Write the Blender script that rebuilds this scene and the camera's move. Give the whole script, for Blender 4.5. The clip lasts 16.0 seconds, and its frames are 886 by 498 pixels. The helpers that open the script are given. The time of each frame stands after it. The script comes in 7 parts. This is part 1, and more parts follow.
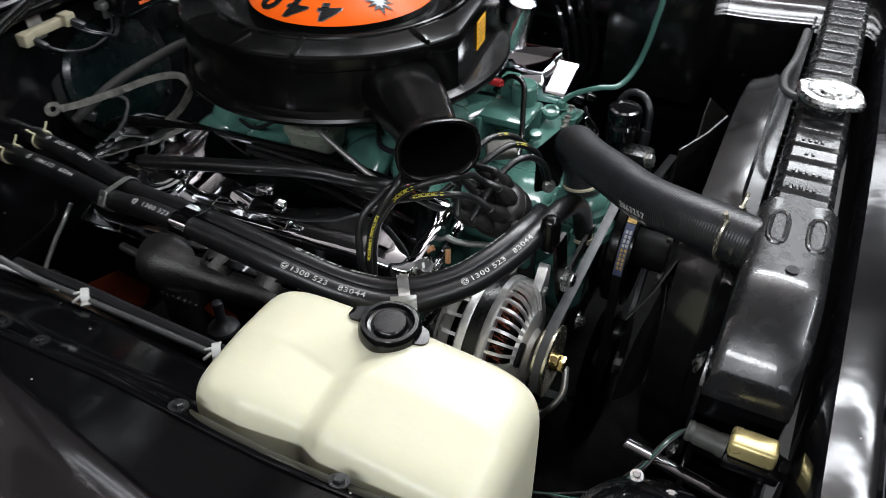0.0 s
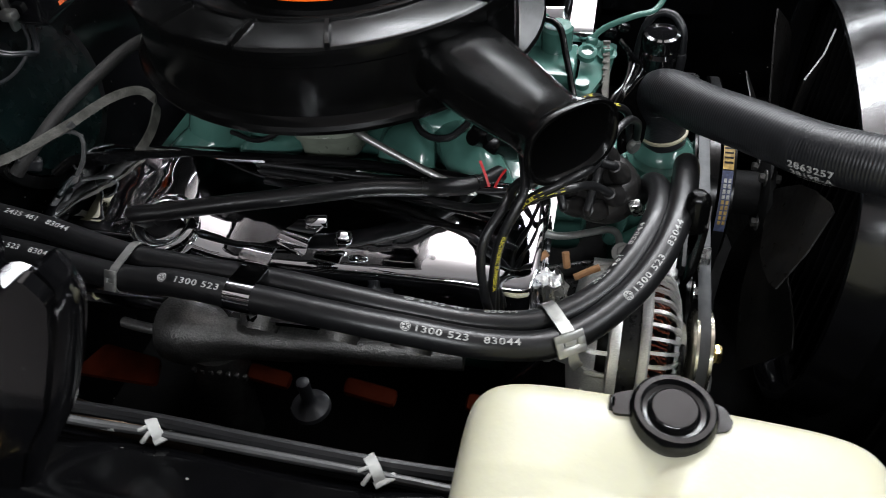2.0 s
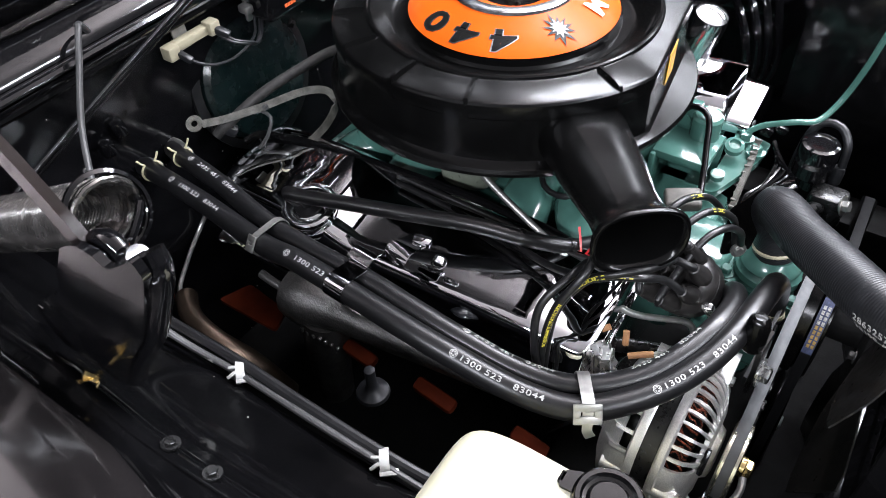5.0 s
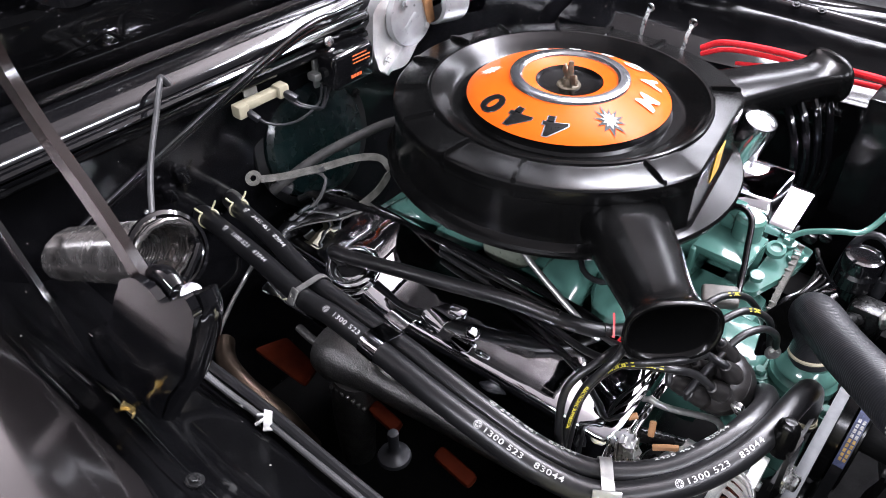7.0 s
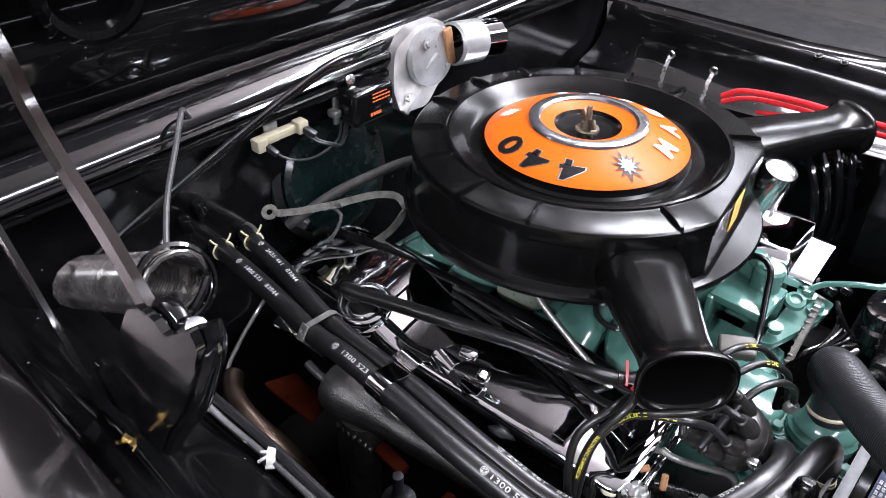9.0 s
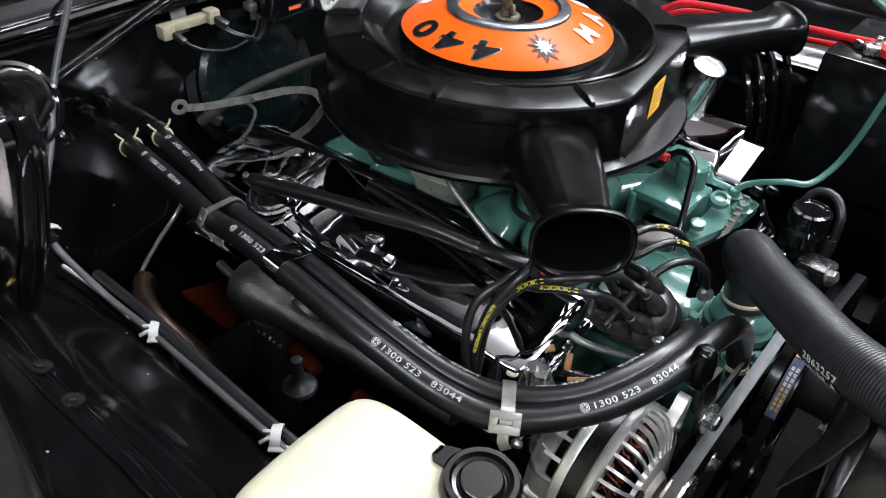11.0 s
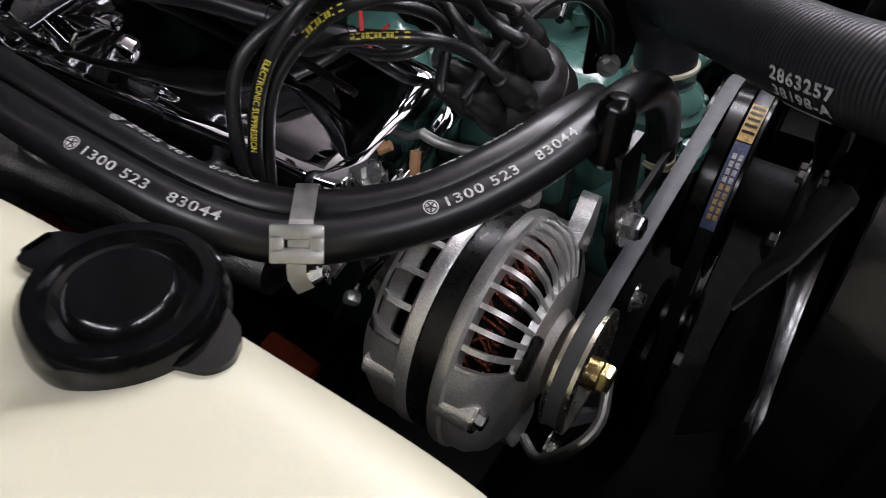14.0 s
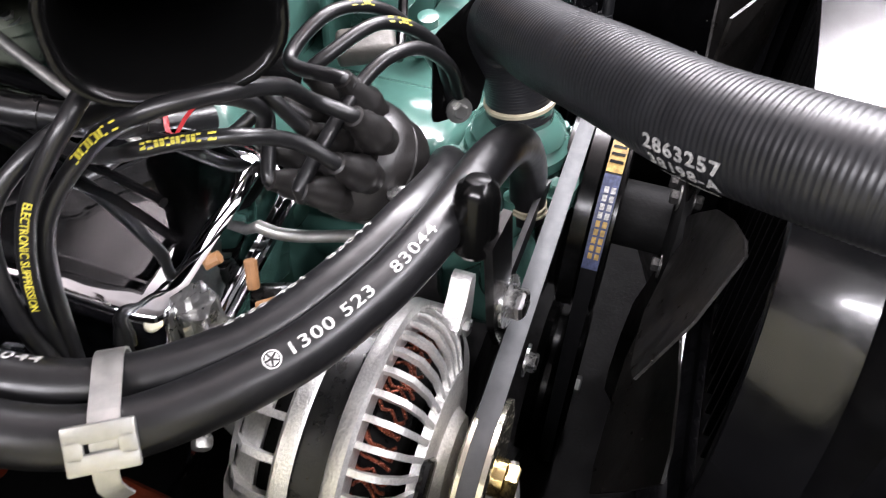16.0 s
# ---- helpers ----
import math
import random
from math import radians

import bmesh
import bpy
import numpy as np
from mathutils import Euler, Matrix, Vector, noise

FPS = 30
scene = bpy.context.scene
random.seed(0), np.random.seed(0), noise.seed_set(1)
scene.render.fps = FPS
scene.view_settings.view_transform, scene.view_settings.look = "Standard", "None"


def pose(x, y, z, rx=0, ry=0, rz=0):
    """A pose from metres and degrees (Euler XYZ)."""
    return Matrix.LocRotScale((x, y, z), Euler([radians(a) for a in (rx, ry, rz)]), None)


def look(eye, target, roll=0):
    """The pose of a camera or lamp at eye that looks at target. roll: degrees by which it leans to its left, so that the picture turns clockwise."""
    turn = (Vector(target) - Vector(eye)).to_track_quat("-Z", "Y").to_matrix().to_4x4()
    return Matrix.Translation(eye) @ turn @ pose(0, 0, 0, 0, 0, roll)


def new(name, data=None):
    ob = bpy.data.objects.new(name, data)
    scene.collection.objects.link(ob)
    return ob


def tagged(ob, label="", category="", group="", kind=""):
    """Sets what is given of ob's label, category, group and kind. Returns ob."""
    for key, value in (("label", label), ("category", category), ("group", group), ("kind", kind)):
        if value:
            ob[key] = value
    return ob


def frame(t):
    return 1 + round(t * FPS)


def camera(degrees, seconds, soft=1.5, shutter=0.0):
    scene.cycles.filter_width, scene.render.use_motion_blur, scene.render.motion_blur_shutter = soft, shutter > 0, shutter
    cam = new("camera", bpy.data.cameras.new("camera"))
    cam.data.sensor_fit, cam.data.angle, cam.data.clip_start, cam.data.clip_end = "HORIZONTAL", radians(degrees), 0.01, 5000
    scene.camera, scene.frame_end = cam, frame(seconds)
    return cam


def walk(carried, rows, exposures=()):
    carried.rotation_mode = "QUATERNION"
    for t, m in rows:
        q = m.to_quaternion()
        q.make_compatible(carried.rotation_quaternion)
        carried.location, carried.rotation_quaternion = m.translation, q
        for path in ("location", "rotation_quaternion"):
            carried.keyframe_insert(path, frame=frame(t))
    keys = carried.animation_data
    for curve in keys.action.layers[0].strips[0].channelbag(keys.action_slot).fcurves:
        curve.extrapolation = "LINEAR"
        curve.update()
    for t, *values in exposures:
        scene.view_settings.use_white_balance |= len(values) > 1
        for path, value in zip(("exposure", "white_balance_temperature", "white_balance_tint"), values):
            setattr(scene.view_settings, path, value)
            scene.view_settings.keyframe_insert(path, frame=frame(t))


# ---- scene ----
# the camera and its walk
cam = camera(61.71, 16.0, soft=0.7, shutter=0.3)
ROWS = [
    (0.0, look((0.6044, -0.8617, 1.3296), (0.3176, -0.3152, 0.8205), -0.87)),
    (0.5, look((0.5297, -0.8546, 1.3092), (0.3207, -0.2805, 0.7928), -1.13)),
    (1.0, look((0.4679, -0.7928, 1.3025), (0.2739, -0.2281, 0.7701), -3.68)),
    (1.5, look((0.4004, -0.7697, 1.2914), (0.2181, -0.2267, 0.7329), -4.18)),
    (2.0, look((0.3184, -0.7679, 1.2931), (0.1638, -0.2297, 0.7218), -4.75)),
    (2.5, look((0.2819, -0.7798, 1.3099), (0.1363, -0.2500, 0.7285), -6.27)),
    (3.0, look((0.2979, -0.7761, 1.3319), (0.1487, -0.2370, 0.7600), -3.77)),
    (3.5, look((0.3621, -0.7808, 1.3512), (0.1438, -0.2570, 0.7872), -3.89)),
    (4.0, look((0.4030, -0.7769, 1.3678), (0.1231, -0.2819, 0.8051), -3.83)),
    (4.2, look((0.4161, -0.7615, 1.3821), (0.1160, -0.2861, 0.8129), -4.53)),
    (6.3, look((0.4314, -0.7603, 1.3967), (0.0599, -0.2944, 0.8629), -0.70)),
    (6.5, look((0.4322, -0.7657, 1.4051), (0.0492, -0.2971, 0.8819), -0.64)),
    (7.0, look((0.4387, -0.7756, 1.3998), (0.0408, -0.3003, 0.8941), 0.27)),
    (7.5, look((0.4295, -0.7791, 1.4045), (0.0249, -0.3000, 0.9078), 0.99)),
    (8.0, look((0.4283, -0.7756, 1.4057), (0.0078, -0.3028, 0.9162), 0.61)),
    (8.2, look((0.4307, -0.7734, 1.4038), (0.0053, -0.3020, 0.9171), 0.37)),
    (10.3, look((0.4761, -0.7566, 1.3542), (0.0530, -0.2543, 0.8974), 2.99)),
    (10.5, look((0.4937, -0.7530, 1.3360), (0.0764, -0.2546, 0.8697), 3.02)),
    (11.0, look((0.5194, -0.7401, 1.2990), (0.1219, -0.2537, 0.8036), 2.81)),
    (11.5, look((0.5302, -0.7207, 1.2524), (0.1433, -0.2274, 0.7554), 2.80)),
    (12.0, look((0.5078, -0.6849, 1.2232), (0.1470, -0.1692, 0.7294), 2.41)),
    (12.5, look((0.4955, -0.6529, 1.1720), (0.1510, -0.1252, 0.6793), 2.45)),
    (13.0, look((0.4940, -0.6235, 1.1056), (0.1605, -0.0992, 0.6016), 2.99)),
    (13.5, look((0.5017, -0.6133, 1.0721), (0.1849, -0.1070, 0.5398), 2.92)),
    (14.0, look((0.5058, -0.5853, 1.0537), (0.2168, -0.0834, 0.5018), 2.71)),
    (14.5, look((0.4929, -0.5522, 1.0368), (0.2357, -0.0512, 0.4685), 2.50)),
    (15.0, look((0.4760, -0.5287, 1.0353), (0.2545, -0.0120, 0.4661), 2.90)),
    (15.5, look((0.4672, -0.5149, 1.0435), (0.2737, 0.0145, 0.4758), 3.14)),
    (16.0, look((0.4747, -0.4935, 1.0544), (0.3050, 0.0532, 0.4955), 2.54)),
]
walk(cam, ROWS, exposures=[(0.0, -0.2, 6350, 11), (1.5, -0.25, 6350, 11), (2.5, -0.02, 6350, 11), (3.5, 0.48, 6200, 11), (4.2, 0.55, 6200, 12), (6.3, 0.92, 6200, 20), (8.2, 0.86, 6200, 20), (10.3, 0.6, 6200, 14), (11.0, 0.25, 6200, 12), (12.0, 0.06, 6200, 14), (12.7, -0.08, 6250, 17), (13.5, -0.68, 6300, 18), (14.0, -0.54, 6400, 20), (14.5, 0.10, 6500, 21), (15.3, 0.78, 6500, 21), (16.0, 1.08, 6500, 20)])

# world, ceiling lamps and added fill lamps
world = bpy.data.worlds.new("world")
scene.world = world
world.use_nodes = True
world.node_tree.nodes["Background"].inputs[0].default_value = (0.6, 0.65, 0.7, 1)
world.node_tree.nodes["Background"].inputs[1].default_value = 0.02


def strip_lamp(x, y, z, length, width, power, turn, colour=(0.95, 0.98, 1.0)):
    light = bpy.data.lights.new("ceiling_or_fill_lamp", "AREA")
    light.shape, light.size, light.size_y, light.energy, light.color = "RECTANGLE", length, width, power, colour
    ob = new("ceiling_or_fill_lamp", light)
    ob.matrix_world = pose(x, y, z, 0, 0, turn)
    return ob


# fluorescent tubes under the garage ceiling, across the engine bay, across the nose and along both sides of the car
strip_lamp(0.65, 1.14, 2.75, 2.2, 0.13, 62, 0)
strip_lamp(0.65, 1.47, 2.75, 2.2, 0.13, 62, 0)
strip_lamp(2.30, -0.4, 2.60, 2.4, 0.14, 66, 90)
# unseen near-side fill, set low and tilted in to add sheen
side = strip_lamp(0.30, -2.6, 2.5, 2.6, 0.14, 68, 0)
side.matrix_world = pose(0.30, -2.6, 2.5, 35, 0, 0)
strip_lamp(0.80, 3.30, 2.85, 2.8, 0.45, 75, 0)
# added fill below the hanging pair, aimed up to brighten the mirrored ceiling
ceiling_fill = strip_lamp(0.45, 1.0, 2.35, 2.2, 0.3, 60, 0, (1.0, 0.95, 0.94))
ceiling_fill.matrix_world = pose(0.45, 1.0, 2.35, 180, 0, 0)
# unseen fill added behind the car, lights the ceiling for lid and fender sheen
back = strip_lamp(-3.3, 0.4, 2.1, 4.5, 0.4, 270, 90, (1.0, 0.93, 0.92))
back.matrix_world = pose(-3.3, 0.4, 2.1, 180, 0, 90)


# ---------------------------------------------------------------- materials
def nodes_of(name):
    m = bpy.data.materials.new(name)
    m.use_nodes = True
    t = m.node_tree
    return m, t, t.nodes["Principled BSDF"]


def surface(name, colour, rough=0.5, metal=0.0, vary=0.15, scale=30.0, bump=0.0, bump_scale=400.0,
            rough_vary=0.1, coat=0.0, fine=0.0, dust=0.0, sub=0.0, spec=0.5, depth=0.001):
    """A material with colour mottling at two scales, uneven gloss and fine relief."""
    m, t, b = nodes_of(name)
    add, link = t.nodes.new, t.links.new
    tc = add("ShaderNodeTexCoord")
    big, small = add("ShaderNodeTexNoise"), add("ShaderNodeTexNoise")
    for n, s, d in ((big, scale, 4), (small, bump_scale, 2)):
        n.inputs["Scale"].default_value, n.inputs["Detail"].default_value = s, d
        link(tc.outputs["Object"], n.inputs["Vector"])
    ramp = add("ShaderNodeMapRange")
    ramp.inputs["From Min"].default_value, ramp.inputs["From Max"].default_value = 0.3, 0.7
    ramp.inputs["To Min"].default_value, ramp.inputs["To Max"].default_value = 1 - vary, 1 + vary
    link(big.outputs["Fac"], ramp.inputs["Value"])
    grain = add("ShaderNodeMapRange")
    grain.inputs["From Min"].default_value, grain.inputs["From Max"].default_value = 0.3, 0.7
    grain.inputs["To Min"].default_value, grain.inputs["To Max"].default_value = 1 - fine, 1 + fine
    link(small.outputs["Fac"], grain.inputs["Value"])
    mul = add("ShaderNodeMath")
    mul.operation = "MULTIPLY"
    link(ramp.outputs[0], mul.inputs[0]), link(grain.outputs[0], mul.inputs[1])
    mix = add("ShaderNodeVectorMath")
    mix.operation = "SCALE"
    mix.inputs[0].default_value = colour
    link(mul.outputs[0], mix.inputs["Scale"])
    if dust:
        cell, cut, over = add("ShaderNodeTexVoronoi"), add("ShaderNodeMath"), add("ShaderNodeMix")
        cell.inputs["Scale"].default_value = 38
        link(tc.outputs["Object"], cell.inputs["Vector"])
        cut.operation = "LESS_THAN"
        cut.inputs[1].default_value = dust
        link(cell.outputs["Distance"], cut.inputs[0])
        over.data_type = "RGBA"
        over.inputs[7].default_value = (0.22, 0.21, 0.19, 1)
        link(cut.outputs[0], over.inputs[0]), link(mix.outputs[0], over.inputs[6])
        link(over.outputs[2], b.inputs["Base Color"])
    else:
        link(mix.outputs[0], b.inputs["Base Color"])
    rr = add("ShaderNodeMapRange")
    rr.inputs["From Min"].default_value, rr.inputs["From Max"].default_value = 0.3, 0.7
    rr.inputs["To Min"].default_value, rr.inputs["To Max"].default_value = max(0.02, rough - rough_vary), rough + rough_vary
    mid = add("ShaderNodeTexNoise")
    mid.inputs["Scale"].default_value, mid.inputs["Detail"].default_value = scale * 3.1, 6
    link(tc.outputs["Object"], mid.inputs["Vector"])
    link(mid.outputs["Fac"], rr.inputs["Value"])
    link(rr.outputs[0], b.inputs["Roughness"])
    b.inputs["Metallic"].default_value, b.inputs["Coat Weight"].default_value = metal, coat
    b.inputs["Coat Roughness"].default_value = 0.06
    b.inputs["Specular IOR Level"].default_value = spec
    if sub:
        b.inputs["Subsurface Weight"].default_value = sub
        b.inputs["Subsurface Radius"].default_value = (0.02, 0.018, 0.01)
        b.inputs["Subsurface Scale"].default_value = 0.6
    if bump:
        bp = add("ShaderNodeBump")
        bp.inputs["Strength"].default_value, bp.inputs["Distance"].default_value = bump, depth
        link(small.outputs["Fac"], bp.inputs["Height"])
        link(bp.outputs[0], b.inputs["Normal"])
    return m


BODY = surface("gloss_black_paint", (0.0035, 0.0035, 0.004), 0.09, 0, 0.3, 6, 0.03, 60, 0.03, 0.3, dust=0.03)
GREYHOSE = surface("grey_vinyl_tube", (0.045, 0.045, 0.045), 0.4, 0, 0.2, 60, 0.05, 900)
SHEET = surface("black_sheet_metal", (0.0035, 0.0035, 0.004), 0.16, 0, 0.4, 12, 0.08, 90, 0.06, spec=0.25, dust=0.045)
SATIN = surface("satin_black_enamel", (0.0022, 0.0022, 0.0022), 0.20, 0, 0.2, 9, 0.015, 500, 0.04, spec=0.24)
CRACKLE = surface("aged_black_enamel", (0.007, 0.007, 0.007), 0.30, 0, 0.4, 40, 0.1, 700, 0.1)
RUBBER = surface("black_rubber", (0.0065, 0.0065, 0.007), 0.33, 0, 0.2, 60, 0.05, 1800, 0.05, fine=0.1)
HOSE = surface("moulded_hose_rubber", (0.011, 0.0115, 0.013), 0.38, 0, 0.2, 60, 0.05, 1500, 0.04)
PLASTIC = surface("black_plastic", (0.0025, 0.0025, 0.0027), 0.15, 0, 0.2, 50, 0.03, 900, 0.04, spec=0.35)
CHROME = surface("chrome_plate", (0.80, 0.81, 0.83), 0.035, 1.0, 0.03, 9, 0.25, 15, 0.015)
CHROME_WAVY = surface("hand_dented_chrome_plate", (0.80, 0.81, 0.83), 0.03, 1.0, 0.03, 9, 0.6, 17, 0.01, depth=0.0020)
CHROME_FLAT = surface("smooth_chrome_plate", (0.80, 0.81, 0.83), 0.03, 1.0, 0.03, 9, 0.04, 9, 0.01)
GREY_PRINT = surface("grey_print", (0.24, 0.25, 0.26), 0.35, 0, 0.08, 80)
STEEL = surface("bright_steel", (0.55, 0.55, 0.54), 0.28, 1.0, 0.15, 60, 0.1, 900, 0.1)
ZINC = surface("dull_zinc_steel", (0.46, 0.46, 0.44), 0.38, 0.9, 0.2, 80, 0.1, 900, 0.1)
GOLDZINC = surface("yellow_zinc_steel", (0.70, 0.66, 0.54), 0.24, 0.95, 0.06, 90, 0.03, 900, 0.05)
BRASS = surface("brass_nut", (0.78, 0.60, 0.28), 0.22, 1.0, 0.15, 90, 0.05, 900, 0.06)
ALLOY = surface("cast_aluminium", (0.80, 0.79, 0.77), 0.38, 0.82, 0.12, 45, 0.45, 700, 0.08, fine=0.12)
COPPER = surface("enamelled_copper_wire", (0.17, 0.045, 0.025), 0.3, 0.8, 0.3, 200, 0.3, 1500)
IRON = surface("grey_cast_iron", (0.085, 0.083, 0.080), 0.40, 0.75, 0.35, 35, 0.6, 500, 0.1, fine=0.25)
TEAL = surface("turquoise_engine_enamel", (0.055, 0.134, 0.111), 0.15, 0, 0.12, 25, 0.12, 160, 0.06, 0.3)
ORANGE = surface("orange_printed_metal", (0.66, 0.088, 0.005), 0.34, 0, 0.05, 20, 0.0, 300, 0.03, 0.0, spec=0.12)
ENGINE_ORANGE = surface("orange_painted_frame", (0.09, 0.014, 0.005), 0.7, 0, 0.3, 30, 0.2, 300, spec=0.08)
SILVER = surface("silver_printed_metal", (0.48, 0.50, 0.52), 0.20, 0.95, 0.1, 30, 0.0, 300, 0.04)
CREAM = surface("translucent_cream_plastic", (0.53, 0.515, 0.385), 0.36, 0, 0.04, 10, 0.08, 220, 0.05, sub=0.35)
LETTER = surface("white_print", (0.36, 0.36, 0.35), 0.55, 0, 0.35, 300, 0.0, 600, 0.05, fine=0.3)
YELLOW_PRINT = surface("yellow_print", (0.46, 0.39, 0.04), 0.5, 0, 0.3, 300, 0.0, 900)
YELLOW = surface("yellow_label_paper", (0.85, 0.45, 0.02), 0.4, 0, 0.08, 60)
BLACK_PRINT = surface("black_print", (0.006, 0.006, 0.006), 0.35, 0, 0.2, 100, spec=0.15)
WHITE_PRINT = surface("white_decal", (0.72, 0.72, 0.70), 0.35, 0, 0.08, 80)
BLUE_PRINT = surface("blue_belt_print", (0.045, 0.055, 0.11), 0.6, 0, 0.3, 300, fine=0.3)
ORANGE_PRINT = surface("orange_print", (0.70, 0.12, 0.03), 0.5, 0, 0.2, 200)
GOLD_PRINT = surface("faded_gold_print", (0.36, 0.23, 0.06), 0.6, 0, 0.3, 300, fine=0.3)
BELT = surface("grey_belt_rubber", (0.075, 0.078, 0.082), 0.6, 0, 0.15, 60, 0.2, 1200)
RED_WIRE = surface("red_wire_insulation", (0.55, 0.015, 0.02), 0.35, 0, 0.15, 80)
CLOTH = surface("grey_fabric_tape", (0.016, 0.015, 0.014), 0.65, 0, 0.5, 90, 0.7, 600, fine=0.3)
BRAID = surface("tinned_copper_braid", (0.10, 0.097, 0.085), 0.5, 0.4, 0.4, 90, 0.8, 700, fine=0.3)
CERAMIC = surface("ivory_ceramic", (0.33, 0.30, 0.21), 0.5, 0, 0.15, 60, 0.15, 500)
NYLON = surface("white_nylon_clip", (0.40, 0.40, 0.38), 0.42, 0, 0.15, 80, 0.1, 500)
WHITEPAINT = surface("pale_grey_die_casting", (0.36, 0.365, 0.365), 0.36, 0.55, 0.12, 50, 0.3, 300)
TAN = surface("tan_phenolic", (0.26, 0.13, 0.055), 0.5, 0, 0.2, 70, 0.1, 500)
RUST = surface("tarnished_bolt", (0.12, 0.10, 0.07), 0.5, 0.6, 0.5, 90, 0.4, 600)
PALE_ZINC = surface("pale_yellow_zinc_wire", (0.66, 0.62, 0.40), 0.36, 0.25, 0.12, 90, 0.05, 900)
CHROME_SOFT = surface("hazy_chrome_plate", (0.74, 0.74, 0.75), 0.15, 1.0, 0.08, 30, 0.12, 60, 0.05)
FOIL = surface("crumpled_foil", (0.42, 0.42, 0.41), 0.32, 1.0, 0.1, 60, 1.0, 220, 0.1)
CORE = surface("radiator_core", (0.004, 0.004, 0.004), 0.6, 0, 0.3, 100, 0.3, 900, spec=0.15)
RADIATOR = surface("radiator_black_paint", (0.013, 0.013, 0.0135), 0.27, 0, 0.3, 25, 0.08, 130, 0.06, 0.35)
SHROUD = surface("black_shroud_moulding", (0.0045, 0.0045, 0.005), 0.20, 0, 0.3, 18, 0.10, 160, 0.06, 0.25)
FLOOR = surface("garage_concrete", (0.035, 0.034, 0.033), 0.6, 0, 0.2, 2.5, 0.3, 120, 0.1, fine=0.1)
WALL = surface("garage_wall_paint", (0.055, 0.053, 0.052), 0.7, 0, 0.08, 1.5, 0.1, 90)
CEILING = surface("garage_ceiling_board", (0.70, 0.68, 0.675), 0.75, 0, 0.08, 1.5, 0.1, 90)
BAR = surface("rippled_black_paint", (0.0035, 0.0035, 0.004), 0.10, 0, 0.3, 6, 0.25, 30, 0.03, 0.0, spec=0.25, dust=0.03)
FAN = surface("worn_fan_steel", (0.007, 0.0062, 0.0055), 0.36, 0.1, 0.4, 25, 0.15, 400, 0.1)
INNER = surface("inner_fender_black", (0.0025, 0.0025, 0.0028), 0.10, 0, 0.4, 12, 0.05, 60, 0.04, spec=0.20, dust=0.045)
HOODBLACK = surface("hood_underside_black", (0.0025, 0.0025, 0.0027), 0.06, 0, 0.5, 10, 0.10, 14, 0.02, spec=0.4, dust=0.03)
EXHAUST = surface("heat_browned_steel_pipe", (0.13, 0.095, 0.07), 0.38, 0.9, 0.35, 14, 0.1, 300, 0.1)
DULL = surface("dull_black_sheet", (0.0035, 0.0035, 0.0038), 0.42, 0, 0.4, 14, 0.15, 120, 0.1)
UNDERSEAL_SHADE = surface("underseal_and_shaded_black", (0.004, 0.004, 0.004), 0.65, 0, 0.4, 15, 0.4, 200, 0.1, spec=0.12)
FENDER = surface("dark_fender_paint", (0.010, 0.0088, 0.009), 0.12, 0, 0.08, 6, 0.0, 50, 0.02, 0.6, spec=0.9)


# ---------------------------------------------------------------- building tools
ORIGIN = {}


def thing(name, label, category, at, group="", kind=""):
    """An empty at the base of a thing; its parts are written in the coordinates of the place."""
    ob = new(name)
    ob.empty_display_size = 0.02
    ob.location = at
    ORIGIN[ob] = Vector(at)
    return tagged(ob, label, category, group, kind)


def finish(name, bm, mat, sharp=35):
    bmesh.ops.recalc_face_normals(bm, faces=bm.faces)
    me = bpy.data.meshes.new(name)
    limit = radians(sharp)
    for f in bm.faces:
        f.smooth = True
    for e in bm.edges:
        if len(e.link_faces) == 2 and e.calc_face_angle(0) > limit:
            e.smooth = False
    bm.to_mesh(me)
    bm.free()
    for m in mat if isinstance(mat, (list, tuple)) else [mat]:
        me.materials.append(m)
    return me


def part(name, bm, mat, parent, label="", sharp=35):
    o = ORIGIN[parent]
    bm.transform(Matrix.Translation(-o))
    ob = new(name, finish(name, bm, mat, sharp))
    ob.parent = parent
    ORIGIN[ob] = o
    if label:
        ob["label"] = label
    return ob


def parts(name, bm, mat, parent, label="", sharp=35, gap=0.0008):
    """Links each separate piece of a bmesh as a part of its own."""
    todo = set(bm.verts)
    groups = []
    while todo:
        stack, isle = [todo.pop()], []
        while stack:
            v = stack.pop()
            isle.append(v)
            for e in v.link_edges:
                o = e.other_vert(v)
                if o in todo:
                    todo.remove(o)
                    stack.append(o)
        lo = Vector(tuple(min(v.co[k] for v in isle) for k in range(3)))
        hi = Vector(tuple(max(v.co[k] for v in isle) for k in range(3)))
        groups.append([isle, lo, hi])
    merged = True
    while merged:
        merged = False
        for i in range(len(groups)):
            for j in range(i + 1, len(groups)):
                a, b = groups[i], groups[j]
                if all(a[1][k] - gap <= b[2][k] and b[1][k] - gap <= a[2][k] for k in range(3)):
                    a[0] += b[0]
                    a[1] = Vector(tuple(min(a[1][k], b[1][k]) for k in range(3)))
                    a[2] = Vector(tuple(max(a[2][k], b[2][k]) for k in range(3)))
                    groups.pop(j)
                    merged = True
                    break
            if merged:
                break
    groups.sort(key=lambda g: tuple(round(c, 5) for c in g[1]))
    out = []
    for isle, lo, hi in groups:
        one = bmesh.new()
        idx = {v: one.verts.new(v.co) for v in isle}
        for f in {f for v in isle for f in v.link_faces}:
            one.faces.new([idx[v] for v in f.verts])
        out.append(part(name, one, mat, parent, label, sharp))
    bm.free()
    return out


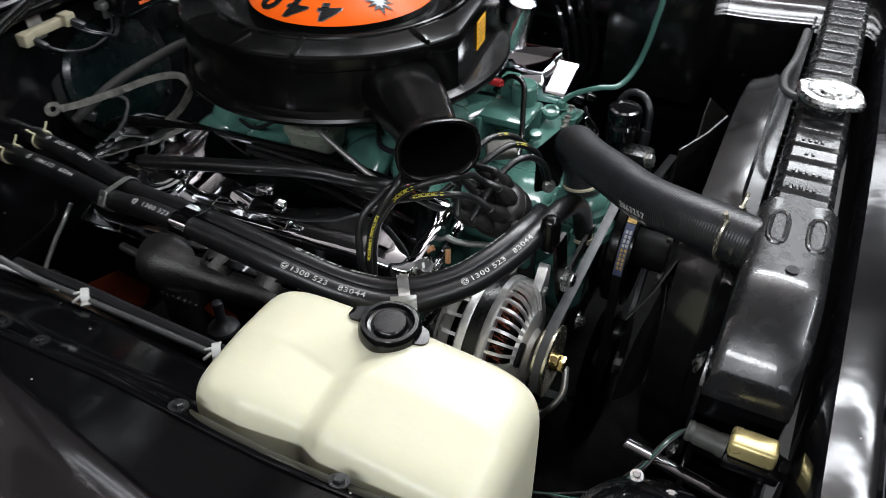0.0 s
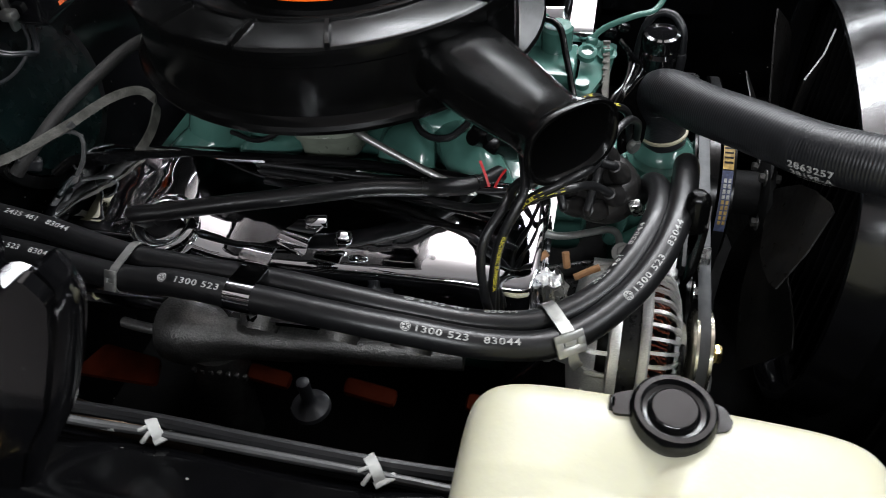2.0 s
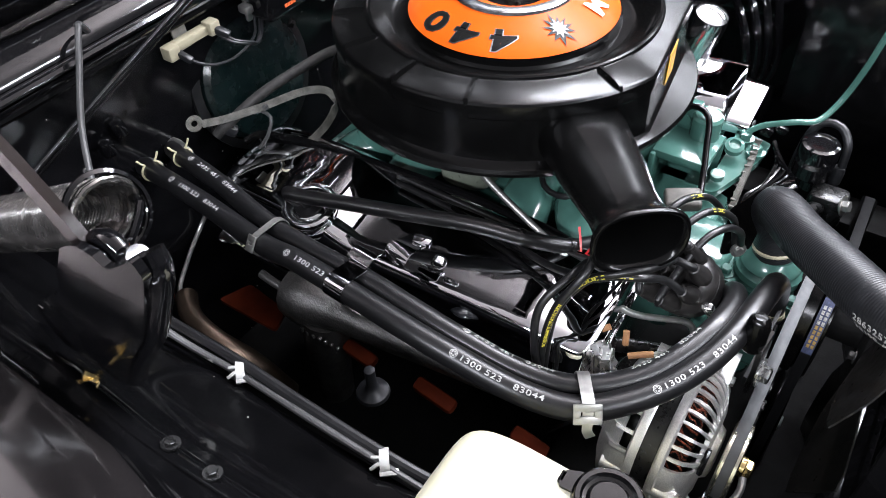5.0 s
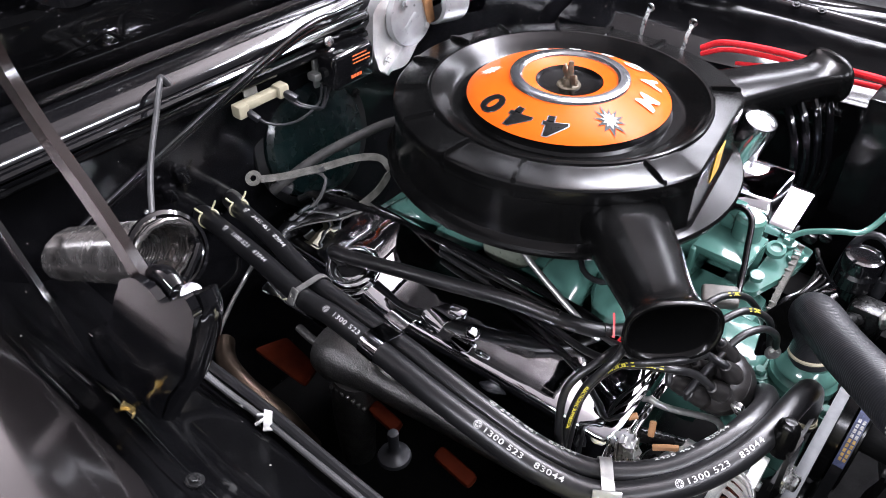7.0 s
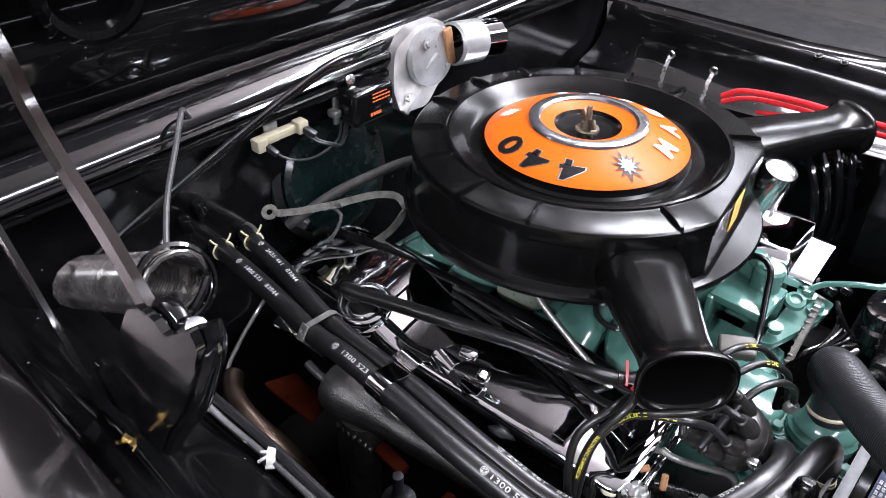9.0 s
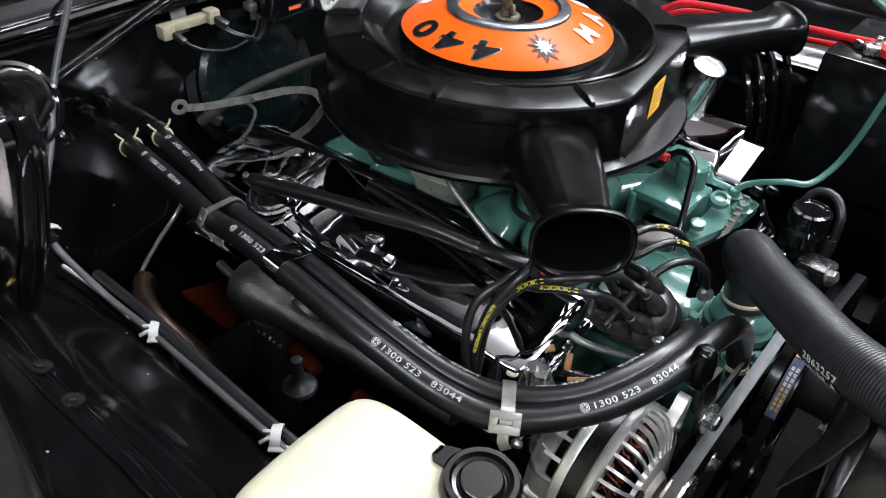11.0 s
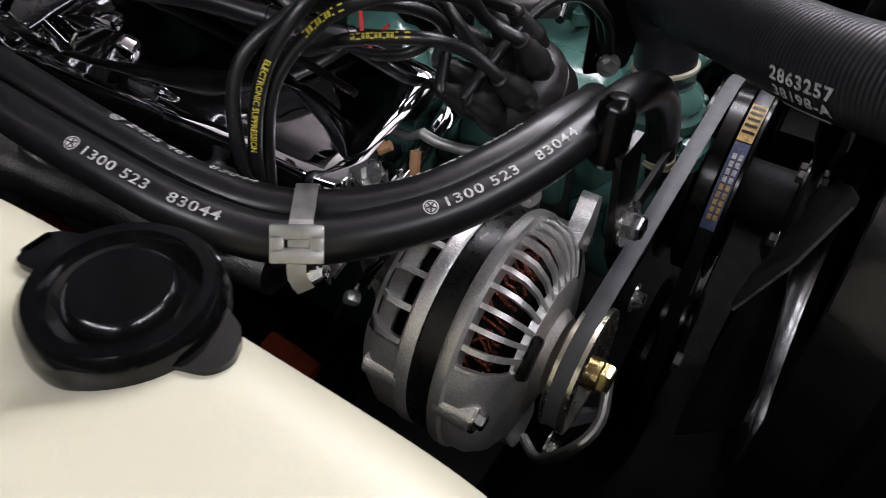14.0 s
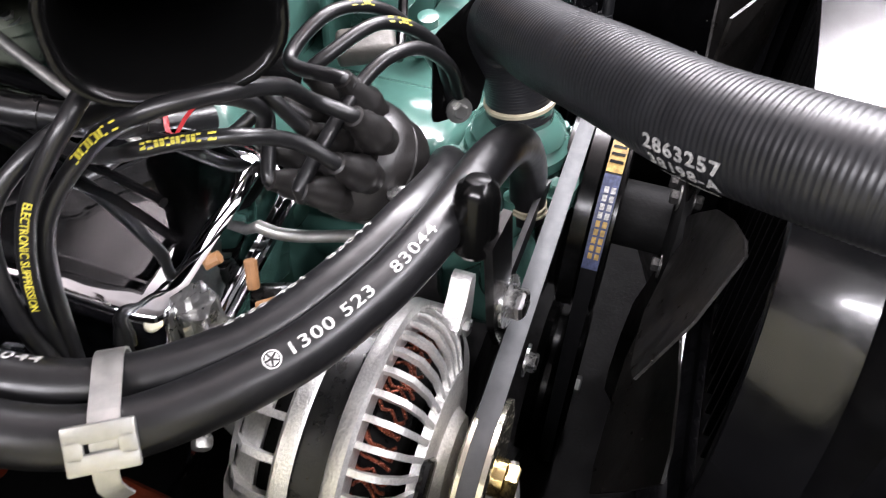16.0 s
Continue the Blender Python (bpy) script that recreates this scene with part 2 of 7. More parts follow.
def solid(name, bm, mat, label, category, group="", kind="", sharp=35, at=None):
    """A thing or a piece of the setting that is one mesh."""
    if at is not None:
        bm.transform(Matrix.Translation(-Vector(at)))
    ob = new(name, finish(name, bm, mat, sharp))
    if at is not None:
        ob.location = at
    ORIGIN[ob] = Vector(at) if at is not None else Vector()
    return tagged(ob, label, category, group, kind)


def repeat(ob, m):
    """Another of the same part, sharing its mesh, moved by m within the place."""
    c = ob.copy()
    scene.collection.objects.link(c)
    o = ORIGIN[ob]
    c.matrix_basis = Matrix.Translation(-o) @ m @ Matrix.Translation(o) @ ob.matrix_basis
    ORIGIN[c] = o
    return c


def about(point, axis, degrees):
    p = Vector(point)
    return Matrix.Translation(p) @ Matrix.Rotation(radians(degrees), 4, Vector(axis)) @ Matrix.Translation(-p)


def rbox(bm, c, s, bevel=0.0, m=None, seg=2):
    r = bmesh.ops.create_cube(bm, size=1.0)
    vs = r["verts"]
    bmesh.ops.scale(bm, vec=Vector(s), verts=vs)
    if bevel:
        es = list({e for v in vs for e in v.link_edges})
        g = bmesh.ops.bevel(bm, geom=es, offset=bevel, segments=seg, profile=0.5, affect="EDGES")
        vs = list({v for f in g["faces"] for v in f.verts} | {v for v in vs if v.is_valid})
    if m is not None:
        bmesh.ops.transform(bm, matrix=m, verts=vs)
    bmesh.ops.translate(bm, vec=Vector(c), verts=vs)
    return vs


def frame_of(d, up=None):
    d = Vector(d).normalized()
    a = Vector(up) if up is not None else (Vector((0, 0, 1)) if abs(d.z) < 0.9 else Vector((1, 0, 0)))
    u = (a - d * a.dot(d)).normalized()
    return u, d.cross(u), d


def loft(bm, rings, closed=True, caps=True):
    rows = [[bm.verts.new(p) for p in ring] for ring in rings]
    n = len(rows[0])
    for a, b in zip(rows, rows[1:]):
        for i in range(n if closed else n - 1):
            j = (i + 1) % n
            bm.faces.new((a[i], a[j], b[j], b[i]))
    if caps and closed:
        bm.faces.new(rows[0][::-1])
        bm.faces.new(rows[-1])
    return rows


def lathe(bm, prof, o, d, seg=32, up=None, a0=0.0, a1=360.0):
    """Turns a profile of (radius, height along d) round the axis through o."""
    u, v, d = frame_of(d, up)
    o = Vector(o)
    full = a1 - a0 >= 359.9
    n = seg if full else seg + 1
    ang = [radians(a0 + (a1 - a0) * i / seg) for i in range(n)]
    rows = []
    for r, h in prof:
        if r < 1e-6 and full:
            rows.append([bm.verts.new(o + d * h)])
        else:
            rows.append([bm.verts.new(o + d * h + (u * math.cos(a) + v * math.sin(a)) * r) for a in ang])
    for a, b in zip(rows, rows[1:]):
        for i in range(seg):
            j = (i + 1) % n
            if len(a) == 1 and len(b) == 1:
                continue
            if len(a) == 1:
                bm.faces.new((a[0], b[j], b[i]))
            elif len(b) == 1:
                bm.faces.new((a[i], a[j], b[0]))
            else:
                bm.faces.new((a[i], a[j], b[j], b[i]))
    return rows


def spline(pts, step=0.008):
    """A smooth curve through points, sampled about every step."""
    p = [Vector(q) for q in pts]
    p = [p[0] * 2 - p[1]] + p + [p[-1] * 2 - p[-2]]
    out = []
    for i in range(1, len(p) - 2):
        a, b, c, d = p[i - 1:i + 3]
        n = max(2, int((c - b).length / step))
        for k in range(n):
            t = k / n
            out.append(0.5 * ((2 * b) + (c - a) * t + (2 * a - 5 * b + 4 * c - d) * t * t + (3 * b - a - 3 * c + d) * t ** 3))
    return out + [p[-2]]


def frames_along(line, up=(0, 0, 1)):
    u = None
    res = []
    for i, q in enumerate(line):
        d = (line[min(i + 1, len(line) - 1)] - line[max(i - 1, 0)]).normalized()
        if u is None:
            u = frame_of(d, up)[0]
        u = (u - d * u.dot(d)).normalized()
        res.append((q, u, d.cross(u), d))
    return res


def tube(bm, pts, r, seg=12, step=0.008, smooth=True, up=(0, 0, 1), flat=1.0, ribs=0.0, pitch=0.003):
    line = spline(pts, step) if smooth else [Vector(q) for q in pts]
    fr = frames_along(line, up)
    rings = []
    s = 0.0
    for i, (q, u, v, d) in enumerate(fr):
        if i:
            s += (q - fr[i - 1][0]).length
        t = i / max(1, len(fr) - 1)
        rad = r(t) if callable(r) else r
        rad += ribs * math.sin(2 * math.pi * s / pitch)
        rings.append([q + (u * math.cos(a) * flat + v * math.sin(a)) * rad
                      for a in (2 * math.pi * k / seg for k in range(seg))])
    loft(bm, rings)
    return fr


def ribbon(bm, pts, width, thick, side, step=0.006, smooth=True):
    """A flat strap of a given width along points, wide in the direction of side."""
    line = spline(pts, step) if smooth else [Vector(q) for q in pts]
    rings = []
    for i, q in enumerate(line):
        d = (line[min(i + 1, len(line) - 1)] - line[max(i - 1, 0)]).normalized()
        w = Vector(side)
        w = (w - d * w.dot(d)).normalized()
        n = d.cross(w)
        a, b = w * width / 2, n * thick / 2
        rings.append([q + a + b, q - a + b, q - a - b, q + a - b])
    loft(bm, rings)


def prism(bm, poly, m, depth):
    """A plate: a flat outline in the plane of m, pulled out by depth along its z."""
    rings = [[m @ Vector((x, y, h)) for x, y in poly] for h in (0, depth)]
    loft(bm, rings)


def rounded(prof, r, n=4):
    """Rounds the corners of an outline."""
    out = []
    m = len(prof)
    for i, p in enumerate(prof):
        p, a, b = Vector(p), Vector(prof[i - 1]), Vector(prof[(i + 1) % m])
        ra, rb = min(r, (a - p).length * 0.45), min(r, (b - p).length * 0.45)
        q0, q1 = p + (a - p).normalized() * ra, p + (b - p).normalized() * rb
        for k in range(n + 1):
            t = k / n
            out.append(tuple(q0 * (1 - t) ** 2 + p * 2 * t * (1 - t) + q1 * t * t))
    return out


def oval(c, u, v, a, b, n=32, p=2.6):
    """A rounded-oblong ring about c with half-widths a along u and b along v."""
    out = []
    for k in range(n):
        t = 2 * math.pi * k / n
        x, y = math.cos(t), math.sin(t)
        out.append(c + u * a * math.copysign(abs(x) ** (2 / p), x) + v * b * math.copysign(abs(y) ** (2 / p), y))
    return out


def bolt(bm, at, d, size=0.012, h=0.006, washer=True):
    if washer:
        lathe(bm, [(0, 0), (size * 0.95, 0), (size * 0.95, 0.0018), (0, 0.0018)], at, d, 16)
    lathe(bm, [(size * 0.55, 0.001), (size * 0.57, h * 0.85), (size * 0.48, h), (0, h)], at, d, 6)


def glyphs(text, size, spacing=1.0, bold=0.0):
    """The outline of a word as a flat mesh: vertices and faces, baseline on y = 0, centred on x."""
    cu = bpy.data.curves.new("word", "FONT")
    cu.body, cu.size, cu.align_x, cu.space_character = text, size, "CENTER", spacing
    cu.resolution_u, cu.offset = 3, bold
    ob = bpy.data.objects.new("word", cu)
    me = bpy.data.meshes.new_from_object(ob)
    vs = [(v.co.x, v.co.y) for v in me.vertices]
    fs = [tuple(p.vertices) for p in me.polygons]
    bpy.data.objects.remove(ob), bpy.data.curves.remove(cu), bpy.data.meshes.remove(me)
    return vs, fs


def lay(bm, flat, place):
    """Puts a flat mesh on a surface: place(x, y) gives the point."""
    vs, fs = flat
    nv = [bm.verts.new(place(x, y)) for x, y in vs]
    for f in fs:
        try:
            bm.faces.new([nv[i] for i in f])
        except ValueError:
            pass


def bar(w, h, x=0.0, y=0.0, n=1):
    vs, fs = [], []
    for i in range(n + 1):
        vs += [(x - w / 2 + w * i / n, y - h / 2), (x - w / 2 + w * i / n, y + h / 2)]
    for i in range(n):
        fs.append((2 * i, 2 * i + 2, 2 * i + 3, 2 * i + 1))
    return vs, fs


def starburst(points, r0, r1, seed=3):
    rnd = random.Random(seed)
    vs = [(0, 0)]
    for i in range(points * 2):
        a = math.pi * i / points
        r = (r1 if i % 2 == 0 else r0) * rnd.uniform(0.8, 1.15)
        vs.append((r * math.cos(a), r * math.sin(a)))
    n = points * 2
    return vs, [(0, 1 + i, 1 + (i + 1) % n) for i in range(n)]


def on_tube(fr, s0, angle, lift, r):
    """A map from the plane to the surface of a tube: x along it from the length s0, y round it."""
    lens = [0.0]
    for a, b in zip(fr, fr[1:]):
        lens.append(lens[-1] + (b[0] - a[0]).length)

    def place(x, y):
        s = s0 + x
        i = max(0, min(len(lens) - 2, next((k for k in range(len(lens) - 1) if lens[k + 1] >= s), len(lens) - 2)))
        t = (s - lens[i]) / max(1e-9, lens[i + 1] - lens[i])
        q = fr[i][0].lerp(fr[i + 1][0], t)
        u, v = fr[i][1].lerp(fr[i + 1][1], t), fr[i][2].lerp(fr[i + 1][2], t)
        a = radians(angle) + y / r
        return q + (u * math.cos(a) + v * math.sin(a)) * (r + lift)

    return place


# ---------------------------------------------------------------- the garage
def slab(name, lo, hi, mat, label, category):
    bm = bmesh.new()
    lo, hi = Vector(lo), Vector(hi)
    rbox(bm, (lo + hi) / 2, hi - lo)
    return solid(name, bm, mat, label, category, kind="structure")


# floor colour is kept dark so the air cleaner side mirrors little light
slab("floor", (-6, -4, -0.1), (5, 4, 0), FLOOR, "dark concrete garage floor", "floor")
slab("wall_north", (-6.1, 4, 0), (5.1, 4.1, 3.0), WALL, "plain dark grey painted garage wall", "wall")
slab("wall_south", (-6.1, -4.1, 0), (5.1, -4, 3.0), WALL, "plain dark grey painted garage wall", "wall")
slab("wall_east", (5, -4, 0), (5.1, 4, 3.0), WALL, "plain dark grey painted garage wall", "wall")
slab("wall_west", (-6.1, -4, 0), (-6, 4, 3.0), WALL, "plain dark grey painted garage wall", "wall")
slab("ceiling", (-6.1, -4.1, 3.0), (5.1, 4.1, 3.1), CEILING, "plain pale garage ceiling board", "ceiling")

# ---------------------------------------------------------------- car body round the engine bay
car = thing("car_body", "gloss black car front body with open engine bay", "car", (0, 0, 0))


def sheet(bm, rows, thick, n=None):
    """A bent sheet of metal: rows of points, thickened downwards."""
    top = [[Vector(p) for p in r] for r in rows]
    off = Vector(n) * -thick if n is not None else Vector((0, 0, -thick))
    verts = [[bm.verts.new(p) for p in r] for r in top]
    low = [[bm.verts.new(p + off) for p in r] for r in top]
    for grid in (verts, low):
        for a, b in zip(grid, grid[1:]):
            for i in range(len(a) - 1):
                bm.faces.new((a[i], a[i + 1], b[i + 1], b[i]))
    edge = [(verts[0], low[0]), (verts[-1], low[-1]), ([r[0] for r in verts], [r[0] for r in low]), ([r[-1] for r in verts], [r[-1] for r in low])]
    for a, b in edge:
        for i in range(len(a) - 1):
            bm.faces.new((a[i], a[i + 1], b[i + 1], b[i]))


XS = [-0.55 + 0.05 * i for i in range(33)]


def EDGE(x):
    """The fender edge runs outwards to the front."""
    return 0.16 * max(0.0, x - 0.05) if x < 0.5 else 0.072


def side_panels(sign, fender_label):
    # inner fender: a lip by the engine, a shelf, a wall up to the fender rail
    prof = [(0.500, 0.30), (0.520, 0.55), (0.530, 0.70), (0.535, 0.780), (0.540, 0.797), (0.552, 0.803), (0.585, 0.812),
            (0.615, 0.835), (0.632, 0.872), (0.640, 0.892), (0.652, 0.900)]
    bm = bmesh.new()
    rnd = random.Random(5)
    rows = []
    for x in XS[4:26]:
        w = 0.002 * math.sin(x * 23) + rnd.uniform(-0.0006, 0.0006)
        rows.append([(x, sign * (y + w), z + (w if 0.7 < z < 0.86 else 0)) for y, z in prof])
    sheet(bm, rows, 0.002, (0, -sign, 0))
    part("inner_fender", bm, INNER, car, "black painted inner fender panel")
    # fender: flange, rounded crown and outer skin
    bm = bmesh.new()
    sheet(bm, [[(x, sign * (y + EDGE(x) * f), z) for y, z, f in ((0.650, 0.898, 0.0), (0.662, 0.900, 0.6), (0.668, 0.903, 1.0), (0.672, 0.9075, 1.0))] for x in XS[2:]], 0.003)
    part("fender_flange", bm, INNER, car, "black fender flange")
    prof = [(0.672, 0.9085), (0.676, 0.9105), (0.70, 0.913), (0.74, 0.915), (0.80, 0.914), (0.86, 0.903),
            (0.905, 0.87), (0.925, 0.80), (0.935, 0.55), (0.93, 0.35)]
    bm = bmesh.new()
    sheet(bm, [[(x, sign * (y + EDGE(x) * (1.0 if y < 0.75 else 0.0)), z) for y, z in prof] for x in XS[2:]], 0.003)
    # shade on the far fender is put into its colour: dull black, not gloss
    part("fender", bm, FENDER if sign < 0 else UNDERSEAL_SHADE, car, fender_label)
    # bolts along the flange
    for i, x in enumerate((0.08, 0.125, 0.27, 0.41)):
        bm = bmesh.new()
        bolt(bm, (x, sign * 0.645, 0.897), (0, -sign * 0.3, 1), 0.008, 0.005)
        part("bolt", bm, CRACKLE, car)


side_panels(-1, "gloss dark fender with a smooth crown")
side_panels(1, "far fender with a smooth crown, coloured dull black for shade")

# firewall with pressed ribs, cowl ledge above it
bm = bmesh.new()
rows = []
for j in range(27):
    z = 0.25 + j * 0.028
    row = []
    for i in range(53):
        y = -0.66 + i * 1.32 / 52
        bulge = 0.012 * max(0, math.cos((y + 0.12) * 16)) * max(0, math.sin((z - 0.5) * 8)) + 0.02 * max(0, 1 - abs(z - 0.62) / 0.12)
        row.append((-0.372 + bulge, y, z))
    rows.append(row)
sheet(bm, rows, 0.003, (1, 0, 0))
part("firewall", bm, SHEET, car, "black firewall with pressed ribs")
bm = bmesh.new()
prof = [(-0.372, 0.928), (-0.358, 0.934), (-0.344, 0.942), (-0.336, 0.949), (-0.331, 0.957), (-0.331, 0.9625), (-0.3335, 0.966), (-0.337, 0.967), (-0.3385, 0.9685), (-0.3375, 0.971),
        (-0.3405, 0.977), (-0.3455, 0.9835), (-0.352, 0.989), (-0.360, 0.993), (-0.369, 0.9958), (-0.378, 0.9965), (-0.390, 0.990), (-0.41, 0.975), (-0.46, 0.966), (-0.52, 0.966)]
sheet(bm, [[(x, y, z) for x, z in prof] for y in [-0.68 + 0.068 * k for k in range(21)]], 0.003, (0, 0, 1))
for v in bm.verts:
    v.co.z += 0.022 * (v.co.y + 0.55) if v.co.z > 0.94 else 0
part("cowl_ledge", bm, BODY, car, "gloss black cowl ledge with a rolled seam")
bm = bmesh.new()
tube(bm, [(-0.338, -0.62, 0.944), (-0.338, 0.0, 0.946), (-0.338, 0.6, 0.944)], 0.005, 8, 0.1)
part("cowl_seal", bm, PLASTIC, car, "black rolled seal along the cowl")
bm = bmesh.new()
rbox(bm, (-0.60, 0, 0.966), (0.24, 1.5, 0.02), 0.005)
part("cowl_panel", bm, UNDERSEAL_SHADE, car, "gloss black cowl top panel")
# unseen dark windscreen and roof, added behind the hood to block rear light
bm = bmesh.new()
sheet(bm, [[(x, y, z) for x, z in ((-0.72, 0.975), (-0.95, 1.16), (-1.20, 1.33))] for y in (-0.70, -0.35, 0.0, 0.35, 0.70)], 0.006)
part("windscreen", bm, SATIN, car, "unseen dark windscreen blocking rear light behind the raised hood")
bm = bmesh.new()
sheet(bm, [[(x, y, z) for x, z in ((-1.20, 1.335), (-1.5, 1.37), (-2.3, 1.36))] for y in (-0.66, 0.0, 0.66)], 0.01)
part("roof", bm, BODY, car, "unseen gloss black car roof blocking rear light")

# raised hood with its inner frame
bm = bmesh.new()
hood_m = pose(-0.392, 0, 0.990, 0, -84, 0)
vs = rbox(bm, (0, 0, 0), (1.25, 1.30, 0.012), 0.004)
bmesh.ops.transform(bm, matrix=hood_m @ Matrix.Translation((0.63, 0, 0.05)), verts=bm.verts)
hood = part("hood", bm, HOODBLACK, car, "raised gloss black hood, underside towards the engine")
bm = bmesh.new()
for c, s in (((0.06, 0, 0), (0.10, 1.24, 0.045)), ((1.18, 0, 0), (0.10, 1.24, 0.035)), ((0.62, 0.58, 0), (1.15, 0.09, 0.04)),
             ((0.62, -0.58, 0), (1.15, 0.09, 0.04)), ((0.62, 0.22, 0), (1.15, 0.07, 0.03)), ((0.62, -0.22, 0), (1.15, 0.07, 0.03))):
    rbox(bm, c, s, 0.012)
lathe(bm, [(0.07, 0.0), (0.068, -0.012), (0.06, -0.016), (0.052, -0.012), (0.05, 0.0)], (0.16, -0.42, -0.01), (0, 0, 1), 28)
bmesh.ops.transform(bm, matrix=hood_m @ Matrix.Translation((0, 0, 0.028)), verts=bm.verts)
part("hood_frame", bm, HOODBLACK, hood, "black pressed inner hood frame")

# radiator support: top bar, panel ahead of the radiator, near side wall
bm = bmesh.new()
prof = [(0.690, 0.80), (0.692, 0.895), (0.697, 0.905), (0.712, 0.908), (0.728, 0.905), (0.734, 0.897), (0.735, 0.84)]
sheet(bm, [[(x + 0.004 * math.cos(y * 5), y, z) for x, z in prof] for y in [-0.66 + 0.06 * k for k in range(23)]], 0.003, (0, 0, 1))
part("support_bar", bm, BAR, car, "gloss black radiator support bar")
bm = bmesh.new()
for k in range(15):
    bolt(bm, (0.752, -0.56 + 0.08 * k, 0.895), (0, 0, 1), 0.008, 0.004)
parts("bolt", bm, CRACKLE, car)
bm = bmesh.new()
rbox(bm, (0.80, 0, 0.875), (0.12, 1.30, 0.03), 0.01)
rbox(bm, (0.705, -0.53, 0.62), (0.03, 0.26, 0.5), 0.008)
rbox(bm, (0.705, 0.53, 0.62), (0.03, 0.26, 0.5), 0.008)
rbox(bm, (0.69, 0.0, 0.36), (0.08, 1.3, 0.1), 0.02)
part("front_panel", bm, SHEET, car, "black front support panel")
bm = bmesh.new()
rbox(bm, (0.655, -0.55, 0.70), (0.09, 0.22, 0.012), 0.004, pose(0, 0, 0, 0, 0, 0))
rbox(bm, (0.613, -0.46, 0.60), (0.006, 0.16, 0.36), 0.002)
part("side_baffle", bm, SHEET, car, "black baffle beside the radiator")
# front wheels under the fenders carry the body
for s in (-1, 1):
    bm = bmesh.new()
    lathe(bm, [(0.18, -0.09), (0.28, -0.095), (0.315, -0.085), (0.325, -0.06), (0.325, 0.06), (0.315, 0.085), (0.28, 0.095), (0.18, 0.09)], (0.12, s * 0.79, 0.326), (0, 1, 0), 40)
    wheel = part("tyre", bm, UNDERSEAL_SHADE, car, "black rubber tyre")
    bm = bmesh.new()
    lathe(bm, [(0.0, -0.02), (0.10, -0.03), (0.15, -0.08), (0.185, -0.088), (0.185, 0.088), (0.15, 0.08), (0.10, 0.03), (0.0, 0.02)], (0.12, s * 0.79, 0.326), (0, 1, 0), 32)
    part("rim", bm, STEEL, wheel)
# frame and floor of the bay, dark under the engine
bm = bmesh.new()
rbox(bm, (0.1, -0.43, 0.43), (1.1, 0.09, 0.12), 0.02)
rbox(bm, (0.1, 0.43, 0.43), (1.1, 0.09, 0.12), 0.02)
rbox(bm, (0.30, 0, 0.40), (0.16, 0.9, 0.10), 0.02)
rbox(bm, (0.1, 0, 0.33), (1.2, 1.2, 0.02), 0.004)
part("frame_rail", bm, UNDERSEAL_SHADE, car, "black frame rails under the engine")
bm = bmesh.new()
prism(bm, rounded([(-0.285, -0.360), (-0.172, -0.358), (-0.184, -0.322), (-0.266, -0.312)], 0.006, 2), pose(0, 0, 0.556), 0.006)
part("frame_bracket", bm, ENGINE_ORANGE, car, "dull orange painted bracket")
bm = bmesh.new()
rbox(bm, (0.10, -0.345, 0.60), (0.06, 0.02, 0.022), 0.006, pose(0, 0, 0, 20, 12, 0))
rbox(bm, (-0.02, -0.345, 0.60), (0.05, 0.02, 0.02), 0.006, pose(0, 0, 0, 20, 12, 0))
rbox(bm, (0.23, -0.335, 0.592), (0.05, 0.02, 0.018), 0.006, pose(0, 0, 0, 20, 12, 0))
parts("engine_mount", bm, ENGINE_ORANGE, car, "dull orange engine mount")

# ---------------------------------------------------------------- engine
engine = thing("engine", "turquoise V8 engine with chrome valve covers", "engine", (0, -0.02, 0.36))
YC = -0.02
bm = bmesh.new()
rbox(bm, (-0.01, YC, 0.52), (0.52, 0.26, 0.30), 0.03)
rbox(bm, (0.03, YC, 0.67), (0.56, 0.20, 0.10), 0.02)
part("engine_block", bm, TEAL, engine, "turquoise painted engine block")


def along_x(bm, prof, xs, shrink=None):
    """A body with one cross-section in y and z along x; shrink gives inset and scale at the ends."""
    cy = sum(p[0] for p in prof) / len(prof)
    cz = sum(p[1] for p in prof) / len(prof)
    rings = []
    for k, x in enumerate(xs):
        f = shrink[k] if shrink else 1.0
        fy, fz = f if isinstance(f, tuple) else (f, f)
        rings.append([Vector((x, cy + (y - cy) * fy, cz + (z - cz) * fz)) for y, z in prof])
    loft(bm, rings)


def lean(bm):
    """The engine sits lower at its rear."""
    for v in bm.verts:
        v.co.z += 0.048 * (v.co.x - 0.25)


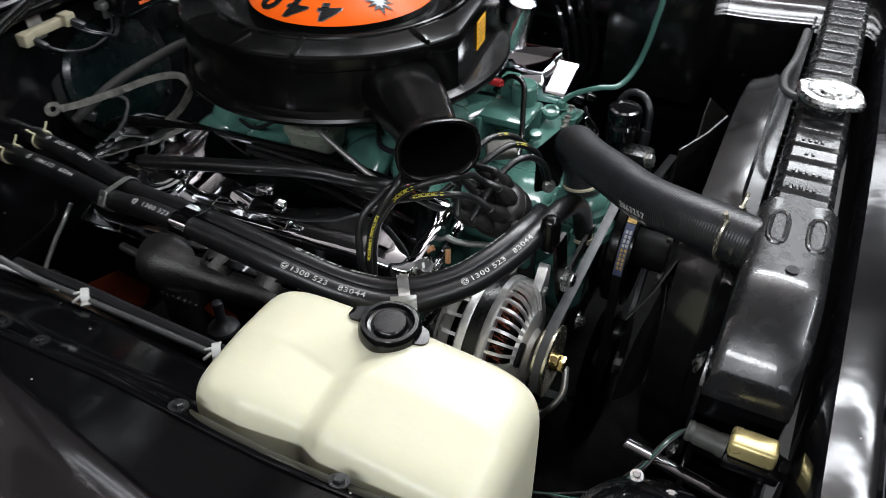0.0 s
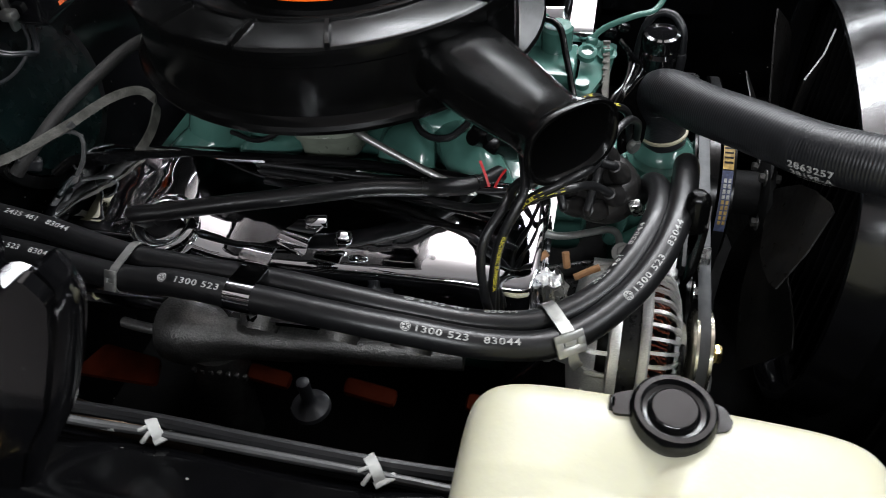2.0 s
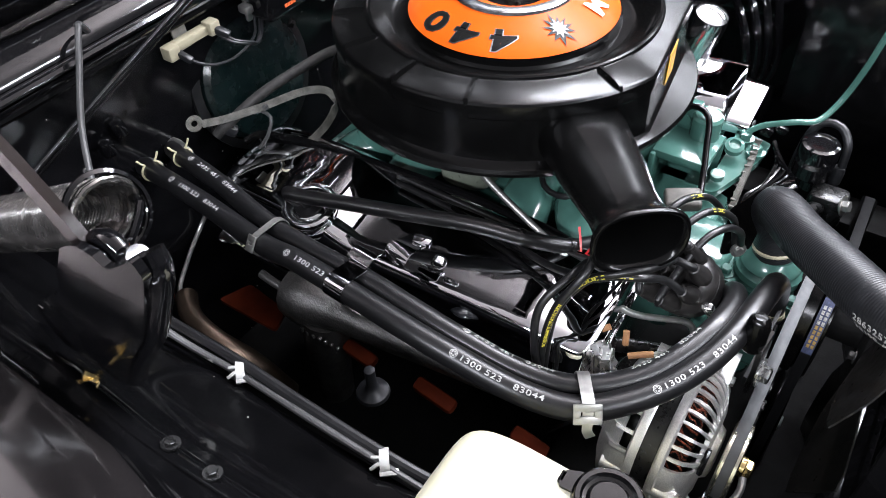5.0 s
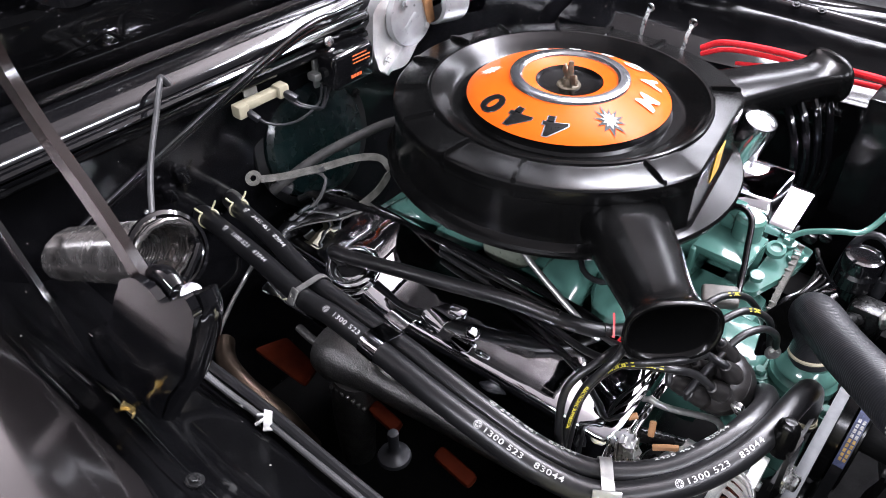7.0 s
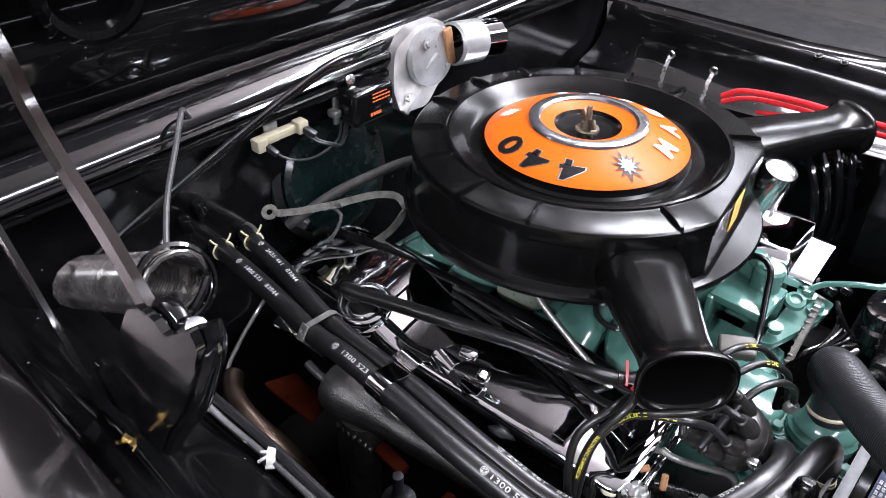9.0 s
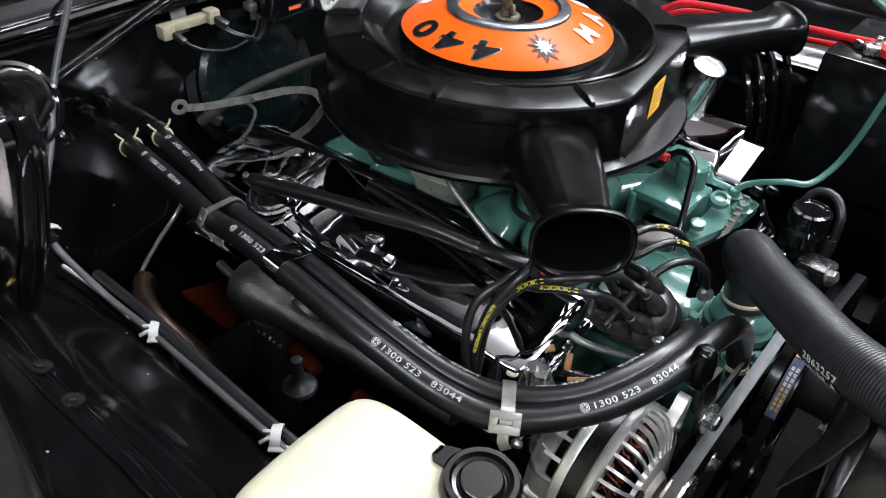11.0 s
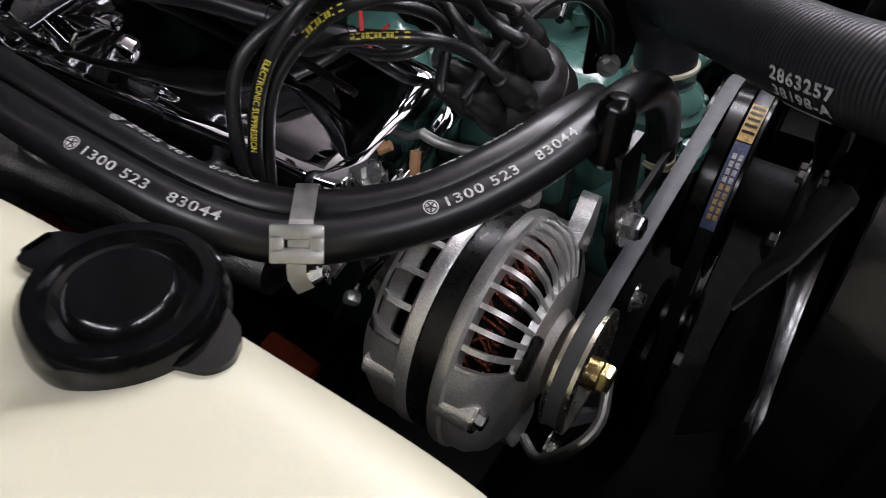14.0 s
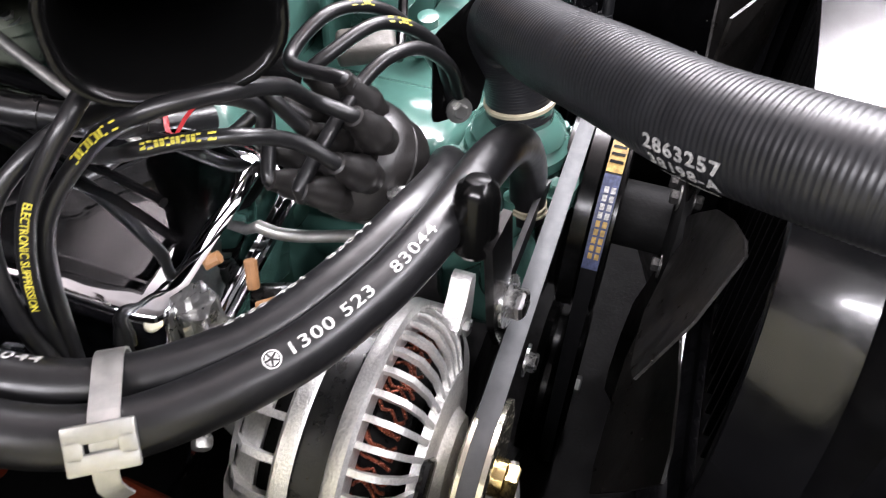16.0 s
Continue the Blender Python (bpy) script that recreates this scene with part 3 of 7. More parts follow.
def bank(sign):
    """Head, valve cover and exhaust side of one bank; sign -1 is the right side of the car."""
    def yy(y):
        return YC + sign * (abs(y) - 0.02) if sign > 0 else y
    bm = bmesh.new()
    prof = [(yy(-0.13), 0.62), (yy(-0.14), 0.725), (yy(-0.18), 0.755), (yy(-0.335), 0.700), (yy(-0.29), 0.665)]
    along_x(bm, rounded(prof, 0.012, 2), [-0.262, -0.258, 0.236, 0.240], [0.94, 1, 1, 0.94])
    for k in range(5):
        bolt(bm, (-0.22 + 0.11 * k, yy(-0.165), 0.752), (0, sign * 0.3, 1), 0.014, 0.01)
    lean(bm)
    part("cylinder_head", bm, TEAL, engine, "turquoise painted cylinder head")
    if sign > 0:
        # flat top, broad sloping facet at the front inner corner
        bm = bmesh.new()
        top = [(0.150, 0.757), (0.157, 0.786), (0.170, 0.798), (0.262, 0.801), (0.285, 0.790), (0.300, 0.745)]
        mid = [(0.150, 0.757), (0.156, 0.781), (0.166, 0.790), (0.240, 0.8005), (0.266, 0.792), (0.288, 0.745)]
        facet = [(0.150, 0.757), (0.156, 0.771), (0.160, 0.7745), (0.222, 0.8005), (0.246, 0.793), (0.276, 0.745)]
        front = [(0.150, 0.757), (0.156, 0.770), (0.160, 0.7730), (0.222, 0.7975), (0.244, 0.790), (0.274, 0.745)]
        end = [(0.156, 0.757), (0.160, 0.765), (0.165, 0.7675), (0.220, 0.785), (0.238, 0.779), (0.268, 0.745)]
        rings = []
        for x, prof in ((-0.24, end), (-0.225, top), (0.246, top), (0.251, mid), (0.256, facet), (0.288, front), (0.293, end), (0.2945, [(0.2 + (y - 0.2) * 0.9, 0.757 + (z - 0.757) * 0.6) for y, z in end])):
            rings.append([Vector((x, y, z + 0.048 * (x - 0.27))) for y, z in rounded(prof, 0.0035, 3)])
        loft(bm, rings)
        return part("valve_cover", bm, CHROME_FLAT, engine, "chrome-plated valve cover with mirror reflections", 30)
    # cover: flange, tall body with a chamfered nose, pressed steps
    bm = bmesh.new()
    flange = [(yy(-0.150), 0.752), (yy(-0.150), 0.757), (yy(-0.336), 0.704), (yy(-0.336), 0.699)]
    along_x(bm, flange, [-0.272, -0.270, 0.276, 0.278], [0.97, 1, 1, 0.97])
    body = rounded([(yy(-0.165), 0.748), (yy(-0.180), 0.786), (yy(-0.196), 0.796), (yy(-0.300), 0.776), (yy(-0.314), 0.768), (yy(-0.328), 0.707)], 0.008, 4)
    nose = ([0.236, 0.256, 0.266, 0.271, 0.2735], [1, 0.99, 0.955, 0.90, 0.82])
    steps = [-0.225 + 0.0125 * k for k in range(36)]
    along_x(bm, body, [-0.268, -0.262, -0.250, -0.236] + steps + nose[0], [0.72, 0.86, 0.97, 1] + [1] * len(steps) + nose[1])
    # raised seat round the breather cap, falling shoulder at the nose
    for v in bm.verts:
        high = min(1.0, max(0.0, (v.co.z - 0.720) / 0.04))
        f = min(1.0, max(0.0, (-0.036 - v.co.x) / 0.074))
        g = max(0.0, v.co.x - 0.205)
        v.co.z += high * (0.020 * f * f * (3 - 2 * f) - 0.10 * g)
    lean(bm)
    cover = part("valve_cover", bm, CHROME_WAVY, engine, "chrome-plated valve cover with mirror reflections")
    bm = bmesh.new()
    for x in (-0.02, 0.16, 0.262):
        bolt(bm, (x, yy(-0.334), 0.705), (0, sign * 0.45, 1), 0.013, 0.008)
    lean(bm)
    parts("cover_bolt", bm, CHROME, cover)
    return cover


cover_right = bank(-1)
bank(1)

# oil breather cap with its pipe on the right cover
bm = bmesh.new()
up = Vector((0, -0.25, 0.97)).normalized()
oc = Vector((-0.112, -0.293, 0.767))
lathe(bm, [(0.034, 0.0), (0.0345, 0.005), (0.033, 0.009), (0.0305, 0.0105), (0.029, 0.0125), (0.0295, 0.015), (0.0315, 0.0175), (0.0325, 0.021), (0.0315, 0.0245), (0.029, 0.0265), (0.026, 0.0268), (0.0235, 0.0255), (0.022, 0.023), (0.0205, 0.0225), (0.019, 0.024), (0.017, 0.0245), (0.015, 0.023), (0.0, 0.0225)], oc - up * 0.006, up, 48)
bmesh.ops.scale(bm, vec=(1.12, 1.12, 1.0), space=Matrix.Translation(-oc), verts=bm.verts)
oil = part("oil_cap", bm, CHROME, cover_right, "round chrome breather cap")
bm = bmesh.new()
lathe(bm, [(0.019, 0.019), (0.018, 0.024), (0.008, 0.026), (0.008, 0.036), (0.0, 0.036)], oc - up * 0.004, up, 24)
part("grommet", bm, RUBBER, oil)

# cover to the hose bracket: stepped chrome strap and its stud
bm = bmesh.new()
ribbon(bm, [(0.028, -0.370, 0.825), (0.030, -0.352, 0.826), (0.036, -0.338, 0.806), (0.040, -0.326, 0.797), (0.044, -0.316, 0.806), (0.050, -0.288, 0.800)], 0.030, 0.0016, (1, 0.1, 0), 0.004)
part("hose_bracket", bm, CHROME, engine, "bent chrome hose bracket")
bm = bmesh.new()
rbox(bm, (0.056, -0.290, 0.803), (0.022, 0.012, 0.010), 0.003, pose(0, 0, 0, 10, 0, 10))
rbox(bm, (0.085, -0.300, 0.794), (0.016, 0.014, 0.018), 0.005, pose(0, 0, 0, 20, 25, 20), 3)
parts("bracket_clip", bm, CHROME, engine, "small chrome clip")

# intake manifold: plenum, runners, carburettor pad, front crossover
bm = bmesh.new()
rbox(bm, (0.03, YC + 0.01, 0.735), (0.30, 0.15, 0.09), 0.025, None, 3)
rbox(bm, (0.03, YC + 0.01, 0.785), (0.17, 0.12, 0.03), 0.01)
part("intake_plenum", bm, TEAL, engine, "turquoise painted intake plenum")
for s in (-1, 1):
    for k, (x0, x1) in enumerate(((-0.10, -0.175), (-0.04, -0.08), (0.09, 0.11), (0.15, 0.205))):
        y0, y1 = YC + s * 0.05, YC + s * 0.142
        bm = bmesh.new()
        tube(bm, [(x0, y0, 0.745), ((x0 + x1) / 2, (y0 * 0.4 + y1 * 0.6), 0.762 if s < 0 else 0.742), (x1, y1, 0.735), (x1, y1 + s * 0.016, 0.70)], lambda t: (0.030 - 0.004 * t) if s < 0 else 0.024, 14, 0.012, True, (1, 0, 0), 1.2)
        part("intake_runner", bm, TEAL, engine)
bm = bmesh.new()
rbox(bm, (0.0, YC, 0.69), (0.50, 0.24, 0.05), 0.01)
rbox(bm, (0.275, YC - 0.01, 0.705), (0.14, 0.09, 0.04), 0.015, None, 3)
part("intake_manifold", bm, TEAL, engine, "turquoise painted intake manifold base")
bm = bmesh.new()
tube(bm, [(-0.135, -0.135, 0.69), (-0.137, -0.132, 0.74), (-0.135, -0.120, 0.785), (-0.12, -0.09, 0.805)], 0.031, 20, 0.01)
part("intake_runner", bm, TEAL, engine)
bm = bmesh.new()
# shelf with a hollow front, round boss, sloping plate with a bolt lug
rbox(bm, (0.236, 0.066, 0.777), (0.074, 0.076, 0.012), 0.003)
rbox(bm, (0.202, 0.062, 0.745), (0.008, 0.080, 0.070), 0.003)
rbox(bm, (0.236, 0.104, 0.745), (0.074, 0.010, 0.070), 0.003)
rbox(bm, (0.236, 0.06, 0.705), (0.090, 0.090, 0.02), 0.004)
part("manifold_shelf", bm, TEAL, engine, "turquoise cast shelf with a hollow front")
bm = bmesh.new()
lathe(bm, [(0.020, 0.0), (0.020, 0.030), (0.017, 0.034), (0.0, 0.034)], (0.246, 0.092, 0.781), (0, 0, 1), 28)
part("round_boss", bm, TEAL, engine)
bm = bmesh.new()
rbox(bm, (0.220, 0.103, 0.800), (0.026, 0.026, 0.036), 0.004)
lathe(bm, [(0.009, 0.0), (0.008, 0.004), (0.0, 0.004)], (0.218, 0.090, 0.799), (0, -1, 0.1), 20)
part("square_boss", bm, TEAL, engine)
bm = bmesh.new()
prism(bm, rounded([(0.275, 0.030), (0.290, 0.036), (0.318, 0.120), (0.322, 0.165), (0.276, 0.172)], 0.006, 2), pose(0, 0, 0.744, 4, 3, 0), 0.012)
part("head_flange", bm, TEAL, engine, "turquoise sloping flange with bolts")
bm = bmesh.new()
lathe(bm, [(0.013, 0.0), (0.013, 0.008), (0.008, 0.010), (0.007, 0.006), (0.0, 0.006)], (0.284, 0.112, 0.762), (0.1, -0.3, 1), 24)
part("flange_lug", bm, TEAL, engine)
bm = bmesh.new()
lathe(bm, [(0.009, 0.0), (0.009, 0.008), (0.0, 0.009)], (0.284, 0.052, 0.754), (0, -0.2, 1), 20)
part("flange_lug", bm, TEAL, engine)
for p in ((0.288, 0.150, 0.756), (0.310, 0.130, 0.754)):
    bm = bmesh.new()
    bolt(bm, p, (0, 0, 1), 0.014, 0.011)
    part("flange_bolt", bm, TEAL, engine)
# beige flat cable strip with black plugs in front of the plate
strip = thing("cable_strip", "beige flat cable strip with black plugs", "wiring", (0.31, 0.09, 0.73))
bm = bmesh.new()
ribbon(bm, [(0.308, 0.140, 0.766), (0.312, 0.10, 0.752), (0.314, 0.06, 0.738), (0.316, 0.035, 0.722)], 0.008, 0.003, (1, 0, 0.4))
for k in range(11):
    q = k / 10
    rbox(bm, (0.308 + 0.007 * q, 0.138 - 0.10 * q, 0.768 - 0.041 * q), (0.010, 0.004, 0.004), 0.001, None, 1)
part("strip", bm, BRAID, strip)
bm = bmesh.new()
rbox(bm, (0.310, 0.166, 0.768), (0.018, 0.016, 0.014), 0.004, pose(0, 0, 0, 0, 20, 15))
rbox(bm, (0.328, 0.172, 0.772), (0.016, 0.012, 0.012), 0.004, pose(0, 0, 0, 0, 20, 15))
parts("plug", bm, PLASTIC, strip)
for k in range(4):
    bm = bmesh.new()
    tube(bm, [(0.326 + 0.004 * k, 0.150 - 0.01 * k, 0.765), (0.340 + 0.006 * k, 0.125, 0.755 - 0.006 * k), (0.338, 0.090 - 0.008 * k, 0.738), (0.322 + 0.006 * k, 0.060, 0.728), (0.325, 0.03, 0.70)], 0.0032, 8)
    part("wire", bm, PLASTIC, strip)
# carburettor body under the air cleaner
bm = bmesh.new()
rbox(bm, (0.03, YC + 0.01, 0.83), (0.16, 0.14, 0.07), 0.012)
rbox(bm, (0.14, YC - 0.02, 0.815), (0.05, 0.07, 0.04), 0.012, None, 3)
AGED_ZINC = surface("aged_zinc_carburettor", (0.17, 0.19, 0.15), 0.36, 0.3, 0.2, 40, 0.3, 500)
carb = part("carburettor", bm, AGED_ZINC, engine, "aged zinc carburettor body")
bm = bmesh.new()
loft(bm, [oval(Vector((0.014, -0.122, z)), Vector((1, 0.12, 0)), Vector((0, 1, 0)), a, b, 32, 2.8) for z, a, b in ((0.752, 0.016, 0.010), (0.757, 0.028, 0.022), (0.766, 0.035, 0.030), (0.784, 0.037, 0.032), (0.790, 0.036, 0.031), (0.791, 0.041, 0.035), (0.798, 0.041, 0.035), (0.801, 0.038, 0.032), (0.806, 0.030, 0.024))])
part("float_bowl", bm, AGED_ZINC, carb, "beige-green cast float bowl")
for x, y in ((-0.012, -0.140), (0.016, -0.148), (0.042, -0.136)):
    bm = bmesh.new()
    bolt(bm, (x, y, 0.799), (0, -0.25, 1), 0.009, 0.006)
    part("bowl_screw", bm, ZINC, carb)
bm = bmesh.new()
tube(bm, [(0.10, -0.09, 0.80), (0.12, -0.12, 0.79), (0.15, -0.125, 0.79), (0.17, -0.10, 0.80), (0.155, -0.08, 0.81)], 0.004, 8)
tube(bm, [(0.02, -0.12, 0.85), (0.0, -0.15, 0.83), (-0.05, -0.17, 0.80), (-0.1, -0.15, 0.79)], 0.003, 8)
parts("vacuum_hose", bm, RUBBER, engine)

# thermostat housing and water pump, turquoise
bm = bmesh.new()
lathe(bm, [(0.022, 0.040), (0.0235, 0.034), (0.0245, 0.022), (0.034, 0.014), (0.036, 0.008), (0.033, 0.006), (0.040, 0.0), (0.041, -0.008), (0.036, -0.012), (0.040, -0.02), (0.040, -0.05)], (0.388, -0.036, 0.724), (0, 0, 1), 36)
prism(bm, rounded([(0.335, -0.075), (0.43, -0.085), (0.445, -0.06), (0.425, 0.0), (0.34, 0.0)], 0.02, 4), pose(0, 0, 0.695), 0.016)
part("thermostat_housing", bm, TEAL, engine, "turquoise thermostat housing with stepped neck")
bm = bmesh.new()
for p in ((0.428, -0.072, 0.711), (0.345, -0.062, 0.711), (0.415, 0.0, 0.711)):
    bolt(bm, p, (0, 0, 1), 0.013, 0.009)
parts("housing_bolt", bm, TEAL, engine)
bm = bmesh.new()
rbox(bm, (0.375, -0.02, 0.62), (0.08, 0.13, 0.16), 0.03, None, 3)
rbox(bm, (0.34, 0.07, 0.62), (0.06, 0.10, 0.16), 0.02, None, 3)
rbox(bm, (0.405, -0.105, 0.66), (0.04, 0.04, 0.06), 0.015, None, 3)
tube(bm, [(0.36, -0.10, 0.64), (0.385, -0.105, 0.67), (0.404, -0.100, 0.70), (0.405, -0.098, 0.72)], 0.0105, 14)
tube(bm, [(0.34, -0.12, 0.66), (0.345, -0.135, 0.70), (0.348, -0.14, 0.745)], 0.010, 14)
lathe(bm, [(0.03, 0), (0.03, 0.06), (0.022, 0.07), (0, 0.07)], (0.38, -0.005, 0.655), (1, 0, 0), 24)
tube(bm, [(0.38, 0.0, 0.70), (0.385, 0.06, 0.71), (0.39, 0.10, 0.705)], 0.012, 14)
part("water_pump", bm, TEAL, engine, "turquoise water pump housing")

# exhaust manifold on the right
bm = bmesh.new()
tube(bm, [(-0.122, -0.346, 0.672), (-0.118, -0.346, 0.672), (-0.110, -0.346, 0.671), (-0.095, -0.346, 0.670), (-0.070, -0.344, 0.667), (-0.045, -0.340, 0.660), (0.0, -0.330, 0.650), (0.08, -0.318, 0.648), (0.20, -0.305, 0.648)], lambda t: 0.012 + 1.1 * t if t < 0.02 else (0.034 + 0.05 * (t - 0.02) if t < 0.12 else max(0.022, 0.039 - 0.10 * (t - 0.12))), 28, 0.006)
tube(bm, [(-0.070, -0.345, 0.655), (-0.075, -0.345, 0.62), (-0.085, -0.342, 0.57), (-0.095, -0.335, 0.50), (-0.10, -0.33, 0.44)], lambda t: 0.034 - 0.008 * t, 20, 0.012)
for k in range(7):
    rbox(bm, (-0.085 + 0.010 * k, -0.377, 0.642), (0.005, 0.006, 0.007), 0.0012, None, 1)
for x in (-0.02, 0.07, 0.15):
    tube(bm, [(x, -0.335, 0.675), (x + 0.004, -0.305, 0.695), (x + 0.006, -0.285, 0.700)], 0.022, 16, 0.012)
tube(bm, [(-0.175, -0.350, 0.672), (-0.15, -0.352, 0.670), (-0.10, -0.352, 0.668)], 0.006, 12, 0.012)
part("exhaust_manifold", bm, IRON, engine, "grey cast iron exhaust manifold")
bm = bmesh.new()
tube(bm, [(-0.285, -0.405, 0.612), (-0.265, -0.420, 0.614), (-0.235, -0.433, 0.615), (-0.19, -0.436, 0.606), (-0.15, -0.42, 0.57), (-0.12, -0.40, 0.50)], 0.0155, 20, 0.015)
part("exhaust_pipe", bm, EXHAUST, engine, "heat-browned steel pipe")


# ---------------------------------------------------------------- air cleaner
cleaner = thing("air_cleaner", "round satin black air cleaner with orange decal lid and twin snorkels", "air cleaner", (0, 0, 0.855))
FLAT_DIR, FLAT_AT = radians(9), 0.2014


def plan_radius(a, r):
    """The housing is round with one flat towards the front."""
    d = (a - FLAT_DIR + math.pi) % (2 * math.pi) - math.pi
    return min(r, r / 0.225 * FLAT_AT / math.cos(d)) if abs(d) < 1.2 else r


def housing_rings(prof, seg=120):
    out = []
    for r, z, flat in prof:
        ring = []
        for k in range(seg):
            a = 2 * math.pi * k / seg
            q = plan_radius(a, r) if flat else r
            ring.append(Vector((q * math.cos(a), q * math.sin(a), z)))
        out.append(ring)
    return out


bm = bmesh.new()
loft(bm, housing_rings([(0.20, 0.858, 0), (0.233, 0.860, 0), (0.2375, 0.863, 0), (0.2388, 0.868, 0), (0.2365, 0.872, 0), (0.231, 0.8745, 1), (0.2275, 0.878, 1), (0.2266, 0.883, 1), (0.2262, 0.892, 1), (0.2256, 0.930, 1), (0.2255, 0.935, 1)]), True, True)
part("housing", bm, SATIN, cleaner, "satin black housing with a rolled lower rim", 22)
bm = bmesh.new()
loft(bm, housing_rings([(0.2258, 0.930, 1), (0.2272, 0.932, 1), (0.2274, 0.9440, 1), (0.2266, 0.9475, 1), (0.2246, 0.9497, 1), (0.2220, 0.9506, 1), (0.190, 0.9526, 1),
                        (0.1838, 0.9534, 0), (0.1828, 0.9556, 0), (0.1808, 0.9568, 0), (0.1780, 0.9566, 0), (0.1762, 0.9552, 0), (0.1690, 0.9505, 0), (0.1610, 0.9440, 0), (0.1560, 0.9390, 0), (0.1510, 0.9358, 0), (0.1440, 0.9345, 0), (0.1360, 0.9350, 0), (0.1330, 0.9385, 0), (0.1322, 0.9470, 0)]), True, False)
lid = part("lid", bm, SATIN, cleaner, "satin black lid with radial ribs", 24)
for a in (-96, -72.6, -29.9, -51, -120, -142, -165, 172, 150, 127, 105.6, 83.8, 62, 40.8):
    if a in (-51, 62):
        continue
    bm = bmesh.new()
    ca, sa = math.cos(radians(a)), math.sin(radians(a))
    d = Vector((ca, sa, 0))
    t = Vector((-sa, ca, 0))
    rings = []
    for r, z, w, h in ((0.1825, 0.9520, 0.0020, 0.0002), (0.186, 0.9528, 0.0034, 0.0048), (0.205, 0.9520, 0.0034, 0.0056), (0.217, 0.9512, 0.0034, 0.0056), (0.2245, 0.9495, 0.0032, 0.0044), (0.2278, 0.9420, 0.0030, 0.0010), (0.2272, 0.928, 0.0022, 0.0004)):
        c = d * r + Vector((0, 0, z))
        rings.append([c - t * w * 1.3 - Vector((0, 0, 0.002)), c - t * w * 0.6 + Vector((0, 0, h)), c + t * w * 0.6 + Vector((0, 0, h)), c + t * w * 1.3 - Vector((0, 0, 0.002))])
    loft(bm, rings)
    part("lid_rib", bm, SATIN, lid)
DOME = [(0.1318, 0.9478), (0.1290, 0.9500), (0.122, 0.9545), (0.100, 0.9635), (0.079, 0.9705), (0.0775, 0.9712)]


def dome_z(r):
    for (r0, z0), (r1, z1) in zip(DOME, DOME[1:]):
        if r1 <= r <= r0:
            return z0 + (z1 - z0) * (r0 - r) / (r0 - r1)
    return DOME[-1][1]


bm = bmesh.new()
lathe(bm, DOME, (0, 0, 0), (0, 0, 1), 96)
pan = part("decal_pan", bm, ORANGE, lid, "orange printed dome with black numerals")
bm = bmesh.new()
lathe(bm, [(0.0775, 0.971), (0.0765, 0.9745), (0.072, 0.9765), (0.064, 0.9760), (0.061, 0.9735), (0.0605, 0.9715)], (0, 0, 0), (0, 0, 1), 72)
part("silver_ring", bm, SILVER, lid, "raised silver ring")
bm = bmesh.new()
lathe(bm, [(0.0605, 0.9716), (0.052, 0.9685), (0.0435, 0.9665)], (0, 0, 0), (0, 0, 1), 64)
part("inner_pan", bm, ORANGE, lid, "orange printed inner ring")
bm = bmesh.new()
lathe(bm, [(0.0436, 0.9664), (0.040, 0.962), (0.03, 0.960), (0.0, 0.960)], (0, 0, 0), (0, 0, 1), 48)
part("hub_cup", bm, SATIN, lid, "black hub cup")
bm = bmesh.new()
lathe(bm, [(0.016, 0.0), (0.015, 0.002), (0.009, 0.003), (0.008, 0.009), (0.0045, 0.010), (0.0035, 0.030), (0.003, 0.032), (0, 0.032)], (0, 0, 0.960), (0, 0, 1), 20)
for s in (-1, 1):
    rbox(bm, (s * 0.012 * 0.9, s * -0.008, 0.972), (0.018, 0.004, 0.013), 0.0018, pose(0, 0, 0, 0, s * -25, -35))
part("wing_nut", bm, RUST, lid, "tarnished wing nut on a stud")


def on_dome(phi, r0, lift=0.0007, turn=0.0):
    """A map from the plane to the dome: y points to the hub, x runs round it."""
    def place(x, y):
        c, s = math.cos(turn), math.sin(turn)
        x, y = x * c - y * s, x * s + y * c
        r = r0 - y
        a = phi + x / r0
        return Vector((r * math.cos(a), r * math.sin(a), dome_z(r) + lift))
    return place


def decal(name, flat, phi, r0, mat, lift, label="", turn=0.0):
    fine = bmesh.new()
    lay(fine, flat, lambda x, y: Vector((x, y, 0)))
    bmesh.ops.triangulate(fine, faces=fine.faces)
    bmesh.ops.subdivide_edges(fine, edges=fine.edges, cuts=3, use_grid_fill=True)
    fine.verts.index_update()
    flat = [(v.co.x, v.co.y) for v in fine.verts], [tuple(v.index for v in f.verts) for f in fine.faces]
    fine.free()
    bm = bmesh.new()
    lay(bm, flat, on_dome(radians(phi), r0, lift, turn))
    part(name, bm, mat, pan, label, 180)


def wide(flat, k):
    return [(x * k, y) for x, y in flat[0]], flat[1]


# numerals stand with their feet towards the hub
for ch, phi in (("0", -114), ("4", -90), ("4", -66)):
    g = wide(glyphs(ch, 0.038, 1.0, 0.0007), 1.45)
    edge = wide(glyphs(ch, 0.038, 1.0, 0.0018), 1.45)
    decal("numeral_edge", edge, phi, 0.0985, SILVER, 0.0005, "", math.pi)
    decal("numeral", g, phi, 0.0985, BLACK_PRINT, 0.0010, "", math.pi)
decal("burst_edge", starburst(11, 0.0108, 0.0215, 4), -30, 0.104, BLACK_PRINT, 0.0012)
decal("burst", starburst(11, 0.0068, 0.0125, 4), -30, 0.104, GREY_PRINT, 0.0020)
decal("burst", starburst(11, 0.007, 0.0135, 4), -159, 0.104, WHITE_PRINT, 0.0016)
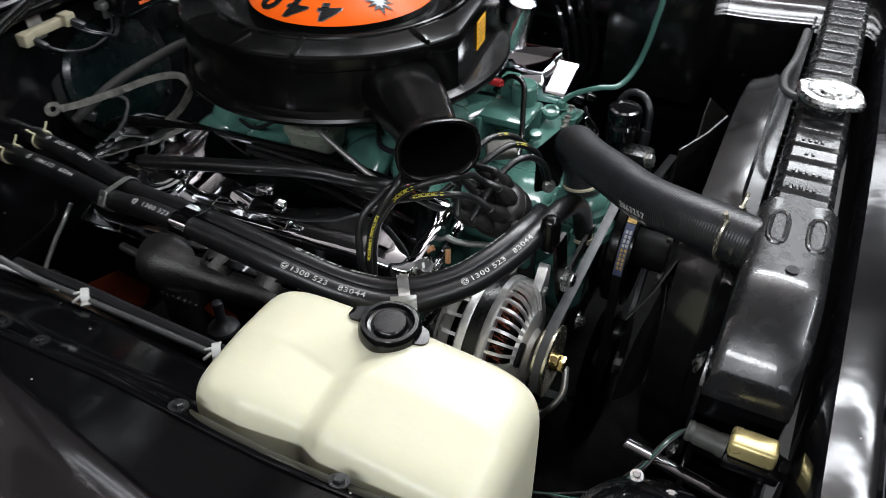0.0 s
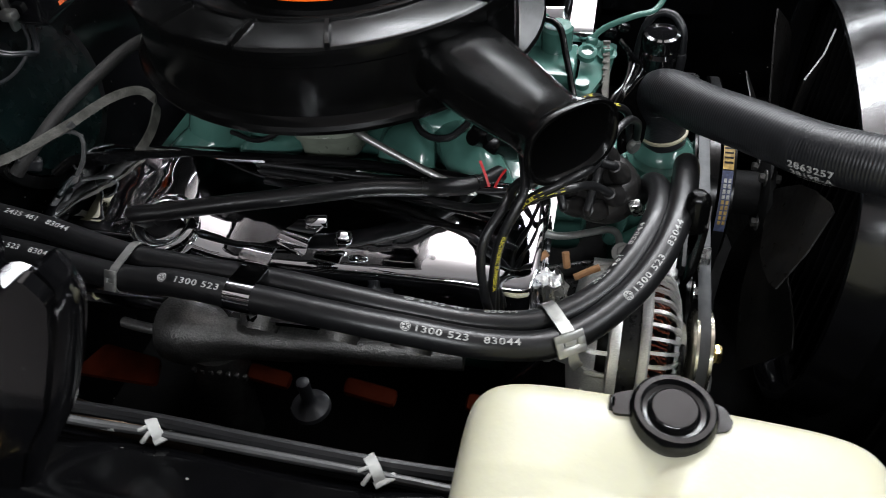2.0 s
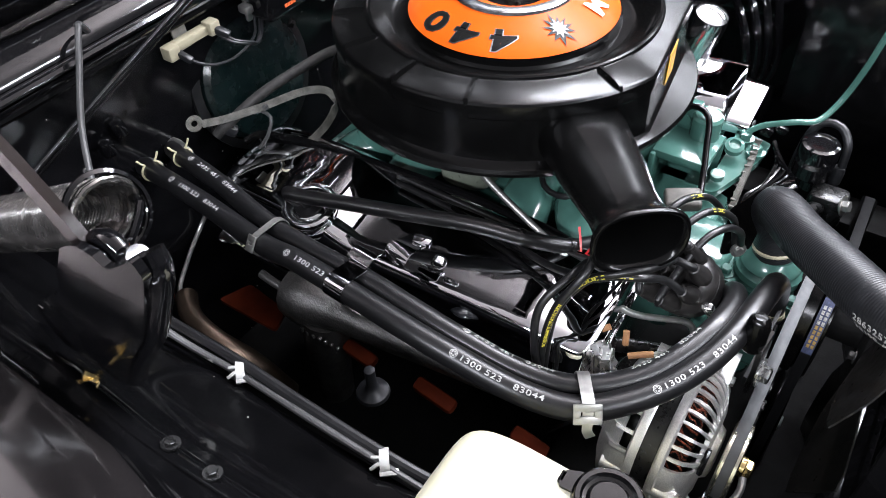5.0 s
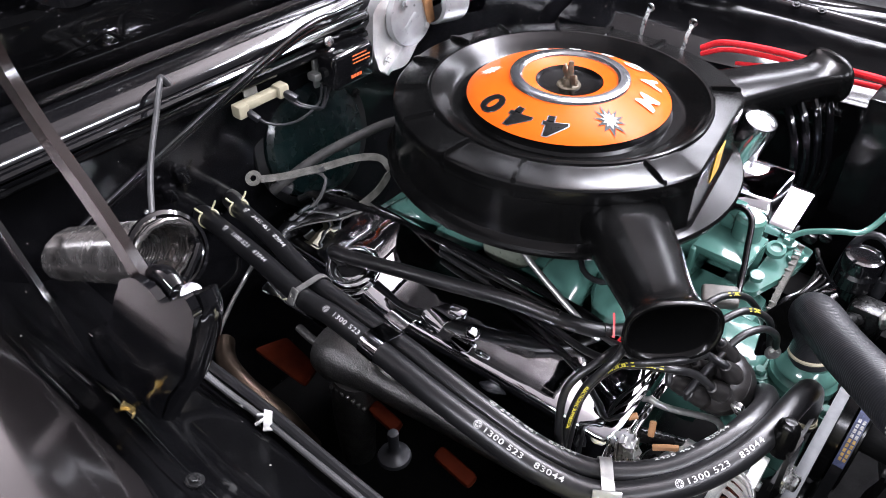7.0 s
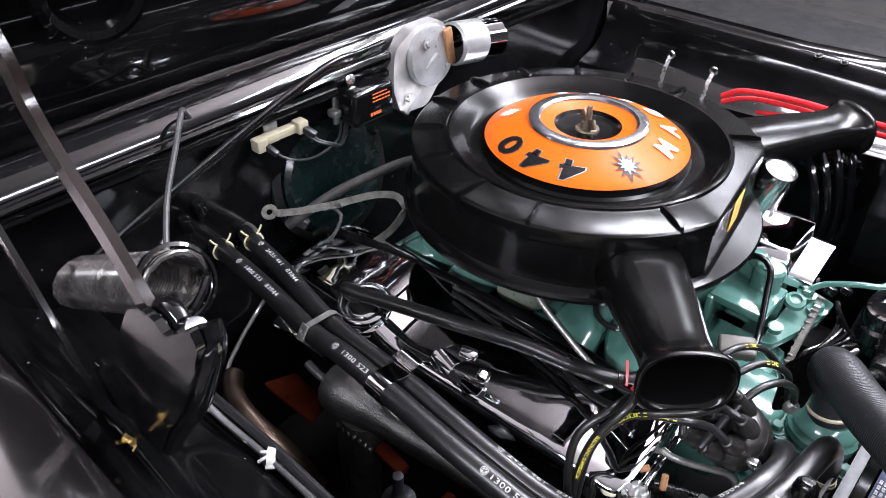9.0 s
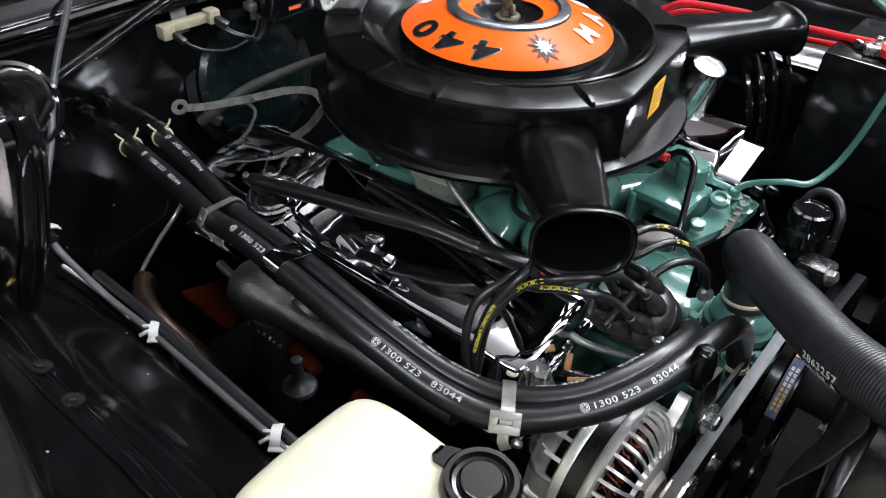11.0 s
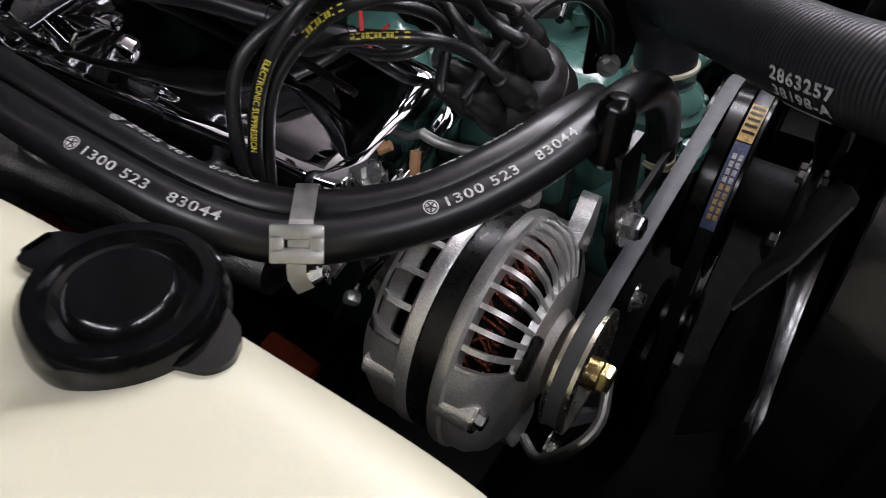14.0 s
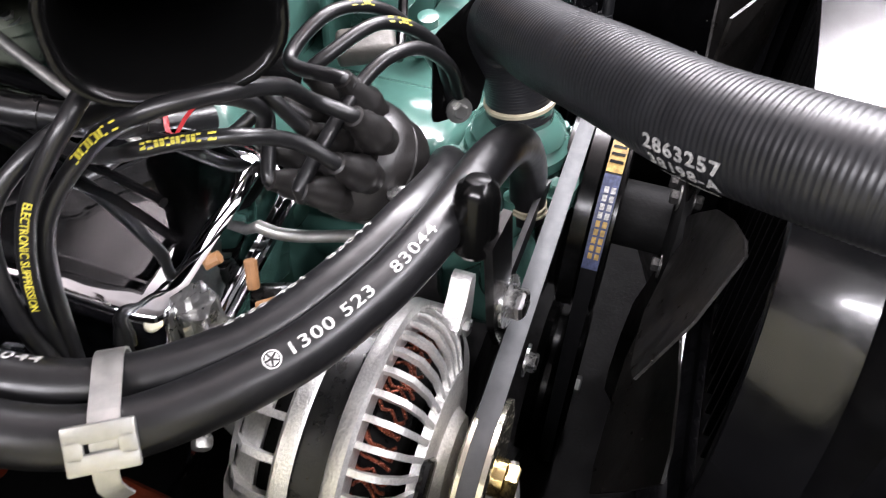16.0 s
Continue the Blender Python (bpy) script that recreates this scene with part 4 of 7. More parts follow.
for ch, phi in (("M", 10), ("A", 39), ("G", 66)):
    decal("letter", wide(glyphs(ch, 0.034, 1.0, 0.0013), 1.2), phi, 0.1160, WHITE_PRINT, 0.0018)
for phi in (92, 118, 144):
    decal("letter_mark", bar(0.017, 0.019, 0, 0.010, 3), phi, 0.1130, WHITE_PRINT, 0.0012)

# label on the flat
bm = bmesh.new()
fm = pose(0, 0, 0, 0, 0, 9)
for c, s, in (((FLAT_AT * 1.006 + 0.0009, -0.004, 0.912), (0.0006, 0.040, 0.040)),):
    rbox(bm, c, s)
bmesh.ops.transform(bm, matrix=fm, verts=bm.verts)
tag = part("sticker", bm, YELLOW, cleaner, "yellow printed service sticker")
bm = bmesh.new()
for k, w in enumerate((0.030, 0.032, 0.028, 0.031, 0.022)):
    rbox(bm, (FLAT_AT * 1.006 + 0.0015, -0.004 - (0.032 - w) / 2, 0.926 - 0.0065 * k), (0.0004, w, 0.0016))
bmesh.ops.transform(bm, matrix=fm, verts=bm.verts)
parts("print_line", bm, TAN, tag)


def snorkel(root, tip, label, mat):
    """An intake horn: tapering oblong duct, collar, flared mouth that is open inside."""
    root, tip = Vector(root), Vector(tip)
    d = (tip - root).normalized()
    side = Vector((-d.y, d.x, 0)).normalized()
    up = side.cross(d) * -1
    if up.z < 0:
        up = -up
    length = (tip - root).length
    outer = []
    for t, a, b in ((0.0, 0.052, 0.030), (0.25, 0.049, 0.030), (0.55, 0.043, 0.028), (0.80, 0.035, 0.0245), (0.87, 0.0355, 0.025), (0.90, 0.0365, 0.026), (0.94, 0.039, 0.0285), (0.965, 0.0415, 0.0305), (0.975, 0.0445, 0.0335), (0.985, 0.0462, 0.0350), (1.0, 0.0465, 0.0353)):
        outer.append(oval(root + d * length * t, side, up, a, b))
    inner = []
    for t, a, b in ((1.010, 0.0455, 0.0343), (1.012, 0.0438, 0.0326), (1.006, 0.0418, 0.0306), (0.98, 0.0390, 0.0280), (0.93, 0.037, 0.0255), (0.86, 0.034, 0.0230), (0.6, 0.034, 0.0230), (0.3, 0.04, 0.024)):
        inner.append(oval(root + d * length * t, side, up, a, b))
    bm = bmesh.new()
    loft(bm, outer + inner, True, True)
    part("snorkel", bm, mat, cleaner, label, 50)


snorkel((0.135, -0.105, 0.898), (0.2945, -0.2775, 0.9165), "satin black intake snorkel with a flared mouth", SATIN)
snorkel((0.095, 0.155, 0.900), (0.222, 0.375, 0.905), "satin black intake snorkel with a flared mouth", SATIN)
bm = bmesh.new()
for x, y in ((-0.032, 0.258), (0.044, 0.244)):
    ribbon(bm, [(x, y, 0.93), (x, y + 0.006, 0.955), (x + 0.002, y + 0.012, 0.972)], 0.006, 0.0015, (1, 0, 0))
    lathe(bm, [(0.003, 0), (0.0065, 0.0), (0.0065, 0.002), (0.003, 0.002)], (x + 0.002, y + 0.013, 0.974), (0, 1, 0.2), 14)
parts("clip_tab", bm, STEEL, cleaner, "bright steel clip tabs")

# ---------------------------------------------------------------- heater hoses
HOSE_A = [(-0.380, -0.342, 0.765), (-0.343, -0.352, 0.779), (-0.22, -0.370, 0.793), (-0.10, -0.389, 0.801), (-0.04, -0.394, 0.810), (0.04, -0.401, 0.813), (0.105, -0.406, 0.812),
          (0.172, -0.408, 0.808), (0.25, -0.403, 0.798), (0.305, -0.383, 0.792), (0.352, -0.334, 0.795), (0.380, -0.286, 0.804), (0.395, -0.236, 0.811),
          (0.402, -0.178, 0.808), (0.406, -0.130, 0.787), (0.410, -0.101, 0.748), (0.413, -0.097, 0.703)]
HOSE_B = [(-0.355, -0.305, 0.779), (-0.313, -0.320, 0.793), (-0.22, -0.338, 0.800), (-0.098, -0.364, 0.803), (0.042, -0.375, 0.809), (0.105, -0.381, 0.809),
          (0.172, -0.384, 0.804), (0.235, -0.380, 0.795), (0.288, -0.364, 0.791), (0.333, -0.325, 0.793), (0.361, -0.278, 0.801), (0.376, -0.231, 0.806),
          (0.379, -0.189, 0.798), (0.371, -0.159, 0.781), (0.357, -0.145, 0.741)]
STAR_RING = 0.0042


def heater_hose(pts, r, label, words, ring_at):
    ob = thing("heater_hose", label, "hose", pts[0], "heater hoses")
    bm = bmesh.new()
    fr = tube(bm, pts, r, 24, 0.006)
    part("hose", bm, RUBBER, ob)
    lens = [0.0]
    for a, b in zip(fr, fr[1:]):
        lens.append(lens[-1] + (b[0] - a[0]).length)

    def where(p):
        k = min(range(len(fr)), key=lambda i: (fr[i][0] - Vector(p)).length)
        return k, lens[k]
    for text, p, face, size in words:
        k, s = where(p)
        _, u, v, d = fr[k]
        n = Vector(face).normalized()
        ang = math.degrees(math.atan2(n.dot(v), n.dot(u)))
        bm = bmesh.new()
        place = on_tube(fr, s, ang, 0.0004, r)
        # print runs along the hose, feet towards the near side
        flat = glyphs(text, size, 1.12, 0.00012)
        half = max(abs(x) for x, y in flat[0])
        lay(bm, wide(flat, 0.0435 / half * len(text) / 16), lambda x, y: place(x, -(y - size * 0.35)))
        part("printed_number", bm, LETTER, ob, "white printed part number", 180)
    for p, face in ring_at:
        k, s = where(p)
        _, u, v, d = fr[k]
        n = Vector(face).normalized()
        ang = math.degrees(math.atan2(n.dot(v), n.dot(u)))
        bm = bmesh.new()
        place = on_tube(fr, s, ang, 0.0004, r)
        vs, fs = [], []
        for k in range(20):
            a = 2 * math.pi * k / 20
            vs += [(STAR_RING * math.cos(a), STAR_RING * math.sin(a)), (STAR_RING * 0.84 * math.cos(a), STAR_RING * 0.84 * math.sin(a))]
        for k in range(20):
            j = (k + 1) % 20
            fs.append((2 * k, 2 * j, 2 * j + 1, 2 * k + 1))
        for q in range(5):
            a0 = 2 * math.pi * q / 5
            b = len(vs)
            vs += [(0.0008 * math.cos(a0), 0.0008 * math.sin(a0)), (0.0032 * math.cos(a0 - 0.5), 0.0032 * math.sin(a0 - 0.5)), (0.0032 * math.cos(a0 + 0.5), 0.0032 * math.sin(a0 + 0.5))]
            fs.append((b, b + 1, b + 2))
        lay(bm, (vs, fs), place)
        part("printed_mark", bm, LETTER, ob, "", 180)
    return ob, fr


UP_A, UP_B = (0.10, -0.33, 0.94), (-0.05, 0.46, 0.88)
hose_a, frA = heater_hose(HOSE_A, 0.0128, "black rubber heater hose with white printed numbers", [
    ("1300 523   83044", (0.229, -0.405, 0.802), UP_A, 0.0078), ("1300 523   83044", (0.377, -0.292, 0.803), (0.20, -0.32, 0.92), 0.0078),
    ("1300 523   830", (0.0, -0.398, 0.812), (0.05, -0.36, 0.93), 0.0076), ("1300 523   83044", (-0.222, -0.371, 0.793), (0.15, -0.25, 0.95), 0.0076)],
    [((0.175, -0.408, 0.808), UP_A), ((0.352, -0.334, 0.795), (0.20, -0.32, 0.92)), ((-0.046, -0.394, 0.810), (0.05, -0.36, 0.93)), ((-0.278, -0.361, 0.788), (0.15, -0.25, 0.95))])
_, frB = heater_hose(HOSE_B, 0.0118, "black rubber heater hose with white printed numbers", [
    ("2435 461   83044", (0.224, -0.381, 0.797), UP_B, 0.0078), ("2435 461   83044", (0.352, -0.296, 0.797), (-0.45, 0.36, 0.80), 0.0078),
    ("2435 461   83044", (-0.22, -0.338, 0.800), (0.2, -0.12, 0.97), 0.0078)],
    [((0.174, -0.384, 0.804), UP_B), ((-0.282, -0.327, 0.796), (0.2, -0.12, 0.97))])
bm = bmesh.new()
lathe(bm, [(0.0122, 0), (0.0135, 0.001), (0.0135, 0.004), (0.0122, 0.005)], (0.4125, -0.0975, 0.713), (-0.03, -0.05, 1), 24)
part("hose_mark", bm, CERAMIC, hose_a, "pale paint ring at the hose end")


def ring_clamp(p, d, r, name, label, mat, wire=0.0014):
    ob = thing(name, label, "hose clamp", p, "spring clamps")
    bm = bmesh.new()
    u, v, d = frame_of(d)
    pts = [Vector(p) + (u * math.cos(a) + v * math.sin(a)) * r for a in (radians(30 + 300 * k / 24) for k in range(25))]
    tube(bm, pts, wire, 8, 0.003)
    part("ring", bm, mat, ob)
    for a in (30, 330):
        bm = bmesh.new()
        q = Vector(p) + (u * math.cos(radians(a)) + v * math.sin(radians(a))) * r
        e = (u * 0.9 + v * (0.8 if a < 180 else -0.8)).normalized()
        tube(bm, [q, q + e * 0.007, q + e * 0.012 + u * 0.002], wire, 8, 0.003)
        part("ear", bm, mat, ob)
    return ob


ring_clamp((-0.341, -0.3522, 0.7795), (1, -0.2, 0.06), 0.0140, "hose_clamp", "yellow zinc spring clamp on a heater hose", PALE_ZINC)
ring_clamp((-0.311, -0.3205, 0.7933), (1, -0.25, 0.08), 0.0130, "hose_clamp", "yellow zinc spring clamp on a heater hose", PALE_ZINC)


def band_round(bm, pa, pb, d, r, width, thick):
    """A strap round two parallel hoses."""
    pa, pb, d = Vector(pa), Vector(pb), Vector(d).normalized()
    ab = pb - pa
    ab = (ab - d * ab.dot(d))
    e = ab.normalized()
    n = d.cross(e)
    loop = []
    for k in range(13):
        a = math.pi / 2 + math.pi * k / 12
        loop.append((pa + pb) / 2 - ab / 2 + (e * math.cos(a) + n * math.sin(a)) * r)
    for k in range(13):
        a = -math.pi / 2 + math.pi * k / 12
        loop.append((pa + pb) / 2 + ab / 2 + (e * math.cos(a) + n * math.sin(a)) * r)
    m = len(loop)
    rings = []
    for i in range(m + 1):
        q = loop[i % m]
        out = (loop[(i + 1) % m] - loop[i - 1]).cross(d).normalized()
        if out.dot(q - (pa + pb) / 2) < 0:
            out = -out
        rings.append([q - d * width / 2, q + d * width / 2, q + d * width / 2 + out * thick, q - d * width / 2 + out * thick])
    loft(bm, rings, True, False)


# three straps that hold the hoses together
def near(fr, p):
    return min(range(len(fr)), key=lambda i: (fr[i][0] - Vector(p)).length)


def strap(name, label, p, width, mat, buckle):
    ka, kb = near(frA, p), near(frB, p)
    kb = min(range(len(frB)), key=lambda i: abs((frB[i][0] - frA[ka][0]).dot(frA[ka][3])) + (0 if (frB[i][0] - frA[ka][0]).length < 0.05 else 9))
    pa, pb, d = frA[ka][0], frB[kb][0], frA[ka][3]
    ob = thing(name, label, "hose strap", pa, "hose straps")
    bm = bmesh.new()
    band_round(bm, pa, pb, d, 0.0136, width, 0.0012)
    part("band", bm, mat, ob)
    if buckle:
        face = Vector((0.12, -0.80, 0.58)).normalized()
        face = (face - d * face.dot(d)).normalized()
        c = pa + face * 0.0155
        m = Matrix((d, face.cross(d), face)).transposed().to_4x4()
        m.translation = c
        bm = bmesh.new()
        rbox(bm, (0, 0.0058, 0), (0.027 * buckle, 0.0078, 0.0026), 0.0011)
        rbox(bm, (0, -0.0060, 0), (0.027 * buckle, 0.0082, 0.0026), 0.0011)
        rbox(bm, (-0.0098 * buckle, 0.0, 0), (0.0074 * buckle, 0.010, 0.0026), 0.0011)
        rbox(bm, (0.0098 * buckle, 0.0, 0), (0.0074 * buckle, 0.010, 0.0026), 0.0011)
        bmesh.ops.transform(bm, matrix=m, verts=bm.verts)
        part("buckle", bm, mat, ob, "slotted buckle")
        if buckle < 0.8:
            return ob
        bm = bmesh.new()
        e = face.cross(d) * (1 if face.cross(d).z < 0 else -1)
        ribbon(bm, [c + e * 0.008, c + e * 0.017 - face * 0.002, c + e * 0.024 + d * 0.004 - face * 0.006], width * 0.8, 0.001, d)
        part("tail", bm, mat, ob)
    return ob


strap("hose_strap", "grey steel band strap with a slotted buckle round two hoses", (0.308, -0.384, 0.792), 0.012, ZINC, 1.0)
strap("hose_strap", "small grey steel band strap round two hoses", (-0.098, -0.389, 0.801), 0.009, ZINC, 0.5)
strap("hose_strap", "wide chrome strap round two hoses", (0.030, -0.401, 0.813), 0.026, CHROME, 0)

wire_ring = thing("hose_clamp", "pale wire clamp at the heater hose end", "hose clamp", (0.4125, -0.097, 0.710), "spring clamps")
bm = bmesh.new()
lathe(bm, [(0.0118, -0.0014), (0.0142, -0.0012), (0.0148, 0.0), (0.0142, 0.0012), (0.0118, 0.0014)], (0.4125, -0.097, 0.7115), (0.06, 0.08, 1), 32)
part("ring", bm, CERAMIC, wire_ring)

# ---------------------------------------------------------------- upper radiator hose
RAD = [(0.3880, -0.0365, 0.746), (0.381, -0.036, 0.780), (0.371, -0.043, 0.810), (0.381, -0.065, 0.830), (0.413, -0.110, 0.844), (0.453, -0.156, 0.860), (0.499, -0.203, 0.874),
       (0.542, -0.233, 0.886), (0.585, -0.251, 0.892), (0.632, -0.265, 0.894)]
rad_hose = thing("radiator_hose", "ribbed black upper radiator hose with printed numbers", "hose", RAD[0])
bm = bmesh.new()
frR = tube(bm, RAD, 0.0248, 40, 0.0008, True, (0, 0, 1), 1.0, 0.00022, 0.0027)
part("hose", bm, HOSE, rad_hose, "", 60)
kr = near(frR, (0.505, -0.212, 0.877))
lens = 0.0
for a, b in zip(frR[:kr], frR[1:kr + 1]):
    lens += (b[0] - a[0]).length
n = Vector((0.0, -0.99, 0.10)).normalized()
ang = math.degrees(math.atan2(n.dot(frR[kr][2]), n.dot(frR[kr][1])))
for text, dy, size in (("2863257", -0.001, 0.0095), ("38198-A", 0.008, 0.0088)):
    bm = bmesh.new()
    place = on_tube(frR, lens, ang, 0.0006, 0.0253)
    lay(bm, glyphs(text, size, 1.15, 0.0003), lambda x, y: place(x, -y + dy + 0.006))
    part("printed_number", bm, LETTER, rad_hose, "white printed part number", 180)
bm = bmesh.new()
lay(bm, bar(0.030, 0.003, 0.0, 0.0, 6), lambda x, y: place(x, y + 0.020))
part("printed_line", bm, LETTER, rad_hose, "", 180)
ring_clamp((0.590, -0.2522, 0.8935), (0.95, -0.29, 0.03), 0.0270, "hose_clamp", "yellow zinc spring clamp on the radiator hose", GOLDZINC, 0.0024)
bm = bmesh.new()
lathe(bm, [(0.0245, 0), (0.0268, 0.001), (0.0268, 0.0035), (0.0245, 0.0045)], (0.3868, -0.0365, 0.7555), (-0.2, 0.0, 1), 36)
part("hose_ring", bm, CERAMIC, rad_hose, "pale ring at the hose end")

# ---------------------------------------------------------------- radiator and shroud
radiator = thing("radiator", "gloss black radiator with ribbed top tank", "radiator", (0.643, 0, 0.40))
bm = bmesh.new()
rings = []
ys = []
y = -0.405
while y < 0.40:
    ys.append(y)
    y += 0.002
for y in ys:
    groove = 0.0
    if y > -0.215:
        f = ((y + 0.215) / 0.031) % 1.0
        groove = 0.0036 * max(0.0, 1 - abs(f - 0.5) / 0.14)
    end = max(0.0, (-0.325 - y) / 0.08)
    end2 = max(0.0, (y - 0.33) / 0.07)
    dip = 0.055 * end ** 2 + 0.05 * end2 ** 2
    w = 0.035 - 0.006 * groove / 0.0036 - (0.006 if y > -0.215 else 0.0)
    top = 0.921 - groove - dip
    low = 0.835
    prof = [(-w, low), (-w, top - 0.016), (-w * 0.93, top - 0.006), (-w * 0.72, top), (w * 0.72, top), (w * 0.93, top - 0.006), (w, top - 0.016), (w, low)]
    rings.append([Vector((0.643 + a, y, b)) for a, b in prof])
loft(bm, rings)
tank = part("top_tank", bm, RADIATOR, radiator, "gloss black pressed tank with cross ribs", 40)
bm = bmesh.new()
for x in (0.628, 0.661):
    rings = []
    for e, h in ((0.0, 0.0), (0.0015, 0.0024), (0.003, 0.0030), (0.0048, 0.0022), (0.0055, 0.0008)):
        rings.append(oval(Vector((x, -0.262, 0.9205 + h)), Vector((0, 1, 0)), Vector((1, 0, 0)), 0.027 - e, 0.0105 - e, 24, 3.0))
    loft(bm, rings)
parts("pressed_pad", bm, RADIATOR, tank)
bm = bmesh.new()
for p in ((0.647, -0.320, 0.9215), (0.632, -0.352, 0.909), (0.660, -0.352, 0.909)):
    lathe(bm, [(0.0055, 0.0), (0.0055, 0.0012), (0.0, 0.0012)], p, (0, -0.25 if p[1] < -0.33 else 0, 1), 16)
parts("plug", bm, BLACK_PRINT, tank)
# embossed marks on the tank
bm = bmesh.new()
for k, (w, y) in enumerate(((0.030, -0.165), (0.014, -0.128), (0.034, -0.195), (0.026, -0.10))):
    for q in range(int(w / 0.006)):
        rbox(bm, (0.643 - w / 2 + 0.006 * q, y + 0.004, 0.9215), (0.0035, 0.006, 0.0016), 0.0006, pose(0, 0, 0, 0, 0, (q * 37) % 20 - 10), 1)
parts("embossed_mark", bm, RADIATOR, tank)
bm = bmesh.new()
rbox(bm, (0.643, 0, 0.62), (0.05, 0.70, 0.44), 0.004)
part("core", bm, CORE, radiator, "dark finned core")
for k in range(26):
    bm = bmesh.new()
    rbox(bm, (0.614, -0.34 + 0.027 * k, 0.62), (0.008, 0.006, 0.43), 0.001)
    part("core_tube", bm, CORE, radiator)
for s in (-1, 1):
    bm = bmesh.new()
    rbox(bm, (0.643, s * 0.372, 0.61), (0.075, 0.035, 0.50), 0.006)
    rbox(bm, (0.606, s * 0.395, 0.61), (0.004, 0.05, 0.50), 0.001)
    part("side_bracket", bm, SHEET, radiator, "black side bracket")
bm = bmesh.new()
lathe(bm, [(0.021, 0.0), (0.021, 0.012), (0.018, 0.014), (0.018, 0.018)], (0.643, -0.020, 0.917), (0, 0, 1), 32)
part("filler_neck", bm, RADIATOR, radiator)
bm = bmesh.new()
rings = []
for r, z in ((0.030, 0.934), (0.033, 0.936), (0.0335, 0.941), (0.031, 0.9445), (0.025, 0.9455), (0.022, 0.9435), (0.012, 0.943), (0.010, 0.946), (0.001, 0.9465)):
    ring = []
    for k in range(48):
        a = 2 * math.pi * k / 48
        q = r * (1 + 0.16 * max(0, math.cos(2 * a + 0.9)) ** 6) if r > 0.029 else r
        ring.append(Vector((0.643 + q * math.cos(a), -0.020 + q * math.sin(a), z)))
    rings.append(ring)
loft(bm, rings)
part("filler_cap", bm, STEEL, radiator, "bright steel radiator cap with grip ears")
bm = bmesh.new()
tube(bm, [(0.616, -0.02, 0.928), (0.598, 0.0, 0.925), (0.592, 0.05, 0.92), (0.598, 0.12, 0.915), (0.60, 0.25, 0.90)], 0.0045, 10)
part("overflow_tube", bm, GREYHOSE, radiator)
bm = bmesh.new()
lathe(bm, [(0.0235, 0.0), (0.0235, 0.05), (0.025, 0.052), (0.025, 0.056), (0.02, 0.056)], (0.655, -0.274, 0.890), (-0.95, 0.3, 0), 28)
part("hose_neck", bm, RADIATOR, radiator)

shroud = thing("fan_shroud", "black moulded fan shroud behind the radiator", "fan shroud", (0.57, 0, 0.42))
MOUTH = [(0.255, 0.66), (0.248, 0.77), (0.20, 0.840), (0.10, 0.874), (0.0, 0.886), (-0.10, 0.876), (-0.20, 0.846), (-0.252, 0.782), (-0.268, 0.68), (-0.245, 0.56), (-0.16, 0.46), (0.0, 0.43), (0.16, 0.46), (0.22, 0.55)]
loop = [Vector(p) for p in (spline([(0.0, y, z) for y, z in MOUTH + MOUTH[:1]], 0.02))][:-1]
cy, cz = 0.0, 0.655
bm = bmesh.new()
rings = []
for x, k in ((0.574, 0.940), (0.551, 0.953), (0.5485, 0.965), (0.5495, 0.985), (0.555, 0.995), (0.575, 1.03), (0.588, 1.045), (0.592, 1.10), (0.596, 1.19), (0.604, 1.24), (0.608, 1.24)):
    ring = []
    for p in loop:
        y, z = cy + (p.y - cy) * k, cz + (p.z - cz) * k
        if k > 1.05:
            y = max(-0.300, min(0.385, cy + (p.y - cy) * (1.0 + (k - 1.0) * 3.2)))
            z = min(0.872, cz + (p.z - cz) * (1.0 + (k - 1.0) * 0.6))
        ring.append(Vector((x, y, z)))
    rings.append(ring)
loft(bm, rings, True, False)
part("shroud_ring", bm, SHROUD, shroud, "black rounded shroud ring", 50)
bm = bmesh.new()
for p in ((0.600, -0.335, 0.80), (0.600, -0.365, 0.70)):
    bolt(bm, p, (-1, 0, 0.3), 0.012, 0.006)
parts("screw", bm, STEEL, shroud)


# ---------------------------------------------------------------- washer bottle
bottle = thing("washer_bottle", "cream plastic washer bottle with a black cap", "washer bottle", (0.38, -0.565, 0.70))
bm = bmesh.new()
bmesh.ops.create_cube(bm, size=2.0)
bmesh.ops.subdivide_edges(bm, edges=bm.edges[:], cuts=56, use_grid_fill=True)
for v in bm.verts:
    q = v.co
    p = 7.0
    k = (abs(q.x) ** p + abs(q.y) ** p + abs(q.z) ** p) ** (-1 / p)
    q = q * k
    x, y, z = 0.380 + q.x * 0.127, -0.566 + q.y * 0.068, 0.805 + q.z * 0.108
    topness = max(0.0, (z - 0.805) / 0.108)
    # top falls a little to the far corner and to the front
    z -= topness * (0.010 * max(0, q.x) + 0.008 * max(0, -q.y))
    # valley from the filler to the front face
    front = min(1.0, max(0.0, (-0.524 - y) / 0.045))
    c = 0.382 - 0.024 * front
    d = (x - c)
    side = 0.052 if d < 0 else 0.026
    dip = max(0.0, 1 - abs(d) / side)
    dip = dip * dip * (2.2 - 1.2 * dip) * front
    z -= 0.015 * dip * topness
    y += 0.012 * dip * max(0.0, -q.y) ** 3
    v.co = (x, y, z)
body = part("bottle", bm, CREAM, bottle, "cream translucent moulded bottle", 180)
bm = bmesh.new()
cc = Vector((0.376, -0.518, 0.903))
lathe(bm, [(0.0215, -0.006), (0.0218, 0.006)], cc, (0, 0, 1), 32)
part("neck", bm, CREAM, bottle)
bm = bmesh.new()
